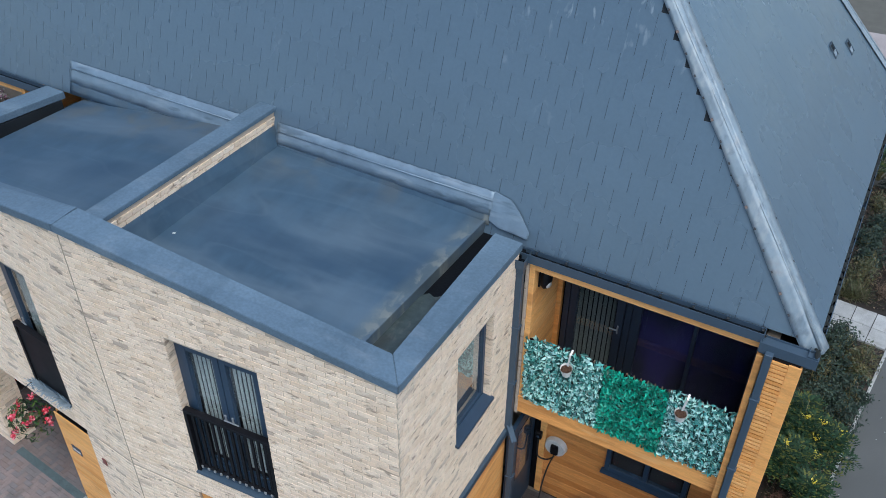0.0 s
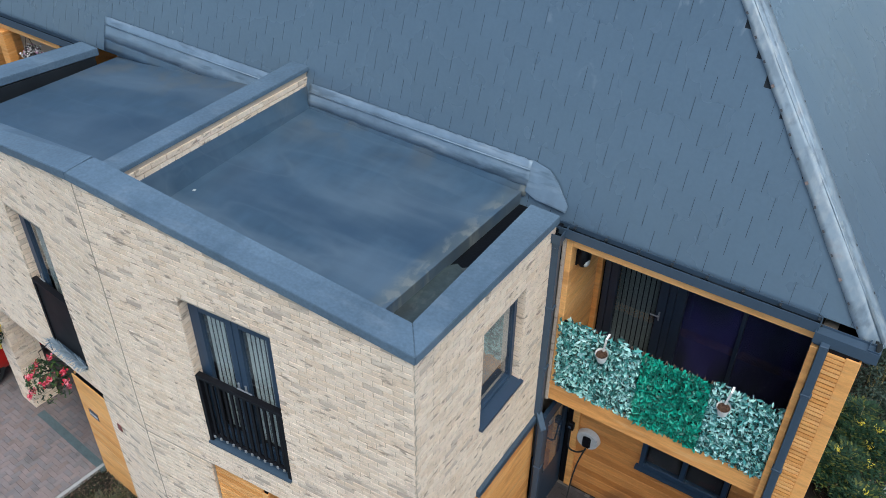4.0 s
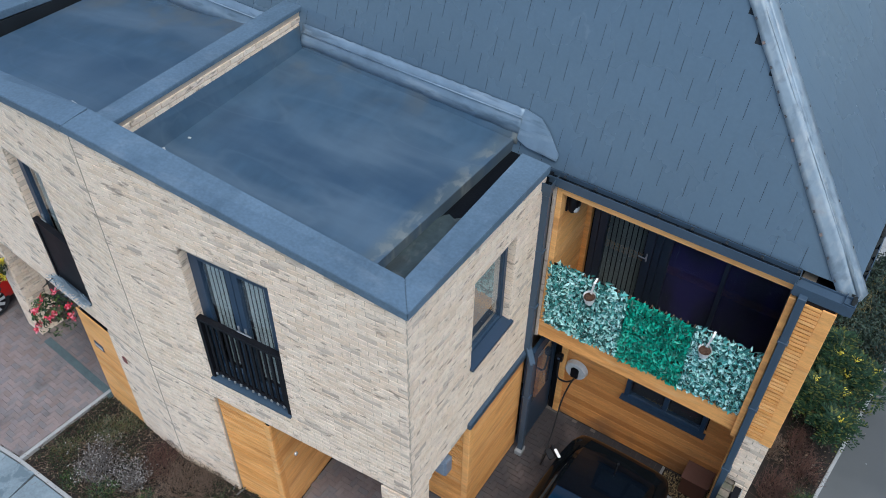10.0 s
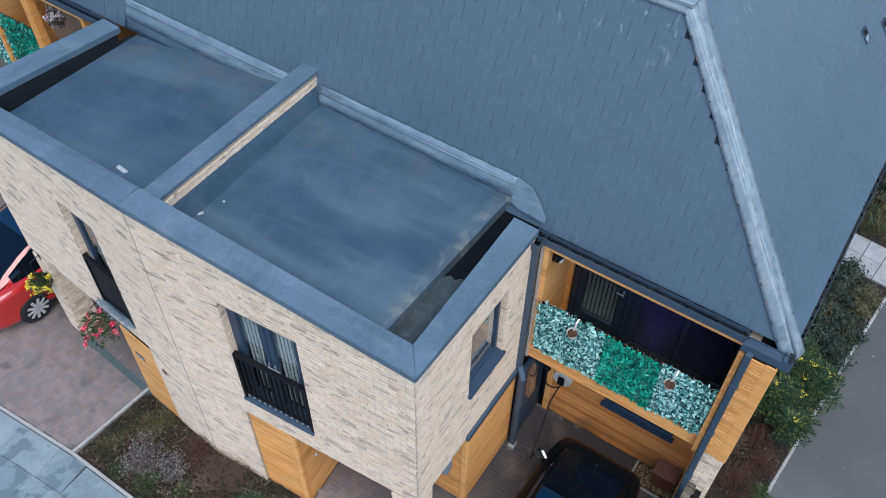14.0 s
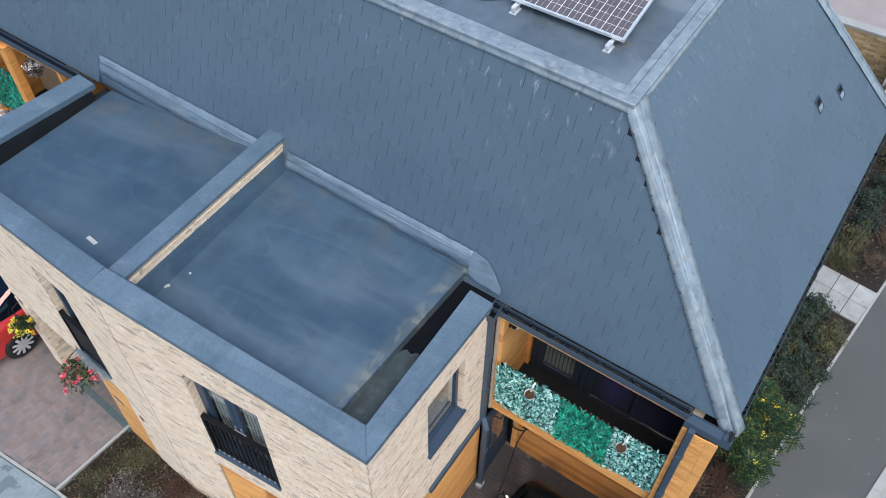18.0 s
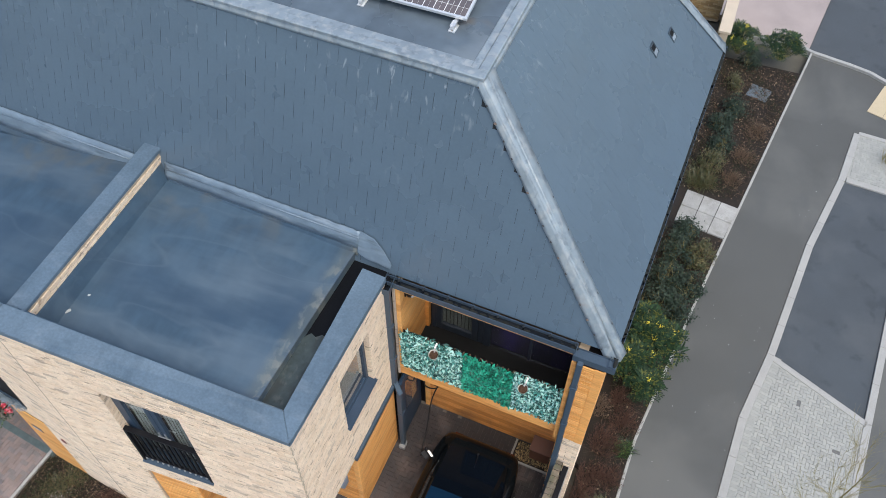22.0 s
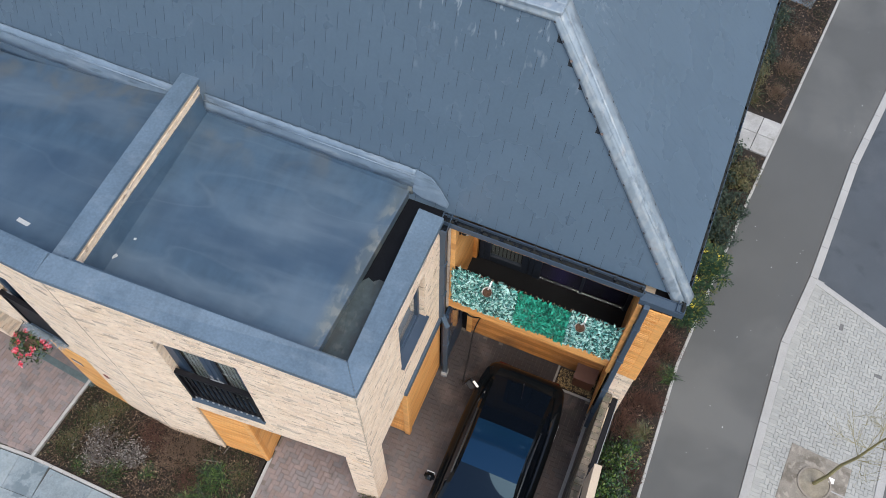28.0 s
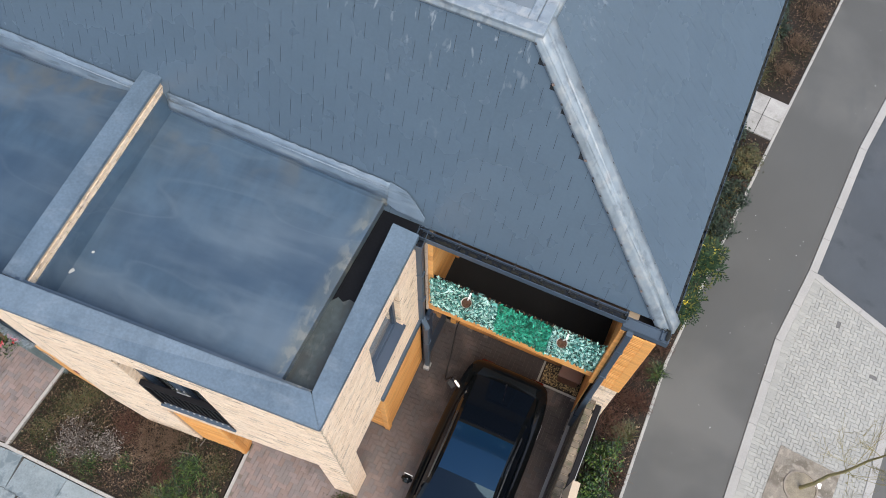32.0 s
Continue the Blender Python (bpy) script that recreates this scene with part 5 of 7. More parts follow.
x0, x1, z0, z1 = SWIN
sw2 = thing("side_window", "tall narrow anthracite window in the brick side wall", "window", kind="structure", m=SIDE)
for dims in ((x0 + 0.003, x0 + 0.065, 0.10, 0.18, z0, z1), (x1 - 0.065, x1 - 0.003, 0.10, 0.18, z0, z1), (x0 + 0.065, x1 - 0.065, 0.10, 0.18, z1 - 0.07, z1), (x0 + 0.065, x1 - 0.065, 0.10, 0.18, z0, z0 + 0.07)):
    boxed("frame_bar", dims, frame_m, sw2)
pane("pane", (x0 + 0.065, x1 - 0.065, 0.13, 0.138, z0 + 0.07, z1 - 0.07), sw2, "clear window glass")
boxed("roller_blind", (x0 + 0.065, x1 - 0.065, 0.165, 0.17, z0 + 0.35, z1 - 0.07), material("pale roller blind", (0.26, 0.25, 0.23), 0.8), sw2, "half-drawn pale blind", 0)
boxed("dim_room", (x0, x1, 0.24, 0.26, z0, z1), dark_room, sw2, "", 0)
bm = bmesh.new()
prism(bm, [(x0 - 0.02, -0.05), (x1 + 0.02, -0.05), (x1 + 0.02, 0.10), (x0 - 0.02, 0.10)], z0 - 0.03, lambda x, y: z0 + 0.012 + 0.15 * y)
part("sill", bm, frame_m, sw2, "dark pressed metal sill")

# ---- carport ----
band = thing("drip_band", "blue-grey metal drip band under the brick side wall", "trim", kind="structure", m=SIDE)
boxed("band", (1.22, 2.70, -0.05, 0.03, SOFFIT - 0.02, SOFFIT + 0.10), blue_metal, band, "", 0.012)
store = thing("timber_store", "larch-clad store beneath the brick storey", "store", kind="structure", m=SIDE)
boxed("core", (1.27, 2.70, 0.0, 2.0, -0.02, SOFFIT - 0.13), black_m, store, "", 0)
clad(store, pose(1.29, -0.002, 0.05), 1.38, SOFFIT - 0.07)
clad(store, pose(1.268, 1.9, 0.05, 0, 0, -90), 1.86, SOFFIT - 0.18, 0.07)
trim("corner_board", (1.245, 1.33, -0.04, -0.018, 0.03, SOFFIT - 0.02), store)
trim("corner_board", (1.225, 1.247, -0.038, 0.06, 0.03, SOFFIT - 0.02), store)
meter = thing("meter_box", "grey-blue wall-mounted meter box on the timber store", "meter box", m=SIDE @ pose(1.24, 0.36, 1.17))
boxed("case", (-0.16, 0.0, -0.14, 0.14, -0.16, 0.16), material("meter grey", (0.18, 0.23, 0.30), 0.5), meter, "", 0.015)
boxed("lid", (-0.175, -0.16, -0.12, 0.12, -0.14, 0.14), material("meter lid", (0.25, 0.31, 0.38), 0.5), meter, "paler hinged lid", 0.008)
tap = thing("outdoor_tap", "small white outdoor tap below the meter box", "tap", m=SIDE @ pose(1.22, 0.55, 0.55))
bm = bmesh.new()
rod(bm, (0, 0, 0), (-0.09, 0, 0), 0.014)
rod(bm, (-0.08, 0, 0), (-0.10, 0, -0.09), 0.013)
part("spout", bm, white_pot, tap)
bm = bmesh.new()
rod(bm, (-0.04, 0, 0), (-0.04, 0, 0.06), 0.008)
box(bm, -0.045, -0.035, -0.03, 0.03, 0.055, 0.068)
part("lever", bm, alu, tap, "bright lever")

porch = thing("timber_store", "larch-clad store box at the foot of the brick front", "store", kind="structure", m=FRONT @ Matrix.Translation((0, 0.035, 0)))
boxed("core", (-2.96, -2.14, 0.03, 1.2, -0.1, 2.18), black_m, porch, "", 0)
clad(porch, pose(-2.96, 0.022, -0.05), 0.76, 2.31, 0.07)
clad(porch, pose(-2.138, 0.03, -0.05, 0, 0, 90), 1.15, 2.2)
trim("corner_board", (-2.205, -2.118, -0.02, 0.004, -0.06, 2.19), porch)
trim("corner_board", (-2.14, -2.112, 0.004, 0.09, -0.06, 2.19), porch)
for y in (0.35, 0.62):
    b = bmesh.new()
    rod(b, (-2.118, y, 1.1), (-2.09, y, 1.1), 0.03, n=14)
    part("door_knob", b, alu, porch, "bright round lock plate", smooth=True)
nd = thing("timber_store", "larch-clad store door of the next house", "store", kind="structure", m=NEXT)
boxed("core", (-1.80, -0.99, 0.03, 1.3, -0.1, 2.1), black_m, nd, "", 0)
clad(nd, pose(-1.80, 0.022, -0.05), 0.81, 2.2)
clad(nd, pose(-1.802, 1.2, -0.05, 0, 0, -90), 1.15, 2.2)
bm = bmesh.new()
box(bm, -1.62, -1.40, -0.004, 0.006, 1.42, 1.56)
soften(bm, 0.004)
part("plate", bm, frame_m, nd, "dark letter plate")
boxed("plate_rim", (-1.60, -1.42, -0.008, -0.004, 1.46, 1.50), alu, nd, "bright flap", 0)
tagged(boxed("wall_plaque", (-0.80, -0.72, -0.016, -0.001, 1.72, 1.84), material("brown plaque", (0.2, 0.06, 0.05), 0.5), None, "", 0.004, NEXT), "small red-brown plaque on the brick wall", "plaque")
tagged(boxed("drain_channel", (-3.66, -1.8, -0.07, 0.06, -0.02, 0.006), material("green drain", (0.075, 0.105, 0.11), 0.6, spread=0.3, blotch=6), None, "", 0.003, NEXT), "blue-green slot drain across the paved entrance", "drain")

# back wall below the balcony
# same larch with the balcony's shade put into its colours; dirt splashes at the foot
timber_shaded = material("shaded larch cladding", (0.4, 0.17, 0.05), 0.55, spread=0.3, grain=22, blotch=2.5, bump=0.2, stretch=(1, 1, 9), pick="object",
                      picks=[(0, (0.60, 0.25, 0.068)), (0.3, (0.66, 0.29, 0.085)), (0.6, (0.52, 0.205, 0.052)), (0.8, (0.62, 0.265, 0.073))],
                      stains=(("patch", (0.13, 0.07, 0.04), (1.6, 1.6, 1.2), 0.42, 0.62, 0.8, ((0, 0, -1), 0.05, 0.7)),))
bw = thing("carport_back_wall", "larch-clad back wall of the carport", "wall", kind="structure", m=HOUSE)
boxed("core", (0.3, 3.2, 0.74, 0.9, 0, 2.56), black_m, bw, "", 0)
SHADED_BOARD = BOARD.copy()
SHADED_BOARD.materials[0] = timber_shaded
clad(bw, pose(0.42, 0.738, 0.04), 2.65, 2.52, holes=[(1.03, 2.27, 1.20, 2.04)], board=SHADED_BOARD)
trim("corner_board", (0.40, 0.50, 0.68, 0.72, 0.05, 2.5), bw)
clad(bw, pose(3.1, 0.74, 0.1, 0, 0, -90), 0.75, 2.45)
kw = thing("carport_window", "low anthracite window in the timber wall", "window", kind="structure", m=HOUSE)
for dims in ((1.46, 1.53, 0.66, 0.76, 1.26, 2.06), (2.60, 2.67, 0.66, 0.76, 1.26, 2.06), (1.53, 2.60, 0.66, 0.76, 1.99, 2.06), (1.53, 2.60, 0.66, 0.76, 1.26, 1.34), (2.03, 2.10, 0.665, 0.76, 1.34, 1.99)):
    boxed("frame_bar", dims, frame_m, kw)
pane("pane", (1.53, 2.03, 0.69, 0.698, 1.34, 1.99), kw, "window glass")
pane("pane", (2.10, 2.60, 0.69, 0.698, 1.34, 1.99), kw, "window glass")
for a, b in ((1.56, 2.0), (2.13, 2.57)):
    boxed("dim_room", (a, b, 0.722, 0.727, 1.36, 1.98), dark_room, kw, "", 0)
bm = bmesh.new()
prism(bm, [(1.42, 0.60), (2.71, 0.60), (2.71, 0.70), (1.42, 0.70)], 1.225, lambda x, y: 1.24 + 0.1 * (y - 0.6))
part("sill", bm, frame_m, kw, "dark metal sill")
entry = thing("side_door", "dark glazed entrance door beside the downpipe", "door", kind="structure", m=HOUSE)
boxed("door_leaf", (0.24, 0.30, -0.10, 0.70, 0.03, 2.2), frame_m, entry, "", 0.005)
pane("pane", (0.302, 0.306, 0.05, 0.55, 0.9, 2.0), entry, "door glass")
boxed("door_post", (0.22, 0.34, -0.16, -0.10, 0.0, 2.3), frame_m, entry)

# charging point
ev = thing("charging_point", "round silver car charging point on the timber wall", "car charger", m=HOUSE @ pose(0.68, 0.715, 1.28))
bm = bmesh.new()
bmesh.ops.create_cone(bm, cap_ends=True, segments=32, radius1=0.18, radius2=0.16, depth=0.09, matrix=pose(0, -0.045, 0, 90, 0, 0))
soften(bm, 0.01, 2)
part("casing", bm, material("silver plastic", (0.62, 0.62, 0.61), 0.35, metal=0.2), ev, smooth=False)
bm = bmesh.new()
box(bm, -0.055, 0.065, -0.14, -0.09, -0.10, 0.10)
soften(bm, 0.015, 2)
part("socket", bm, black_m, ev, "black plug holster")
iso = thing("isolator_switch", "small black isolator switch by the charger", "switch", m=HOUSE @ pose(0.40, 0.68, 1.42))
boxed("case", (-0.05, 0.05, -0.07, 0.0, -0.07, 0.07), black_m, iso, "", 0.01)
boxed("knob", (-0.02, 0.02, -0.09, -0.07, -0.02, 0.02), frame_m, iso, "", 0.006)
cable("cable", [(0.40, 0.64, 1.34), (0.40, 0.62, 1.02), (0.46, 0.60, 0.96), (0.62, 0.60, 1.0), (0.70, 0.58, 1.16)], 0.013, "black conduit cable below the isolator", m=HOUSE)
cable("charging_cable", [(0.70, 0.56, 1.20), (0.62, 0.45, 0.9), (0.66, 0.2, 0.3), (0.70, -0.1, 0.06), (0.74, -0.32, 0.05), (0.80, -0.45, 0.3), (0.88, -0.50, 0.80), (0.94, -0.53, 0.96)], 0.012, "black charging cable hanging to the car", m=HOUSE)
plug = thing("charging_plug", "black and white charging plug in the car's flank", "plug", m=HOUSE @ pose(1.06, -0.60, 0.98, 0, 20, -28) @ Matrix.Scale(1.25, 4))
boxed("grip", (-0.12, 0.03, -0.022, 0.022, -0.03, 0.037), black_m, plug, "", 0.014)
boxed("white_shell", (-0.06, 0.05, -0.018, 0.018, 0.036, 0.056), white_pot, plug, "white upper shell", 0.008)
tagged(boxed("plug_flap", (-0.10, 0.02, -0.10, -0.02, -0.02, -0.006), black_m, plug, "black charge-port flap", 0.006), "")

# gravel patch and brown cover
gravel_m = leaf_material("brown gravel", [(0.30, 0.21, 0.10), (0.20, 0.145, 0.075), (0.40, 0.30, 0.16), (0.14, 0.105, 0.06)], 0.9)
gp = thing("gravel_patch", "small patch of brown gravel in concrete edging", "gravel", kind="structure", m=HOUSE)
boxed("bed", (2.34, 3.10, 0.30, 0.72, -0.02, 0.004), soil, gp, "", 0)
bm = bmesh.new()
rnd = random.Random(8)
for i in range(800):
    s = rnd.uniform(0.007, 0.014)
    bmesh.ops.create_icosphere(bm, subdivisions=1, radius=s, matrix=Matrix.Translation((rnd.uniform(2.37, 3.08), rnd.uniform(0.33, 0.70), 0.008)) @ Matrix.Diagonal((1, rnd.uniform(0.7, 1.3), 0.6, 1)))
tagged(part("pebbles", bm, gravel_m, gp), kind="stuff")
boxed("edging", (2.30, 2.34, 0.26, 0.72, -0.02, 0.03), concrete, gp)
boxed("edging", (2.34, 3.12, 0.26, 0.30, -0.02, 0.03), concrete, gp)
bx = thing("brown_cover", "brown plastic box cover beside the timber wall", "box cover", m=HOUSE @ pose(2.83, 0.62, 0.0))
bm = bmesh.new()
prism(bm, [(-0.19, -0.17), (0.19, -0.17), (0.19, 0.09), (-0.19, 0.09)], 0.0, lambda x, y: 0.47 if y > 0 else 0.40)
soften(bm, 0.02, 2)
brown = material("brown plastic", (0.13, 0.055, 0.035), 0.5)
part("case", bm, brown, bx)
bm = bmesh.new()
prism(bm, [(-0.205, -0.19), (0.205, -0.19), (0.205, 0.10), (-0.205, 0.10)], 0.41, lambda x, y: 0.49 if y > 0 else 0.425)
part("lid", bm, brown, bx, "sloping brown lid")

# boundary wall towards the street
bwall = thing("wall_boundary", "slim brick boundary wall with mossy capping bricks", "wall", kind="structure", m=HOUSE)
boxed("core", (3.205, 3.295, -8.0, 0.03, -0.3, 1.70), mortar, bwall, "", 0)
OLD_BRICK = [(0, (0.17, 0.135, 0.10)), (0.3, (0.21, 0.17, 0.125)), (0.6, (0.135, 0.11, 0.085)), (0.85, (0.26, 0.21, 0.155))]
MOSSY = (("patch", (0.07, 0.075, 0.045), (4, 4, 4), 0.48, 0.6, 0.7, None), ("patch", (0.05, 0.045, 0.04), (14, 14, 14), 0.55, 0.66, 0.6, None))
old_m = material("mossy brick", (0.25, 0.2, 0.16), 0.9, spread=0.25, bump=0.4, pick="object", picks=OLD_BRICK, stains=MOSSY)
CAP = brick_mesh("brick", 0.215, 0.065, 0.02, old_m)
spots = [pose(3.19, -0.073 - i * 0.113, 1.702, 0, 0, 0) @ pose(0, 0, 0, -90, 0, 0) @ Matrix.Diagonal((0.55, 1, 1.58, 1)) for i in range(60)]
lay("brick", bwall, CAP, old_m, spots, 60, Vector((3.3, -1, 1.7)))
old_j = material("mossy brick joined", (0.25, 0.2, 0.16), 0.9, spread=0.25, bump=0.4, pick="island", picks=OLD_BRICK, stains=MOSSY)
for at, low in ((pose(3.205, 0.02, 0, 0, 0, -90), -0.05), (pose(3.295, -5.2, 0, 0, 0, 90), -0.25)):
    lay("brick", bwall, CAP, old_j, [at @ Matrix.Translation((x, 0, z)) @ Matrix.Diagonal((l / 0.215, 1, 1, 1)) for x, z, l in courses(5.0, low, 1.69, 0.215, 0.065, 0.01)], 100, Vector((3.3, -1, 0.5)))
rl = thing("wall_rail", "black metal rail along the boundary wall", "rail", m=HOUSE)
boxed("rail_bar", (3.335, 3.425, -6.0, -0.17, 1.66, 1.72), black_m, rl, "", 0.006)
# added pale strip imitates the highlight along the rail's outer edge
boxed("rail_glint", (3.427, 3.437, -6.0, -0.17, 1.70, 1.725), satin, rl, "pale strip standing for the highlight on the rail's edge", 0.002)
for i in range(6):
    q = -0.3 - i * 1.1
    boxed("rail_post", (3.316, 3.335, q - 0.02, q + 0.02, 1.60, 1.72), black_m, rl, "", 0.003)
tagged(boxed("edge_channel", (3.10, 3.16, -6.0, 0.22, -0.02, 0.02), concrete, None, "", 0.006, HOUSE), "pale mossy edging strip beside the wall", "edging", kind="structure")

# ---- vehicles ----
def car(m, paint, roof_paint, label, rails=True):
    """A fastback hatch, s from its tail (0) to its nose (4.6) along y; the origin is the middle of the tail on the ground."""
    ob = thing("car", label, "car", m=m)
    body = [(0.0, 0.56, 0.38, 0.72), (0.05, 0.66, 0.30, 0.86), (0.16, 0.76, 0.25, 1.0), (0.45, 0.84, 0.22, 1.06), (0.9, 0.885, 0.2, 1.05), (1.6, 0.905, 0.2, 1.03), (2.3, 0.905, 0.2, 1.02),
            (3.1, 0.90, 0.2, 1.0), (3.6, 0.89, 0.2, 0.95), (4.1, 0.86, 0.22, 0.86), (4.4, 0.78, 0.27, 0.76), (4.55, 0.66, 0.34, 0.66), (4.62, 0.5, 0.4, 0.58)]

    def ring(hw, zb, zt):
        half = [(hw * 0.86, zb), (hw * 0.97, zb + 0.06), (hw, zb + 0.28 * (zt - zb)), (hw * 0.985, zb + 0.55 * (zt - zb)), (hw * 1.0, zt - 0.12), (hw * 0.965, zt - 0.04), (hw * 0.86, zt), (hw * 0.5, zt + 0.025), (0.0, zt + 0.035)]
        return [(x, z) for x, z in half] + [(-x, z) for x, z in half[-2::-1]]
    bm = bmesh.new()
    rows = [[bm.verts.new((x, s, z)) for x, z in ring(hw, zb, zt)] for s, hw, zb, zt in body]
    for a, b in zip(rows, rows[1:]):
        for i in range(len(a) - 1):
            bm.faces.new((a[i], a[i + 1], b[i + 1], b[i]))
        bm.faces.new((a[-1], a[0], b[0], b[-1]))
    bm.faces.new(rows[0])
    bm.faces.new(rows[-1])
    bmesh.ops.recalc_face_normals(bm, faces=bm.faces)
    bmesh.ops.subdivide_edges(bm, edges=bm.edges[:], cuts=1, smooth=0.6, use_grid_fill=True)
    part("body", bm, paint, ob, smooth=True)
    # cabin: roof height, half widths above and below, waist
    cab = [(0.40, 1.09, 0.60, 0.64, 1.07), (0.75, 1.27, 0.58, 0.71, 1.06), (1.1, 1.41, 0.57, 0.76, 1.05), (1.42, 1.50, 0.56, 0.77, 1.04), (1.7, 1.54, 0.555, 0.775, 1.03), (2.0, 1.555, 0.555, 0.78, 1.02),
           (2.28, 1.535, 0.56, 0.78, 1.01), (2.55, 1.42, 0.59, 0.78, 1.01), (2.82, 1.26, 0.64, 0.775, 1.0), (3.12, 1.05, 0.70, 0.765, 0.99)]

    def cabin(hz, ht, hb, zw):
        return [(hb, zw), (hb * 0.55 + ht * 0.45 + 0.03, zw + 0.45 * (hz - zw)), (ht + 0.05, hz - 0.05), (ht - 0.02, hz - 0.008), (ht * 0.5, hz + 0.008), (0, hz + 0.014)]
    groups = {}
    for k, ((s0, *a), (s1, *b)) in enumerate(zip(cab, cab[1:])):
        pa, pb = cabin(*a), cabin(*b)
        for j in range(5):
            for sgn in (1, -1):
                q = [(sgn * pa[j][0], s0, pa[j][1]), (sgn * pa[j + 1][0], s0, pa[j + 1][1]), (sgn * pb[j + 1][0], s1, pb[j + 1][1]), (sgn * pb[j][0], s1, pb[j][1])]
                if j < 2:
                    g = ("side_window", sgn) if 1 <= k <= 7 else ("quarter_panel", sgn) if k < 1 else ("a_pillar", sgn)
                elif j == 2:
                    g = ("roof_rail_panel", sgn)
                else:
                    g = ("rear_window", 0) if k < 3 else ("roof", 0) if k < 6 else ("windscreen", 0)
                groups.setdefault(g, []).append(q)
    for (name, _), quads in groups.items():
        bm = bmesh.new()
        for q in quads:
            bm.faces.new([bm.verts.new(p) for p in q])
        bmesh.ops.remove_doubles(bm, verts=bm.verts, dist=0.0005)
        bmesh.ops.recalc_face_normals(bm, faces=bm.faces)
        mat = {"side_window": car_glass, "rear_window": car_glass, "windscreen": car_glass, "roof": roof_paint, "roof_rail_panel": paint, "quarter_panel": paint, "a_pillar": paint}[name]
        part(name, bm, mat, ob, "dark tinted glass" if mat is car_glass else "", smooth=True)
    for sgn in (1, -1):
        if rails:
            cable("roof_rail", [(sgn * 0.63, 1.25, 1.43), (sgn * 0.62, 1.6, 1.53), (sgn * 0.62, 2.1, 1.55), (sgn * 0.63, 2.5, 1.46)], 0.014, "satin roof rail", ob, mat=gutter_m)
        bm = bmesh.new()
        box(bm, sgn * 1.0 - 0.10, sgn * 1.0 + 0.10, 2.55, 2.69, 0.98, 1.12)
        soften(bm, 0.04, 3)
        mir = part("door_mirror", bm, paint, ob, smooth=True)
        boxed("mirror_glass", (sgn * 1.0 - 0.08, sgn * 1.0 + 0.08, 2.54, 2.551, 1.0, 1.10), alu, mir, "mirror glass", 0)
        bm = bmesh.new()
        box(bm, sgn * 0.50 - 0.14, sgn * 0.50 + 0.14, 0.0, 0.09, 0.70, 0.80)
        soften(bm, 0.02)
        part("tail_light", bm, tail_red, ob, "dark red tail light", smooth=True)
        bm = bmesh.new()
        box(bm, sgn * 0.60 - 0.14, sgn * 0.60 + 0.14, 4.42, 4.53, 0.62, 0.72)
        soften(bm, 0.02)
        part("headlight", bm, alu, ob, "clear headlight")
        for s in (0.86, 3.72):
            bm = bmesh.new()
            bmesh.ops.create_cone(bm, cap_ends=True, segments=36, radius1=0.35, radius2=0.35, depth=0.2, matrix=pose(sgn * 0.79, s, 0.35, 0, 90, 0))
            bmesh.ops.bevel(bm, geom=[e for e in bm.edges if e.calc_face_angle(0) > 1], offset=0.03, segments=2, affect="EDGES")
            wheel = part("wheel", bm, tyre_m, ob, "black tyre")
            bm = bmesh.new()
            bmesh.ops.create_cone(bm, cap_ends=True, segments=32, radius1=0.245, radius2=0.245, depth=0.02, matrix=pose(sgn * 0.89, s, 0.35, 0, 90, 0))
            part("rim_well", bm, black_m, wheel)
            bm = bmesh.new()
            for i in range(10):
                a = i * math.pi / 5
                c = Vector((sgn * 0.893, s + 0.13 * math.cos(a), 0.35 + 0.13 * math.sin(a)))
                box(bm, -0.012, 0.012, -0.1, 0.1, -0.03, 0.03, Matrix.Translation(c) @ Matrix.Rotation(a, 4, "X"))
            rod(bm, (sgn * 0.87, s, 0.35), (sgn * 0.905, s, 0.35), 0.05, n=16)
            part("spokes", bm, alu, wheel, "bright alloy spokes")
    bm = bmesh.new()
    rod(bm, (0.0, 0.40, 1.12), (-0.04, 0.60, 1.225), 0.008)
    rod(bm, (-0.02, 0.52, 1.19), (-0.06, 0.74, 1.30), 0.006)
    rod(bm, (0.0, 0.38, 1.08), (0.0, 0.41, 1.13), 0.02)
    part("rear_wiper", bm, black_m, ob, "black rear wiper")
    bm = bmesh.new()
    prism(bm, [(-0.54, 0.24), (0.54, 0.24), (0.60, 0.42), (-0.60, 0.42)], 1.05, lambda x, y: 1.075 + 0.12 * (0.42 - y))
    part("boot_lip", bm, paint, ob)
    boxed("rear_plate", (-0.26, 0.26, -0.012, 0.0, 0.55, 0.66), material("plate yellow", (0.6, 0.5, 0.1), 0.5), ob, "plain yellow rear plate", 0.003)
    boxed("plate_bar", (-0.2, 0.2, -0.016, -0.012, 0.58, 0.63), black_m, ob, "", 0)
    boxed("rear_bumper", (-0.60, 0.60, -0.02, 0.2, 0.30, 0.52), black_m, ob, "black rear bumper", 0.04)
    return ob


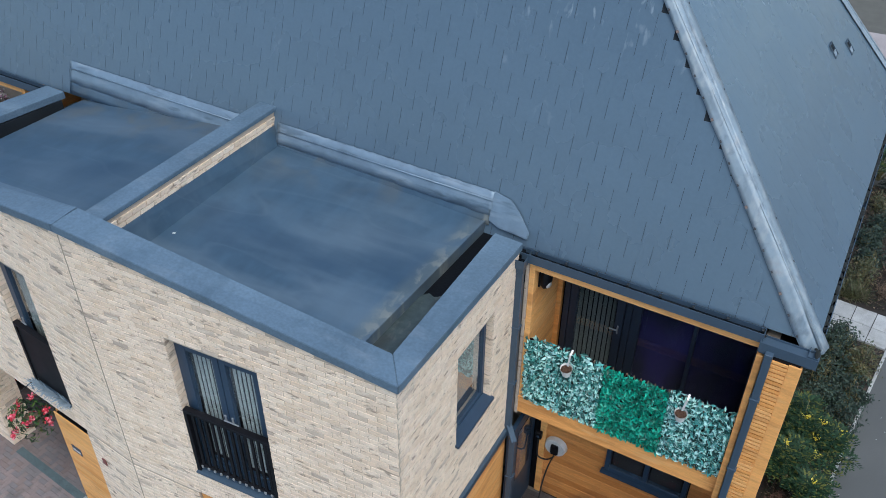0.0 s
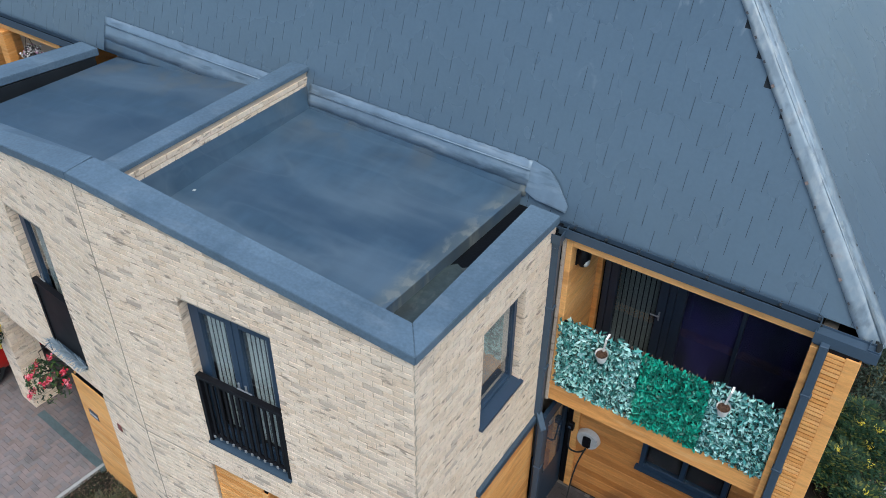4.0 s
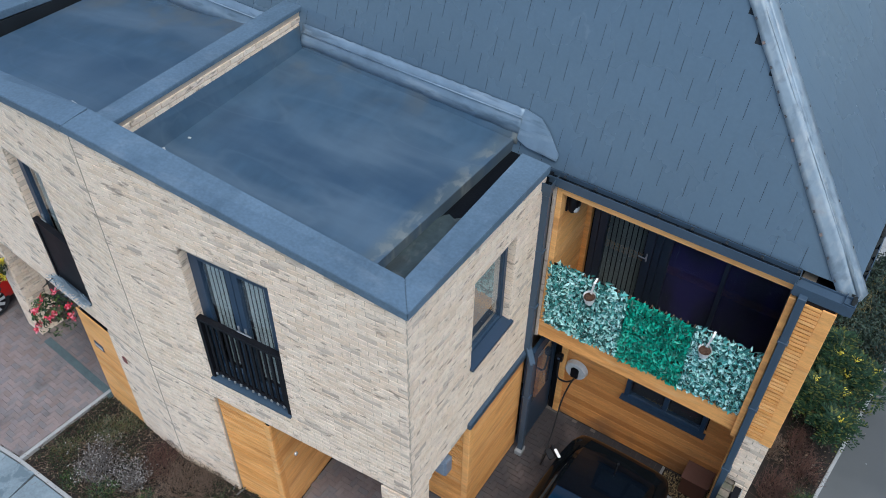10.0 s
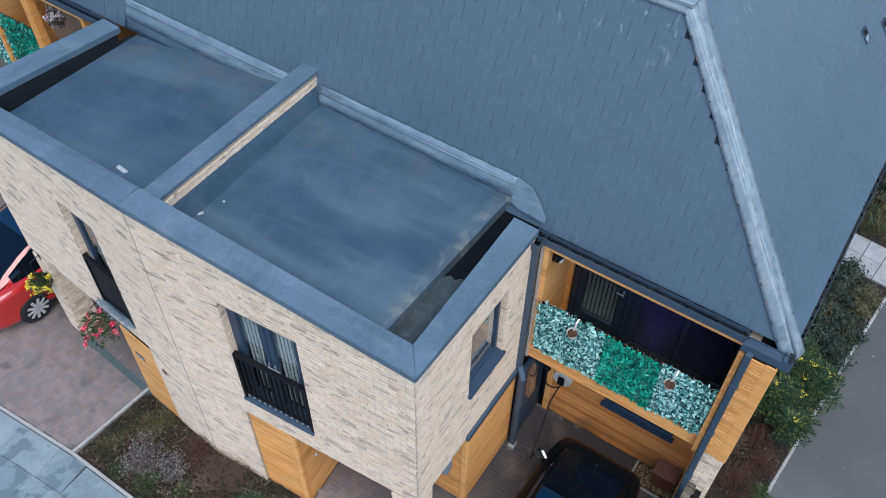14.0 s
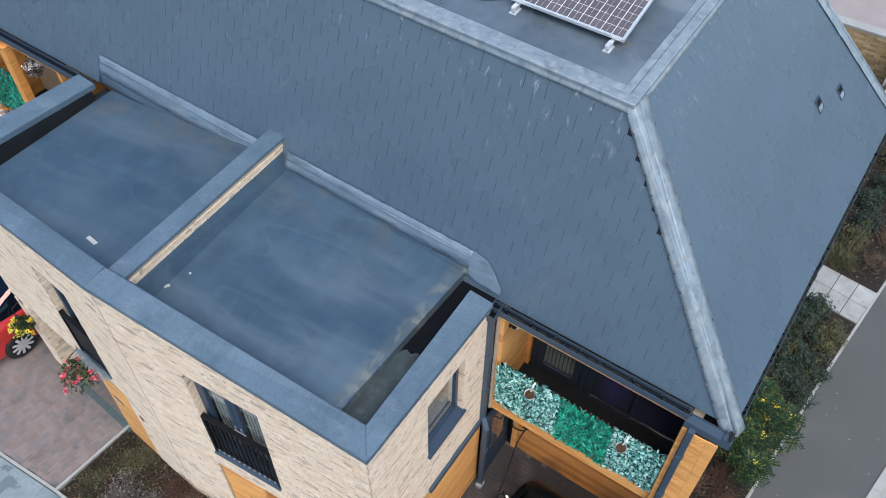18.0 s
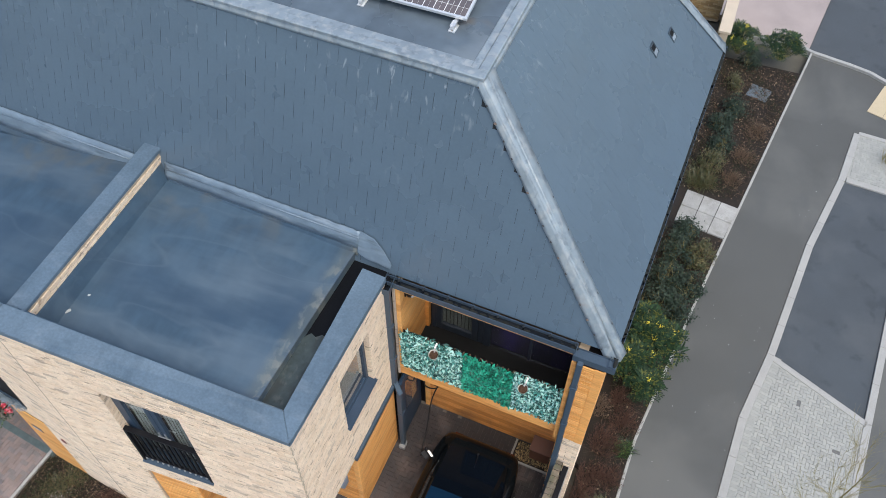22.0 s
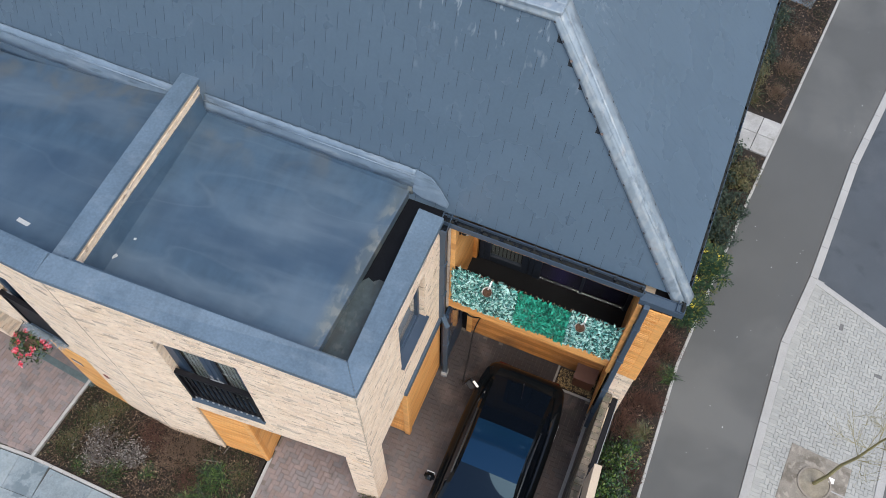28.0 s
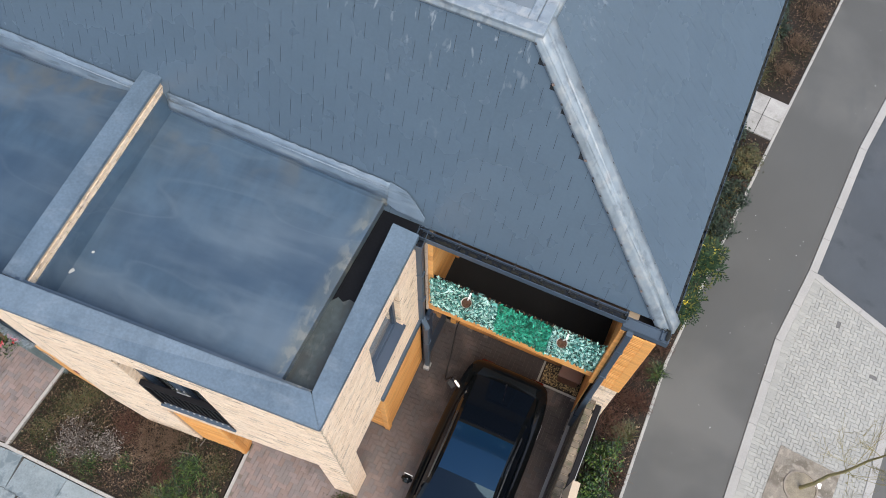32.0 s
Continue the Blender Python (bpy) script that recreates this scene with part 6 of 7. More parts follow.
black_paint = material("black car paint", (0.004, 0.005, 0.006), 0.1, spread=0.05, bump=0, spec=0.32)
black_roof = material("glass roof", (0.004, 0.018, 0.045), 0.03, spread=0.02, bump=0, spec=0.65)
red_paint = material("red car paint", (0.42, 0.015, 0.012), 0.15, spread=0.05, bump=0, spec=0.6, coat=0.8)
car_glass = material("tinted car glass", (0.003, 0.005, 0.009), 0.03, spread=0.02, bump=0, spec=0.34)
tyre_m = material("tyre rubber", (0.015, 0.015, 0.016), 0.85, spread=0.2)
tail_red = material("tail light red", (0.12, 0.005, 0.005), 0.15, bump=0)
car_glass.node_tree.nodes["Principled BSDF"].inputs["Specular Tint"].default_value = (0.45, 0.75, 1.0, 1)
black_roof.node_tree.nodes["Principled BSDF"].inputs["Specular Tint"].default_value = (0.4, 0.72, 1.0, 1)
car(pose(1.865, 2.83, 0.0, 0, 0, 180 + TURN) @ Matrix.Diagonal((0.91, 0.95, 0.95, 1)), black_paint, black_roof, "black fastback car with glass roof plugged into the charger")
car(pose(-9.75, -0.34, 0.0, 0, 0, -6), red_paint, black_roof, "red car with dark roof beside the next brick pier")

# ---- edgings and kerbs ----
def kerb_run(name, pts, width, z0, z1, unit, label, mat=None):
    ob = thing(name, label, "kerb", kind="structure")
    for (ax, ay), (bx, by) in zip(pts, pts[1:]):
        a, b = Vector((ax, ay, 0)), Vector((bx, by, 0))
        n = max(1, round((b - a).length / unit))
        step = (b - a).length / n
        bm = bmesh.new()
        box(bm, 0.0015, step - 0.0015, -width / 2, width / 2, z0, z1)
        soften(bm, 0.005)
        me = mesh_of("kerbstone", bm, mat or concrete)
        turn = math.degrees(math.atan2(by - ay, bx - ax))
        for i in range(n):
            c = a.lerp(b, i / n)
            piece("kerbstone", me, ob, pose(c.x, c.y, 0, 0, 0, turn))
    return ob


kerb_run("edging_footway", FOOT_L, 0.055, -0.4, -0.19, 0.9, "pale concrete edging between bed and footway")
kerb_run("kerb_footway", FOOT_R, 0.16, -0.4, -0.225, 0.9, "pale concrete kerb along the footway")
kerb_run("kerb_road", KERB_R[:6], 0.15, -0.42, -0.235, 0.9, "pale concrete kerb along the road")
kerb_run("kerb_bay", [(6.86, 7.05), (8.80, 6.15)], 0.13, -0.4, -0.235, 0.9, "pale kerb at the end of the parking bay")
kerb_run("kerb_bay_far", [(7.95, 12.62), (9.42, 12.5)], 0.15, -0.4, -0.235, 0.9, "pale kerb at the far end of the bay")
kerb_run("kerb_verge_far", [(8.14, 14.32), (9.7, 14.2)], 0.12, -0.4, -0.235, 0.9, "pale kerb round the far verge")
kerb_run("edging_bed", [(-6.2, -1.36), (-5.95, 0.27)], 0.06, -0.4, 0.012, 0.9, "concrete edging beside the planting bed")
kerb_run("edging_path", [(-14, -1.38), (-6.2, -1.385), (-2.15, -1.67)], 0.06, -0.4, 0.012, 0.9, "concrete edging along the flag path")
kerb_run("edging_drive", [(-2.15, -1.67), (-2.12, 0.02)], 0.06, -0.4, 0.012, 0.9, "concrete edging between bed and drive")
kerb_run("edging_wall", [(4.48, 17.05), (5.32, 17.13), (6.47, 17.1), (6.74, 16.98), (7.44, 16.85), (7.81, 16.78), (8.28, 16.66), (8.72, 16.42), (9.3, 15.94), (10.1, 15.0)], 0.1, -0.4, -0.17, 0.9, "white edging at the far end of the footway")

# ---- far end beyond the house ----
sheet("yard_paving", [(4.45, 17.05), (5.32, 17.15), (6.47, 17.13), (6.63, 17.03), (7.03, 19.5), (8.1, 26), (4.6, 26)], -0.4, -0.22, material("pink-grey paving", (0.32, 0.27, 0.26), 0.85, spread=0.2, blotch=1.5), "pink-grey block paving beyond the bed", "pavement")
sheet("yard_paving_left", [(-6, 17.75), (4.44, 17.75), (4.58, 26), (-6, 26)], -0.4, -0.22, material("grey-pink paving", (0.30, 0.26, 0.25), 0.85, spread=0.2, blotch=1.5), "pinkish paving behind the garden wall", "pavement")
sheet("side_road", [(6.64, 17.03), (6.74, 17.0), (7.44, 16.87), (8.28, 16.69), (8.72, 16.45), (9.3, 15.97), (10.1, 15.02), (10.2, 14.62), (40, 12.1), (40, 30), (8.75, 30), (7.04, 19.5)], -0.42, -0.30, asphalt_bay, "dark asphalt side road beyond the footway", "road")
tan = material("tactile paving", (0.50, 0.42, 0.29), 0.85, spread=0.12)
tp_ = thing("tactile_slabs", "buff tactile paving slabs at the crossing", "tactile paving", kind="structure", m=pose(8.28, 15.2, -0.25, 0, 0, -19))
bm = bmesh.new()
box(bm, 0.004, 0.396, 0.004, 0.396, 0, 0.02)
for i in range(5):
    for j in range(5):
        box(bm, 0.05 + i * 0.07, 0.075 + i * 0.07, 0.05 + j * 0.07, 0.075 + j * 0.07, 0.02, 0.026)
me = mesh_of("slab", bm, tan)
for i in range(4):
    for j in range(3):
        piece("slab", me, tp_, Matrix.Translation((i * 0.4, j * 0.4, 0)))
yb = material("yellow brick", (0.50, 0.36, 0.16), 0.85, spread=0.2, grain=60, blotch=8, pick="object", picks=[(0, (0.34, 0.24, 0.12)), (0.4, (0.42, 0.32, 0.19)), (0.75, (0.27, 0.19, 0.10))])
ybj = material("yellow brick joined", (0.50, 0.36, 0.16), 0.85, spread=0.2, grain=60, blotch=8, pick="island", picks=[(0, (0.34, 0.24, 0.12)), (0.4, (0.42, 0.32, 0.19)), (0.75, (0.27, 0.19, 0.10))])
YB = brick_mesh("brick", 0.215, 0.065, 0.02, yb)
gw = thing("garden_wall", "yellow brick garden wall with a pale coping", "wall", kind="structure")
boxed("core", (-3.0, 4.1, 17.50, 17.70, -0.3, 1.35), mortar, gw, "", 0)
lay("brick", gw, YB, ybj, [Matrix.Translation((-1.1 + x, 17.50, z)) @ Matrix.Diagonal((l / 0.215, 1, 1, 1)) for x, z, l in courses(5.2, -0.2, 1.35, 0.215, 0.065, 0.01)], 200, Vector((3.5, 17.5, 1)))
boxed("coping", (-3.0, 4.08, 17.46, 17.74, 1.35, 1.41), concrete, gw)
gw2 = thing("garden_wall_side", "pale-capped brick garden wall beside the yard", "wall", kind="structure", m=pose(4.24, 14.95, 0, 0, 0, -1))
boxed("core", (-0.1, 0.1, 0, 2.75, -0.3, 1.35), mortar, gw2, "", 0)
lay("brick", gw2, YB, ybj, [pose(-0.1, 2.55, 0, 0, 0, -90) @ Matrix.Translation((x, 0, z)) @ Matrix.Diagonal((l / 0.215, 1, 1, 1)) for x, z, l in courses(2.5, -0.2, 1.35, 0.215, 0.065, 0.01)], 100, Vector((0, 0, 1)))
boxed("coping", (-0.15, 0.15, -0.02, 2.8, 1.35, 1.42), material("buff coping", (0.5, 0.42, 0.33), 0.85), gw2)

# ---- crossing slabs and covers ----
cross = thing("slab_crossing", "pale concrete slabs crossing the side bed", "paving slabs", kind="structure")
quad = [Vector((4.24, 9.94, 0)), Vector((5.40, 9.76, 0)), Vector((5.60, 10.77, 0)), Vector((4.37, 10.96, 0))]
pale_slab = material("pale slab", (0.38, 0.38, 0.365), 0.85, spread=0.25, grain=60, blotch=4, pick="object", picks=[(0, (0.32, 0.32, 0.31)), (0.4, (0.285, 0.285, 0.275)), (0.75, (0.345, 0.345, 0.335))], stains=(("patch", (0.17, 0.165, 0.14), (3, 3, 1), 0.54, 0.68, 0.6, None),))
def on_quad(u, v):
    return quad[0].lerp(quad[1], u).lerp(quad[3].lerp(quad[2], u), v)


for i in range(3):
    for j in range(2):
        u0, u1, v0, v1 = i / 3 + 0.006, (i + 1) / 3 - 0.006, j / 2 + 0.006, (j + 1) / 2 - 0.006
        ring = [on_quad(u0, v0), on_quad(u1, v0), on_quad(u1, v1), on_quad(u0, v1)]
        bm = bmesh.new()
        prism(bm, [(v.x, v.y) for v in ring], -0.4, -0.16)
        part("slab", bm, pale_slab, cross)
tagged(boxed("inspection_cover", (-0.27, 0.27, -0.24, 0.24, -0.26, -0.172), material("grey cover", (0.10, 0.125, 0.15), 0.7, spread=0.3, blotch=6), None, "", 0.01, pose(5.56, 14.88, 0, 0, 0, -14)), "square grey inspection cover in the mulch", "inspection cover")

# ---- flag path ----
rnd = random.Random(12)
flags = bpy.data.objects["flag_path"]
bm = bmesh.new()
box(bm, 0.004, 0.996, 0.004, 0.596, 0, 0.03)
FLAG = mesh_of("flagstone", bm, flag_m)
for r in range(6):
    y = -1.43 - 0.6 * (r + 1)
    x = -11.0 + rnd.uniform(0, 0.5)
    while x < -2.3:
        w = min(rnd.choice((0.6, 0.9, 0.9, 0.6, 0.45)), -2.2 - x)
        skew = -0.069 * max(0, x + 6.2)
        piece("flagstone", FLAG, flags, pose(x, y + skew, -0.016, 0, 0, -4 if x > -6.2 else 0) @ Matrix.Diagonal((w, 1, 1, 1)))
        x += w

# ---- block paving ----
def paver_mesh(name, mat):
    bm = bmesh.new()
    a, b, c = 0.0016, 0.0042, 0.008
    lo = [bm.verts.new(p) for p in ((a, a, -0.03), (0.2 - a, a, -0.03), (0.2 - a, 0.1 - a, -0.03), (a, 0.1 - a, -0.03))]
    mid = [bm.verts.new((v.co.x, v.co.y, -0.004)) for v in lo]
    hi = [bm.verts.new(p) for p in ((b, b, 0), (0.2 - b, b, 0), (0.2 - b, 0.1 - b, 0), (b, 0.1 - b, 0))]
    for p, q in ((lo, mid), (mid, hi)):
        for i in range(4):
            bm.faces.new((p[i], p[(i + 1) % 4], q[(i + 1) % 4], q[i]))
    bm.faces.new(hi)
    bmesh.ops.recalc_face_normals(bm, faces=bm.faces)
    return mesh_of(name, bm, mat)


def pave(host, me, joined, ring, z, turn, near, limit=300, size=0.8):
    rnd = random.Random(len(ring))
    base = pose(ring[0][0], ring[0][1], z, 0, 0, turn)
    spots = []
    inv = base.inverted()
    loc = [inv @ Vector((x, y, z)) for x, y in ring]
    x0, x1 = min(v.x for v in loc), max(v.x for v in loc)
    y0, y1 = min(v.y for v in loc), max(v.y for v in loc)
    for x, y, t in herringbone(x0, x1, y0, y1, 0.1 * size):
        m = base @ pose(x, y, rnd.uniform(-0.0015, 0.0015), 0, 0, t) @ Matrix.Diagonal((size, size, 1, 1))
        c = m @ Vector((0.1, 0.05, 0))
        if inside(ring, c.x, c.y):
            spots.append(m)
    lay("paver", host, me, joined, spots, limit, near, "block pavers in herringbone")


PAVER, SETT = paver_mesh("paver", paver_m), paver_mesh("paver", sett_m)
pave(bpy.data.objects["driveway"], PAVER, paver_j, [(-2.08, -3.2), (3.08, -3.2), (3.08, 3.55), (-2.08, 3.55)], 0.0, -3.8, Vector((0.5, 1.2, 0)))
pave(bpy.data.objects["driveway_left"], PAVER, paver_j, [(-11.0, -1.34), (-6.23, -1.34), (-5.98, 0.27), (-5.9, 2.0), (-11.0, 2.0)], 0.0, -8.4, Vector((-6.6, -0.5, 0)))
pave(bpy.data.objects["verge_paving"], SETT, sett_j, [(5.70, -2.5), (6.15, 1.93), (6.45, 5.46), (6.81, 7.11), (8.80, 6.19), (8.46, 2.68), (7.95, -2.5)], -0.25, -6.0, Vector((7.2, 4.5, -0.25)), size=0.7)
pave(bpy.data.objects["verge_paving_far"], SETT, sett_j, [(7.80, 12.62), (9.43, 12.5), (9.72, 14.2), (8.10, 14.33)], -0.25, -6.0, Vector((8.3, 13.4, -0.25)), size=0.7)

spots = []
for (ax, ay), (bx, by) in (((-11.0, -1.335), (-6.24, -1.335)), ((-6.24, -1.335), (-5.99, 0.27))):
    a, b = Vector((ax, ay, 0.005)), Vector((bx, by, 0.005))
    d = (b - a).normalized()
    n = int((b - a).length / 0.165)
    spots += [pose(*a.lerp(b, i / n), 0, 0, math.degrees(math.atan2(d.y, d.x))) @ Matrix.Diagonal((0.82, 0.9, 1, 1)) for i in range(n)]
lay("paver", bpy.data.objects["driveway_left"], PAVER, paver_j, spots, 60, Vector((-6.4, -0.8, 0)), "border course of brindle pavers")
spots = []
for (ax, ay), (bx, by) in zip([(5.97, -1.0), *FOOT_R[1:4]], FOOT_R[1:4]):
    a, b = Vector((ax + 0.09, ay, -0.247)), Vector((bx + 0.09, by, -0.247))
    d = (b - a).normalized()
    n = int((b - a).length / 0.07)
    spots += [pose(*a.lerp(b, i / n), 0, 0, math.degrees(math.atan2(-d.x, d.y))) @ Matrix.Diagonal((0.7, 0.7, 1, 1)) for i in range(n)]
lay("paver", bpy.data.objects["verge_paving"], SETT, sett_j, spots, 120, Vector((6.4, 4, -0.25)), "header course of grey pavers along the kerb")

# ---- plants ----
bark = material("young bark", (0.24, 0.21, 0.10), 0.85, spread=0.3, grain=60)
twig_m = material("dry twig", (0.135, 0.09, 0.062), 0.85, spread=0.35)
twig_red = material("red-brown twig", (0.085, 0.040, 0.028), 0.85, spread=0.35)
twig_grey = material("grey twig", (0.13, 0.115, 0.105), 0.85, spread=0.3)
mahonia_m = leaf_material("dark glossy leaf", [(0.010, 0.030, 0.014), (0.018, 0.044, 0.021), (0.028, 0.060, 0.026), (0.008, 0.022, 0.011), (0.085, 0.095, 0.022), (0.014, 0.036, 0.018)], 0.6)
for m in (mahonia_m, ):
    m.node_tree.nodes["Principled BSDF"].inputs["Specular IOR Level"].default_value = 0.2
green_m = leaf_material("fresh green leaf", [(0.012, 0.045, 0.009), (0.022, 0.07, 0.012), (0.005, 0.02, 0.005), (0.075, 0.125, 0.022), (0.004, 0.014, 0.004)])
dark_m = leaf_material("blue-green leaf", [(0.010, 0.026, 0.016), (0.018, 0.040, 0.024), (0.030, 0.052, 0.034), (0.007, 0.018, 0.011)], 0.6)
olive_m = leaf_material("olive leaf", [(0.05, 0.058, 0.02), (0.075, 0.075, 0.027), (0.038, 0.048, 0.018), (0.09, 0.07, 0.03)])
grey_leaf = leaf_material("silver-brown leaf", [(0.22, 0.20, 0.19), (0.09, 0.08, 0.075), (0.36, 0.34, 0.325), (0.022, 0.018, 0.016), (0.30, 0.275, 0.26)], 0.8)
yellow_m = leaf_material("yellow flower", [(0.75, 0.62, 0.05), (0.65, 0.5, 0.03), (0.8, 0.7, 0.15)], 0.6)
red_fl = leaf_material("red flower", [(0.65, 0.03, 0.07), (0.75, 0.10, 0.18), (0.5, 0.02, 0.04), (0.8, 0.25, 0.3)], 0.6)
white_fl = leaf_material("mixed white flower", [(0.75, 0.72, 0.7), (0.45, 0.25, 0.35), (0.7, 0.68, 0.65)], 0.6)


def twigs(bm, rnd, n, r, h, thick=0.006, spread=1.0):
    for _ in range(n):
        a, t = rnd.uniform(0, 6.283), rnd.random() ** 0.7 * spread
        b = rnd.uniform(0, 6.283)
        p = Vector((0.6 * r * t * math.cos(a + 0.5) + 0.1 * r * math.cos(b), 0.6 * r * t * math.sin(a + 0.5) + 0.1 * r * math.sin(b), 0))
        q = Vector((r * t * math.cos(a), r * t * math.sin(a), h * rnd.uniform(0.4, 1.0) * (1.2 - 0.6 * t)))
        k = p.lerp(q, 0.55) + Vector((rnd.uniform(-1, 1), rnd.uniform(-1, 1), rnd.uniform(-0.3, 1))) * 0.25 * r
        rod(bm, p, k, thick, thick * 0.7, 4)
        rod(bm, k, q, thick * 0.7, thick * 0.3, 4)
        for _ in range(2):
            e = k + (q - k) * rnd.uniform(0.1, 0.7)
            rod(bm, e, e + Vector((rnd.uniform(-1, 1), rnd.uniform(-1, 1), rnd.uniform(0.1, 1))) * 0.22 * r, thick * 0.5, thick * 0.25, 3)


def shrub(x, y, z, r, h, style, seed, label):
    """A shrub: clumped crown of leaves with gaps over stems, or bare twigs, or whorls of long leaves with flower spikes."""
    rnd = random.Random(seed)
    ob = thing("shrub", label, "shrub", m=pose(x, y, z, 0, 0, rnd.uniform(0, 360)))
    bm = bmesh.new()
    if style in ("dry", "red", "grey"):
        twigs(bm, rnd, int(230 * r / 0.5), r, h, 0.0036)
        part("brushwood", bm, {"dry": twig_m, "red": twig_red, "grey": twig_grey}[style], ob)
        if style == "grey":
            bm = bmesh.new()
            clumps = [Vector((r * 0.9 * rnd.uniform(-1, 1), r * 0.9 * rnd.uniform(-1, 1), h * rnd.uniform(0.4, 1))) for _ in range(40)]
            leaf_cloud(bm, rnd, 620, lambda: ((rnd.choice(clumps) + Vector((rnd.gauss(0, 0.05), rnd.gauss(0, 0.05), rnd.gauss(0, 0.04)))), Vector((rnd.uniform(-0.5, 0.5), rnd.uniform(-0.5, 0.5), 1)).normalized()), 0.04, 70, 0.3, 0.3)
            tagged(part("leaves", bm, grey_leaf, ob), kind="stuff")
        return ob
    if style == "mahonia":
        blossom = bmesh.new()
        leaves = bmesh.new()
        for i in range(int(15 * r / 0.4)):
            a, t = rnd.uniform(0, 6.283), rnd.random() ** 0.6
            tip = Vector((r * t * math.cos(a), r * t * math.sin(a), h * (1.05 - 0.45 * t) * rnd.uniform(0.75, 1.05)))
            rod(bm, tip * 0.1, tip, 0.012, 0.008, 5)
            for k in range(10):
                b = k * 2.4 + rnd.uniform(-0.3, 0.3)
                out = Vector((math.cos(b), math.sin(b), rnd.uniform(-0.15, 0.45))).normalized()
                side = out.cross(Vector((0, 0, 1))).normalized()
                ln = rnd.uniform(0.2, 0.34)
                for s in range(6):
                    f = (s + 1) / 6.5
                    c = tip + out * ln * f + Vector((0, 0, -0.30 * ln * f * f))
                    for sg in (1, -1):
                        e = c + side * sg * 0.075 * (1.1 - 0.5 * f) + out * 0.045 + Vector((0, 0, 0.012))
                        w = out * 0.021
                        v = [leaves.verts.new(p) for p in (c, (c + e) / 2 + w, e, (c + e) / 2 - w)]
                        leaves.faces.new(v)
            if rnd.random() < 0.2:
                for k in range(6):
                    d = Vector((rnd.uniform(-0.6, 0.6), rnd.uniform(-0.6, 0.6), 1)).normalized()
                    leaf_cloud(blossom, rnd, 10, lambda: (tip + d * rnd.uniform(0.02, 0.15) + Vector((rnd.gauss(0, 0.01), rnd.gauss(0, 0.01), 0)), Vector((rnd.uniform(-1, 1), rnd.uniform(-1, 1), 0.5)).normalized()), 0.022, 60)
        part("woody_base", bm, bark, ob)
        tagged(part("leaves", leaves, mahonia_m, ob), kind="stuff")
        tagged(part("blossom", blossom, yellow_m, ob, "yellow flower spikes"), kind="stuff")
        return ob
    if style in ("grass", "olivegrass"):
        for _ in range(int(700 * r / 0.4)):
            a, t = rnd.uniform(0, 6.283), rnd.random()
            b = Vector((1.05 * r * t ** 0.6 * math.cos(a), 1.05 * r * t ** 0.6 * math.sin(a), 0)) * (0.75 + 0.5 * noise.noise(Vector((a, seed, 0))))
            d = Vector((rnd.gauss(0, 0.7), rnd.gauss(0, 0.7), rnd.uniform(0.3, 1.0))).normalized()
            ln = 0.75 * h * rnd.uniform(0.3, 1.1)
            w = d.cross(Vector((0, 0, 1))).normalized() * 0.0055
            k, e = b + d * ln * 0.6, b + d * ln + Vector((d.x, d.y, -0.5)) * ln * 0.25
            v = [bm.verts.new(p) for p in (b - w, b + w, k + w, k - w, e)]
            bm.faces.new(v[:4])
            bm.faces.new((v[3], v[2], v[4]))
        tagged(part("tuft", bm, green_m if style == "grass" else olive_m, ob), kind="stuff")
        return ob
    twigs(bm, rnd, 24, r * 0.8, h * 0.9, 0.009)
    part("woody_base", bm, bark, ob)
    bm = bmesh.new()
    clumps = []
    for _ in range(int(30 + 60 * r)):
        d = Vector((rnd.gauss(0, 1), rnd.gauss(0, 1), abs(rnd.gauss(0, 1)))).normalized()
        clumps.append((Vector((d.x * r, d.y * r, d.z * h)) * rnd.uniform(0.55, 1.05), d))

    def spot():
        c, d = rnd.choice(clumps)
        return c + Vector((rnd.gauss(0, 0.06), rnd.gauss(0, 0.06), rnd.gauss(0, 0.05))), (d + Vector((0, 0, 0.6))).normalized()

    leaf_cloud(bm, rnd, int(1500 * r / 0.45), spot, 0.06 if style != "olive" else 0.05, 55)
    tagged(part("leaves", bm, green_m if style == "green" else olive_m if style == "olive" else dark_m, ob), kind="stuff")
    return ob


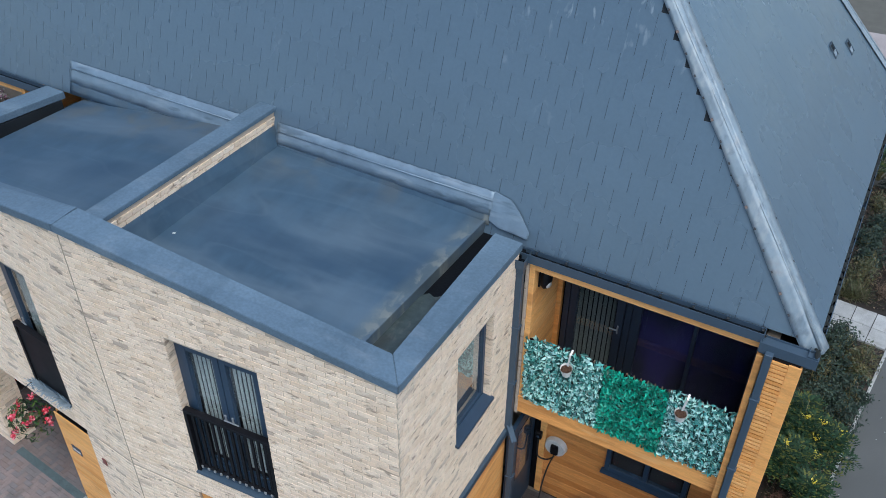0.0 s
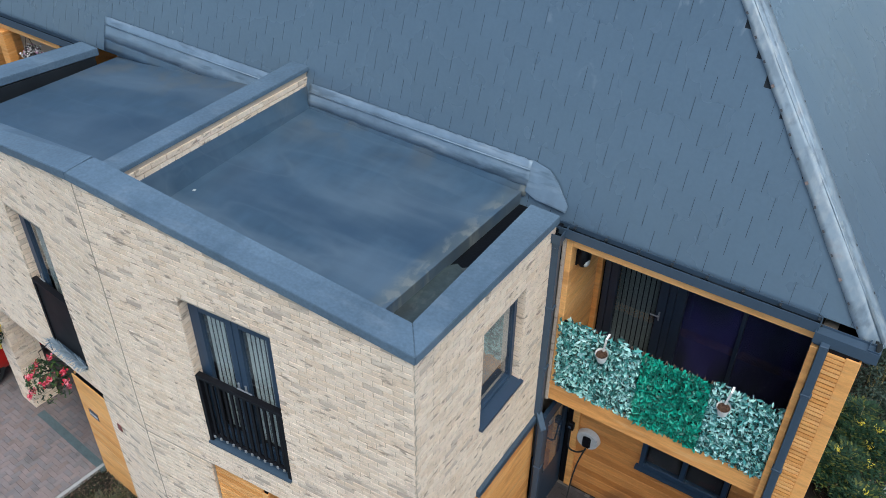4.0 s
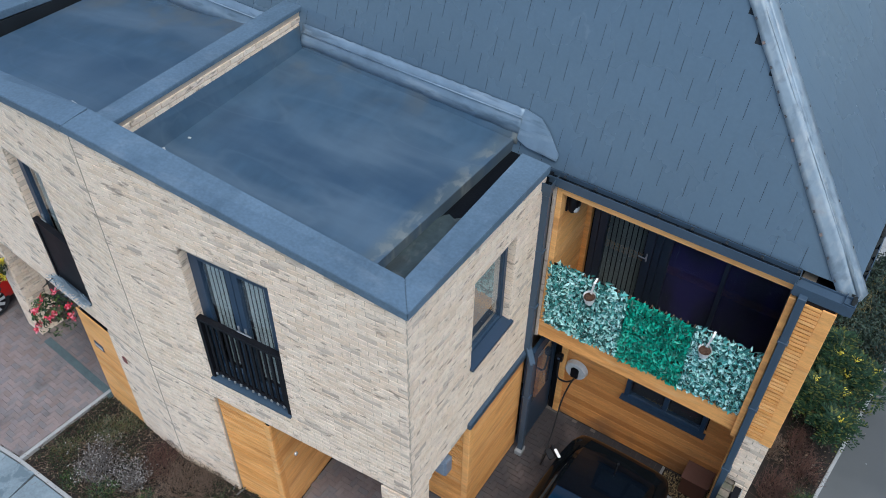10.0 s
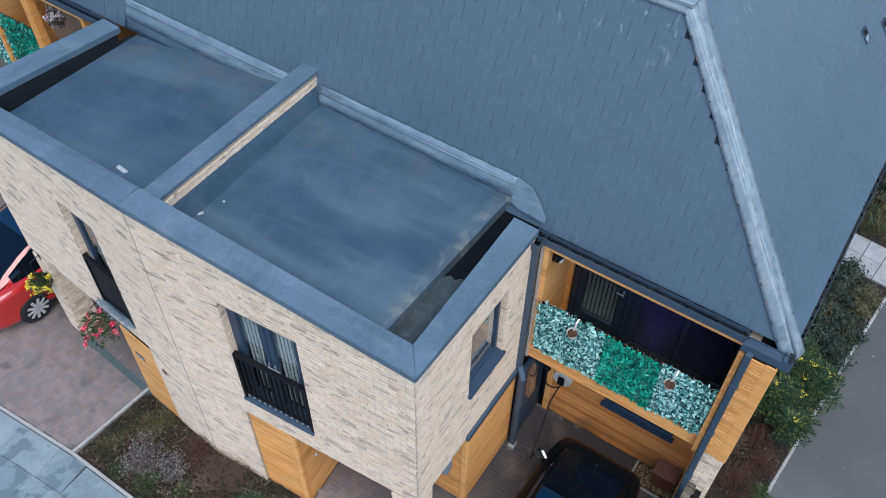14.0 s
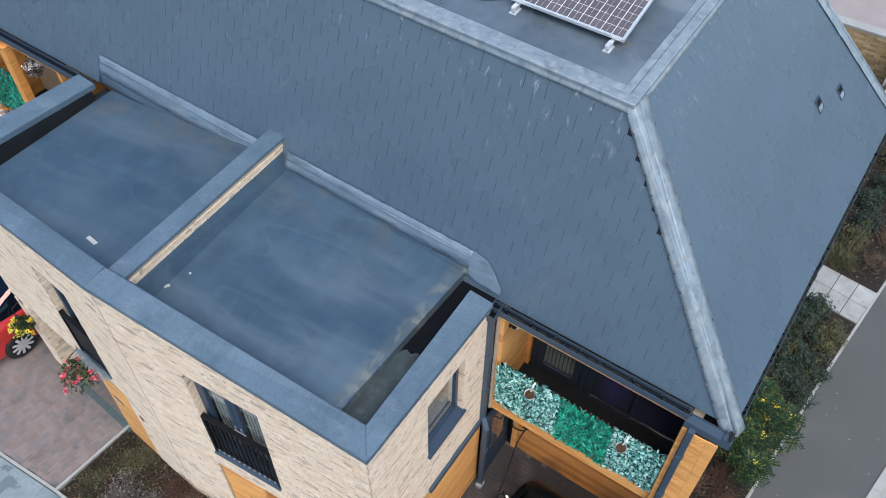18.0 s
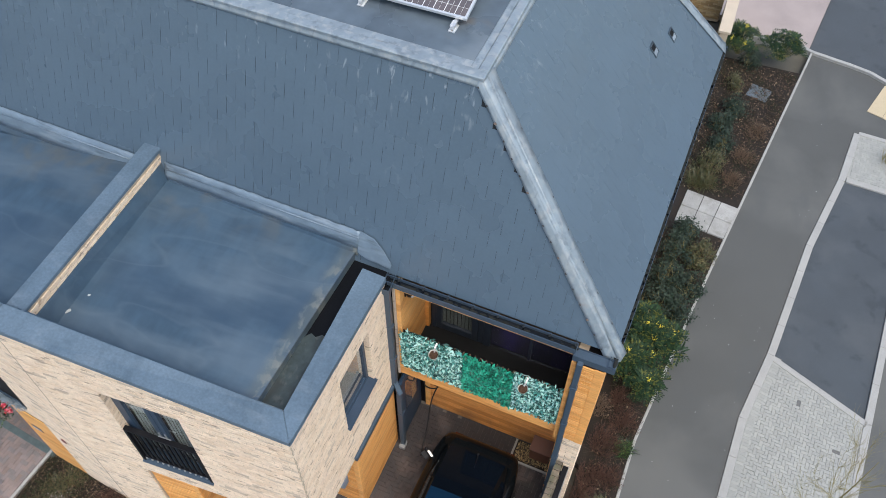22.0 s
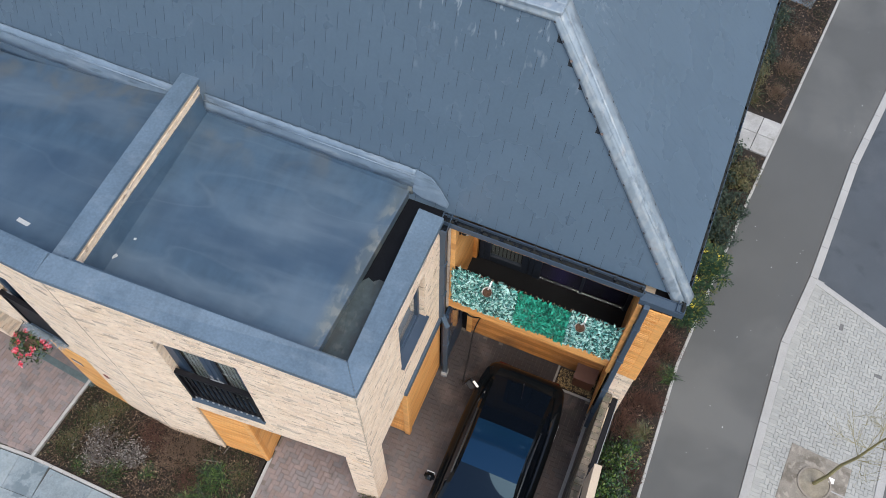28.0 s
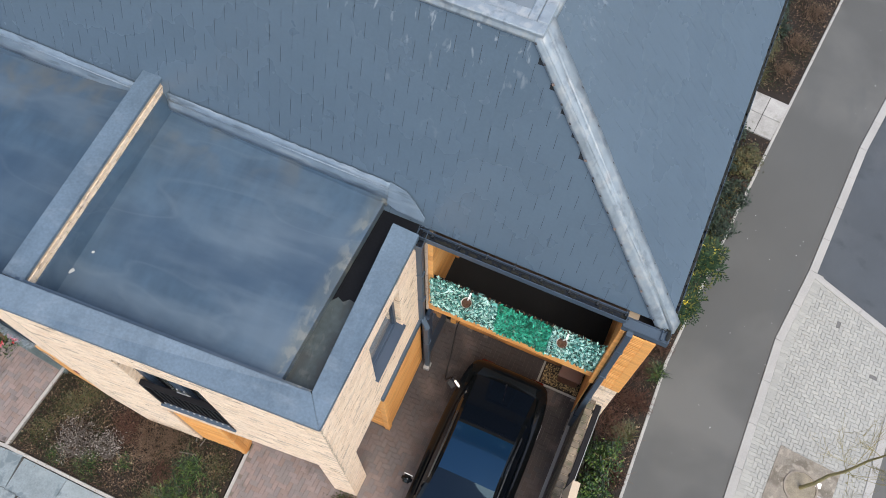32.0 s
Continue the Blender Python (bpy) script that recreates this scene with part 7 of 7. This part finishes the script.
M_LAB = "dark evergreen shrub with spiny whorled leaves and yellow flowers"
seed = 40
for x, y, r, h, st, lab in (
        (4.05, 5.75, 0.42, 0.95, "mahonia", M_LAB), (4.42, 5.25, 0.30, 0.7, "mahonia", M_LAB), (4.15, 6.55, 0.45, 1.05, "mahonia", M_LAB), (4.62, 6.35, 0.35, 0.85, "mahonia", M_LAB),
        (4.25, 7.3, 0.45, 1.0, "dark", "rounded dark evergreen shrub in the side bed"), (4.72, 7.25, 0.33, 0.8, "dark", "rounded dark evergreen shrub in the side bed"), (4.35, 8.1, 0.42, 0.9, "dark", "rounded dark evergreen shrub in the side bed"),
        (4.85, 8.0, 0.36, 0.7, "dark", "rounded dark evergreen shrub in the side bed"), (4.45, 8.9, 0.42, 0.75, "dark", "rounded dark evergreen shrub in the side bed"), (4.95, 9.0, 0.38, 0.6, "olive", "olive-leaved shrub beside the slab crossing"),
        (4.55, 9.55, 0.35, 0.55, "dark", "low dark shrub beside the slab crossing"),
        (3.88, 2.05, 0.38, 0.85, "green", "fresh green bushy shrub beside the boundary wall"), (3.78, 1.45, 0.34, 0.8, "green", "fresh green bushy shrub beside the boundary wall"), (3.85, 0.7, 0.3, 0.5, "olive", "olive-leaved low shrub beside the wall"),
        (3.98, 3.95, 0.42, 0.5, "red", "bare red-brown twiggy shrub in mulch"), (4.25, 4.5, 0.36, 0.5, "red", "bare red-brown twiggy shrub in mulch"), (3.9, 3.2, 0.38, 0.45, "red", "bare red-brown twiggy shrub in mulch"), (3.72, 4.7, 0.3, 0.4, "dry", "bare brown twiggy shrub in mulch"),
        (3.8, 2.75, 0.36, 0.4, "red", "bare red-brown twiggy shrub in mulch"), (4.2, 3.3, 0.34, 0.4, "red", "bare red-brown twiggy shrub in mulch"), (4.05, 4.95, 0.32, 0.45, "red", "bare red-brown twiggy shrub in mulch"), (3.75, 0.1, 0.3, 0.35, "red", "bare red-brown twiggy shrub in mulch"), (4.15, 1.9, 0.26, 0.3, "red", "bare red-brown twiggy shrub in mulch"),
        (4.35, 4.0, 0.2, 0.28, "grass", "small tuft of bright grass in mulch"), (4.1, 2.7, 0.24, 0.25, "olivegrass", "low tuft of olive grass in mulch"), (4.1, 0.1, 0.3, 0.3, "olivegrass", "low tuft of olive grass in mulch"),
        (4.6, 11.35, 0.36, 0.5, "olivegrass", "rough olive grass clump in the side bed"), (4.75, 11.9, 0.34, 0.55, "olive", "olive-leaved shrub in the side bed"), (4.9, 12.6, 0.3, 0.5, "dark", "dark shrub in the side bed"),
        (4.75, 13.3, 0.3, 0.5, "dark", "blue-green shrub in the side bed"), (5.05, 13.9, 0.32, 0.5, "dark", "blue-green shrub in the side bed"), (4.9, 14.9, 0.22, 0.4, "olive", "small yellow-green shrub in mulch"), (4.8, 16.2, 0.45, 0.9, "mahonia", M_LAB), (5.9, 16.3, 0.45, 0.9, "mahonia", M_LAB),
        (5.15, 15.9, 0.3, 0.6, "dark", "dark shrub near the yard edging"), (5.5, 12.4, 0.34, 0.3, "dry", "bare brown twiggy shrub in mulch"), (5.35, 11.6, 0.3, 0.28, "dry", "bare brown twiggy shrub in mulch"), (5.7, 13.4, 0.34, 0.3, "dry", "bare brown twiggy shrub in mulch"),
        (-5.0, -0.85, 0.42, 0.4, "grey", "silver-leaved shrub gone dry in the front bed"), (-4.45, -0.75, 0.26, 0.3, "grey", "silver-leaved shrub gone dry in the front bed"), (-4.25, -0.35, 0.42, 0.35, "red", "bare red-brown twiggy plant in the front bed"), (-3.75, -0.45, 0.46, 0.4, "dry", "tangle of bare brown twigs in the front bed"),
        (-3.4, -0.25, 0.36, 0.35, "dry", "tangle of bare brown twigs in the front bed"), (-3.35, -0.85, 0.3, 0.22, "red", "bare red-brown twiggy plant in the front bed"), (-2.95, -0.65, 0.34, 0.32, "grass", "bright green grassy clump in the front bed"), (-3.05, -1.15, 0.32, 0.3, "grass", "bright green grassy clump in the front bed"),
        (-4.7, -1.15, 0.28, 0.2, "grass", "low green weeds in the front bed"), (-4.1, -0.95, 0.18, 0.16, "grass", "low green weeds in the front bed"), (-5.45, -0.35, 0.36, 0.22, "olivegrass", "low olive weeds in the front bed"), (-5.2, 0.02, 0.3, 0.18, "olivegrass", "low olive weeds in the front bed"),
        (-5.75, -0.9, 0.26, 0.2, "olivegrass", "low olive weeds in the front bed"), (-5.3, -1.2, 0.22, 0.16, "grass", "low green weeds in the front bed"), (-3.35, -1.3, 0.22, 0.2, "olivegrass", "tuft of pale dry grass in the front bed"), (-2.5, -0.45, 0.3, 0.15, "olivegrass", "low olive weeds in the front bed"),
        (-2.4, -1.0, 0.28, 0.16, "grass", "low green weeds in the front bed"), (-0.15, -0.28, 0.2, 0.3, "olive", "small olive shrub at the foot of the pier")):
    seed += 1
    gz = -0.05 if x < 0 and x > -2.3 or x < -2.0 else -0.2
    shrub(x, y, gz, r, h, st, seed, lab)

# bark chips and fallen leaves
chips = leaf_material("bark chips", [(0.026, 0.017, 0.012), (0.042, 0.026, 0.017), (0.017, 0.012, 0.009), (0.07, 0.042, 0.025), (0.03, 0.026, 0.012), (0.10, 0.065, 0.042), (0.012, 0.009, 0.007), (0.22, 0.165, 0.115)], 0.9)
for name, ring, z, n, lab in (("mulch_chips", [(-6.1, -1.3), (-2.25, -1.58), (-2.25, 0.0), (-4.2, 0.05), (-5.9, 0.28)], -0.03, 7500, "dark bark chips and dead leaves on the front bed"),
                              ("mulch_chips", [(3.65, -2.0), (4.2, -2.0), (4.3, 1.35), (4.47, 4.29), (5.04, 7.84), (5.37, 9.7), (6.45, 15.9), (4.2, 15.9), (3.75, 3.4)], -0.18, 10000, "dark bark chips and dead leaves on the side bed")):
    rnd = random.Random(n)
    xs, ys = [p[0] for p in ring], [p[1] for p in ring]
    bm = bmesh.new()
    while n:
        x, y = rnd.uniform(min(xs), max(xs)), rnd.uniform(min(ys), max(ys))
        if inside(ring, x, y) and not (x > 4 and 9.7 < y < 11.0):
            n -= 1
            leaf_cloud(bm, rnd, 1, lambda: (Vector((x, y, z + rnd.uniform(0, 0.02))), Vector((0, 0, 1))), rnd.uniform(0.025, 0.06), 40, 0.2, 0.6)
    tagged(part(name, bm, chips), lab, "bark mulch", kind="stuff")
# creeping weeds and fallen twigs over the beds
weed = leaf_material("creeping weed", [(0.013, 0.022, 0.008), (0.024, 0.03, 0.010), (0.008, 0.015, 0.006), (0.028, 0.022, 0.010), (0.022, 0.042, 0.012), (0.036, 0.02, 0.012)], 0.9)
for name, ring, z, n, lab in (("creeping_weeds", [(-6.1, -1.3), (-2.25, -1.58), (-2.25, 0.0), (-4.2, 0.05), (-5.9, 0.28)], -0.045, 9000, "mossy olive weeds creeping over the front bed"),
                              ("creeping_weeds", [(3.65, -2.0), (4.2, -2.0), (4.3, 1.35), (4.47, 4.29), (5.04, 7.84), (5.37, 9.7), (6.45, 15.9), (4.2, 15.9), (3.75, 3.4)], -0.195, 9000, "patchy weeds and dead leaves over the side bed")):
    rnd = random.Random(n + int(z * 1000))
    xs, ys = [p[0] for p in ring], [p[1] for p in ring]
    bm, sticks = bmesh.new(), bmesh.new()
    while n:
        x, y = rnd.uniform(min(xs), max(xs)), rnd.uniform(min(ys), max(ys))
        thick = noise.noise(Vector((x * 1.6, y * 1.6, 3.0))) + 0.25 * abs(x + 4) / 2 if x < 0 else noise.noise(Vector((x * 1.6, y * 1.1, 3.0))) + 0.1
        if inside(ring, x, y) and not (x > 4 and 9.7 < y < 11.0) and thick + rnd.uniform(-0.25, 0.25) > 0.12:
            n -= 1
            leaf_cloud(bm, rnd, 1, lambda: (Vector((x, y, z + 0.01 + rnd.uniform(0, 0.07))), Vector((0, 0, 1))), rnd.uniform(0.02, 0.045), 60, 0.3, 0.5)
        if n % 18 == 0 and inside(ring, x, y) and not (x > 4 and 9.5 < y < 11.2):
            a, l = rnd.uniform(0, 6.283), rnd.uniform(0.06, 0.3)
            rod(sticks, (x, y, z + 0.02), (x + l * math.cos(a), y + l * math.sin(a), z + rnd.uniform(0.03, 0.1)), 0.0035, 0.002, 3)
    tagged(part(name, bm, weed), lab, "weeds", kind="stuff")
    tagged(part("fallen_twigs", sticks, twig_m), "thin brown twigs fallen on the mulch", "twigs", kind="stuff")
for i, (x, y, a, l) in enumerate(((-3.25, -0.42, 10, 0.35), (-2.95, -0.2, 75, 0.28), (-3.05, -0.15, 100, 0.2))):
    bm = bmesh.new()
    rod(bm, (0, 0, 0), (l, 0, 0.03), 0.012, 0.006, 6)
    tagged(part("dead_branch", bm, twig_grey), "pale dead branch lying on the mulch", "branch").matrix_world = pose(x, y, 0.02, 0, 0, a)


# flower baskets
def basket(m, leaf, flower, label, seed, r=0.2, arm=0.16):
    rnd = random.Random(seed)
    ob = thing("hanging_basket", label, "hanging basket", "hanging baskets", m=m)
    bm = bmesh.new()
    bmesh.ops.create_uvsphere(bm, u_segments=16, v_segments=8, radius=0.13)
    bmesh.ops.delete(bm, geom=[v for v in bm.verts if v.co.z > 0.02], context="VERTS")
    part("bowl", bm, twig_m, ob, smooth=True)
    bm = bmesh.new()

    def dome():
        d = Vector((rnd.gauss(0, 1), rnd.gauss(0, 1), rnd.gauss(0.3, 0.8))).normalized()
        return d * r * rnd.uniform(0.6, 1.05) + Vector((0, 0, 0.03 - 0.12 * max(0, -d.z))), d
    leaf_cloud(bm, rnd, 420, dome, 0.075, 50, 0.3, 0.35)
    tagged(part("leaves", bm, leaf, ob), kind="stuff")
    bm = bmesh.new()
    heads = [dome() for _ in range(15)]

    def bloom():
        c, d = rnd.choice(heads)
        return c * 1.12 + Vector((rnd.gauss(0, 0.022), rnd.gauss(0, 0.022), rnd.gauss(0, 0.022))), d
    leaf_cloud(bm, rnd, 480, bloom, 0.04, 60, 0.3, 0.8)
    tagged(part("bloom", bm, flower, ob), kind="stuff")
    bm = bmesh.new()
    for a in (0, 2.1, 4.2):
        rod(bm, (0.12 * math.cos(a), 0.12 * math.sin(a), 0.02), (0, 0, 0.42), 0.003, n=4)
    rod(bm, (0, 0, 0.40), (0, 0, 0.55), 0.004, n=4)
    part("chain", bm, black_m, ob)
    bm = bmesh.new()
    rod(bm, (0, 0, 0.55), (0, arm, 0.60), 0.008, n=6)
    box(bm, -0.02, 0.02, arm - 0.008, arm, 0.45, 0.66)
    part("bracket", bm, black_m, ob, "black wall bracket")
    return ob


basket(pose(-6.2, 0.07, 1.95, 0, 0, -8), green_m, red_fl, "hanging basket of red and pink flowers by the store door", 61, 0.31, 0.19)
basket(pose(-8.02, 0.36, 1.66, 0, 0, -8), mahonia_m, yellow_m, "hanging basket of yellow flowers beside the pier", 62, 0.2, 0.20)
basket(HOUSE @ pose(-9.62, 0.05, 4.7), grey_leaf, white_fl, "hanging basket of grey and white flowers on the next balcony", 63, 0.14, 0.06)
basket(HOUSE @ pose(-10.9, -0.2, 2.95), grey_leaf, white_fl, "hanging basket of mixed flowers on the next balcony", 64, 0.2, 0.15)
lt = thing("lavender_row", "dry blue-grey lavender along the French window sill", "plant", m=NEXT)
bm = bmesh.new()
rnd = random.Random(71)
for i in range(420):
    x = rnd.uniform(WIN_L[0], WIN_L[1])
    b = Vector((x, -0.01, WIN_L[2] + 0.02))
    rod(bm, b, b + Vector((rnd.uniform(-0.07, 0.07), rnd.uniform(-0.14, 0.0), rnd.uniform(-0.08, 0.16))), 0.005, 0.002, 3)
tagged(part("foliage", bm, material("lavender grey", (0.25, 0.31, 0.36), 0.8), lt), kind="stuff")

# ---- street tree and its pit ----
pit = thing("tree_pit", "square resin-bound tree pit with a round collar", "tree pit", kind="structure", m=pose(7.35, 2.86, -0.248, 0, 0, -8))
boxed("slab", (-0.56, 0.56, -0.56, 0.56, -0.05, 0.008), material("resin gravel", (0.215, 0.195, 0.165), 0.9, spread=0.4, grain=70, blotch=5, bump=0.6, stains=(("patch", (0.10, 0.085, 0.065), (4, 4, 1), 0.5, 0.62, 0.7, None), ("patch", (0.36, 0.33, 0.28), (9, 9, 1), 0.56, 0.66, 0.6, None))), pit, "", 0.004)
bm = bmesh.new()
for i in range(28):
    a = i * 2 * math.pi / 28
    box(bm, -0.015, 0.015, -0.032, 0.032, 0.0, 0.03, Matrix.Translation((0.29 * math.cos(a), 0.29 * math.sin(a), 0)) @ Matrix.Rotation(a, 4, "Z"))
part("collar", bm, material("collar steel", (0.24, 0.21, 0.175), 0.8), pit, "rusty ring round the trunk")
bm = bmesh.new()
bmesh.ops.create_circle(bm, cap_ends=True, segments=28, radius=0.275, matrix=Matrix.Translation((0, 0, 0.012)))
part("soil", bm, material("pale gravel", (0.22, 0.195, 0.15), 0.95, spread=0.4, grain=60, blotch=8, bump=0.6), pit, "loose tan gravel round the trunk")
boxed("joint_line", (0.28, 0.56, -0.012, 0.012, 0.008, 0.014), concrete, pit, "", 0)
boxed("tag_plate", (0.22, 0.32, 0.14, 0.24, 0.008, 0.02), white_pot, pit, "small white plate", 0.002)
tree = thing("street_tree", "young bare street tree with upswept twigs", "tree", m=pose(7.35, 2.86, -0.24))
rnd = random.Random(90)
bm = bmesh.new()
pts = [Vector((0, 0, 0)), Vector((0.02, 0.0, 0.6)), Vector((0.0, 0.02, 1.2)), Vector((0.03, 0.0, 1.8)), Vector((0.02, 0.02, 2.6)), Vector((0.04, 0.0, 3.5)), Vector((0.05, 0.02, 4.5))]
rad = [0.036, 0.032, 0.029, 0.026, 0.018, 0.01, 0.004]
for a, b, r0, r1 in zip(pts, pts[1:], rad, rad[1:]):
    rod(bm, a, b, r0, r1, 8)
part("trunk", bm, bark, tree, "slender olive-brown trunk")


def limb(bm, base, d, ln, r, depth):
    p = base
    for k in range(4):
        q = p + d * ln / 4
        rod(bm, p, q, r * (1 - k * 0.2), r * (0.8 - k * 0.2), 5)
        if depth:
            for _ in range(2):
                e = (d + Vector((rnd.uniform(-0.7, 0.7), rnd.uniform(-0.7, 0.7), rnd.uniform(0, 0.5)))).normalized()
                limb(bm, p.lerp(q, rnd.random()), e, ln * rnd.uniform(0.35, 0.6), r * 0.5, depth - 1)
        p = q
        d = (d + Vector((rnd.uniform(-0.15, 0.15), rnd.uniform(-0.15, 0.15), 0.14))).normalized()


for i in range(16):
    z = 1.65 + i * 0.15
    a = i * 2.4 + rnd.uniform(-0.4, 0.4)
    d = Vector((math.cos(a), math.sin(a), rnd.uniform(0.7, 1.4))).normalized()
    bm = bmesh.new()
    limb(bm, Vector((0.02, 0.01, z)), d, rnd.uniform(0.7, 1.3) * (1.1 - i * 0.03), 0.0055, 2)
    part("branch", bm, bark, tree)
sap = thing("sapling", "small bare sapling in the far verge", "tree", m=pose(8.9, 13.5, -0.24))
bm = bmesh.new()
twigs(bm, random.Random(5), 30, 0.35, 0.9, 0.008)
part("brushwood", bm, bark, sap)

# small litter on the membrane and the asphalt
litter_w = material("white litter", (0.4, 0.42, 0.42), 0.6)
for x, y, z, w, d, a in ((-3.53, 1.02, 5.56, 0.035, 0.03, 20), (-3.655, 0.70, 5.562, 0.08, 0.045, 50), (-4.97, 0.715, 5.681, 0.2, 0.06, -10)):
    tagged(boxed("litter", (-w / 2, w / 2, -d / 2, d / 2, 0, 0.006), litter_w, None, "", 0.001, pose(x, y, z + 0.004, 0, 0, a)), "small scrap of pale litter on the flat roof", "litter", "scraps on the flat roofs")
bm = bmesh.new()
rnd = random.Random(17)
for i in range(34):
    y = rnd.uniform(-1, 15)
    f = lambda pts: float(np.interp(y, [p[1] for p in pts], [p[0] for p in pts]))
    x = rnd.uniform(f(FOOT_L) + 0.1, f(FOOT_R) - 0.1)
    leaf_cloud(bm, rnd, 1, lambda: (Vector((x, y, -0.245)), Vector((0, 0, 1))), rnd.uniform(0.015, 0.035), 15)
tagged(part("footway_litter", bm, litter_w), "pale specks scattered on the asphalt footway", "litter", kind="stuff")
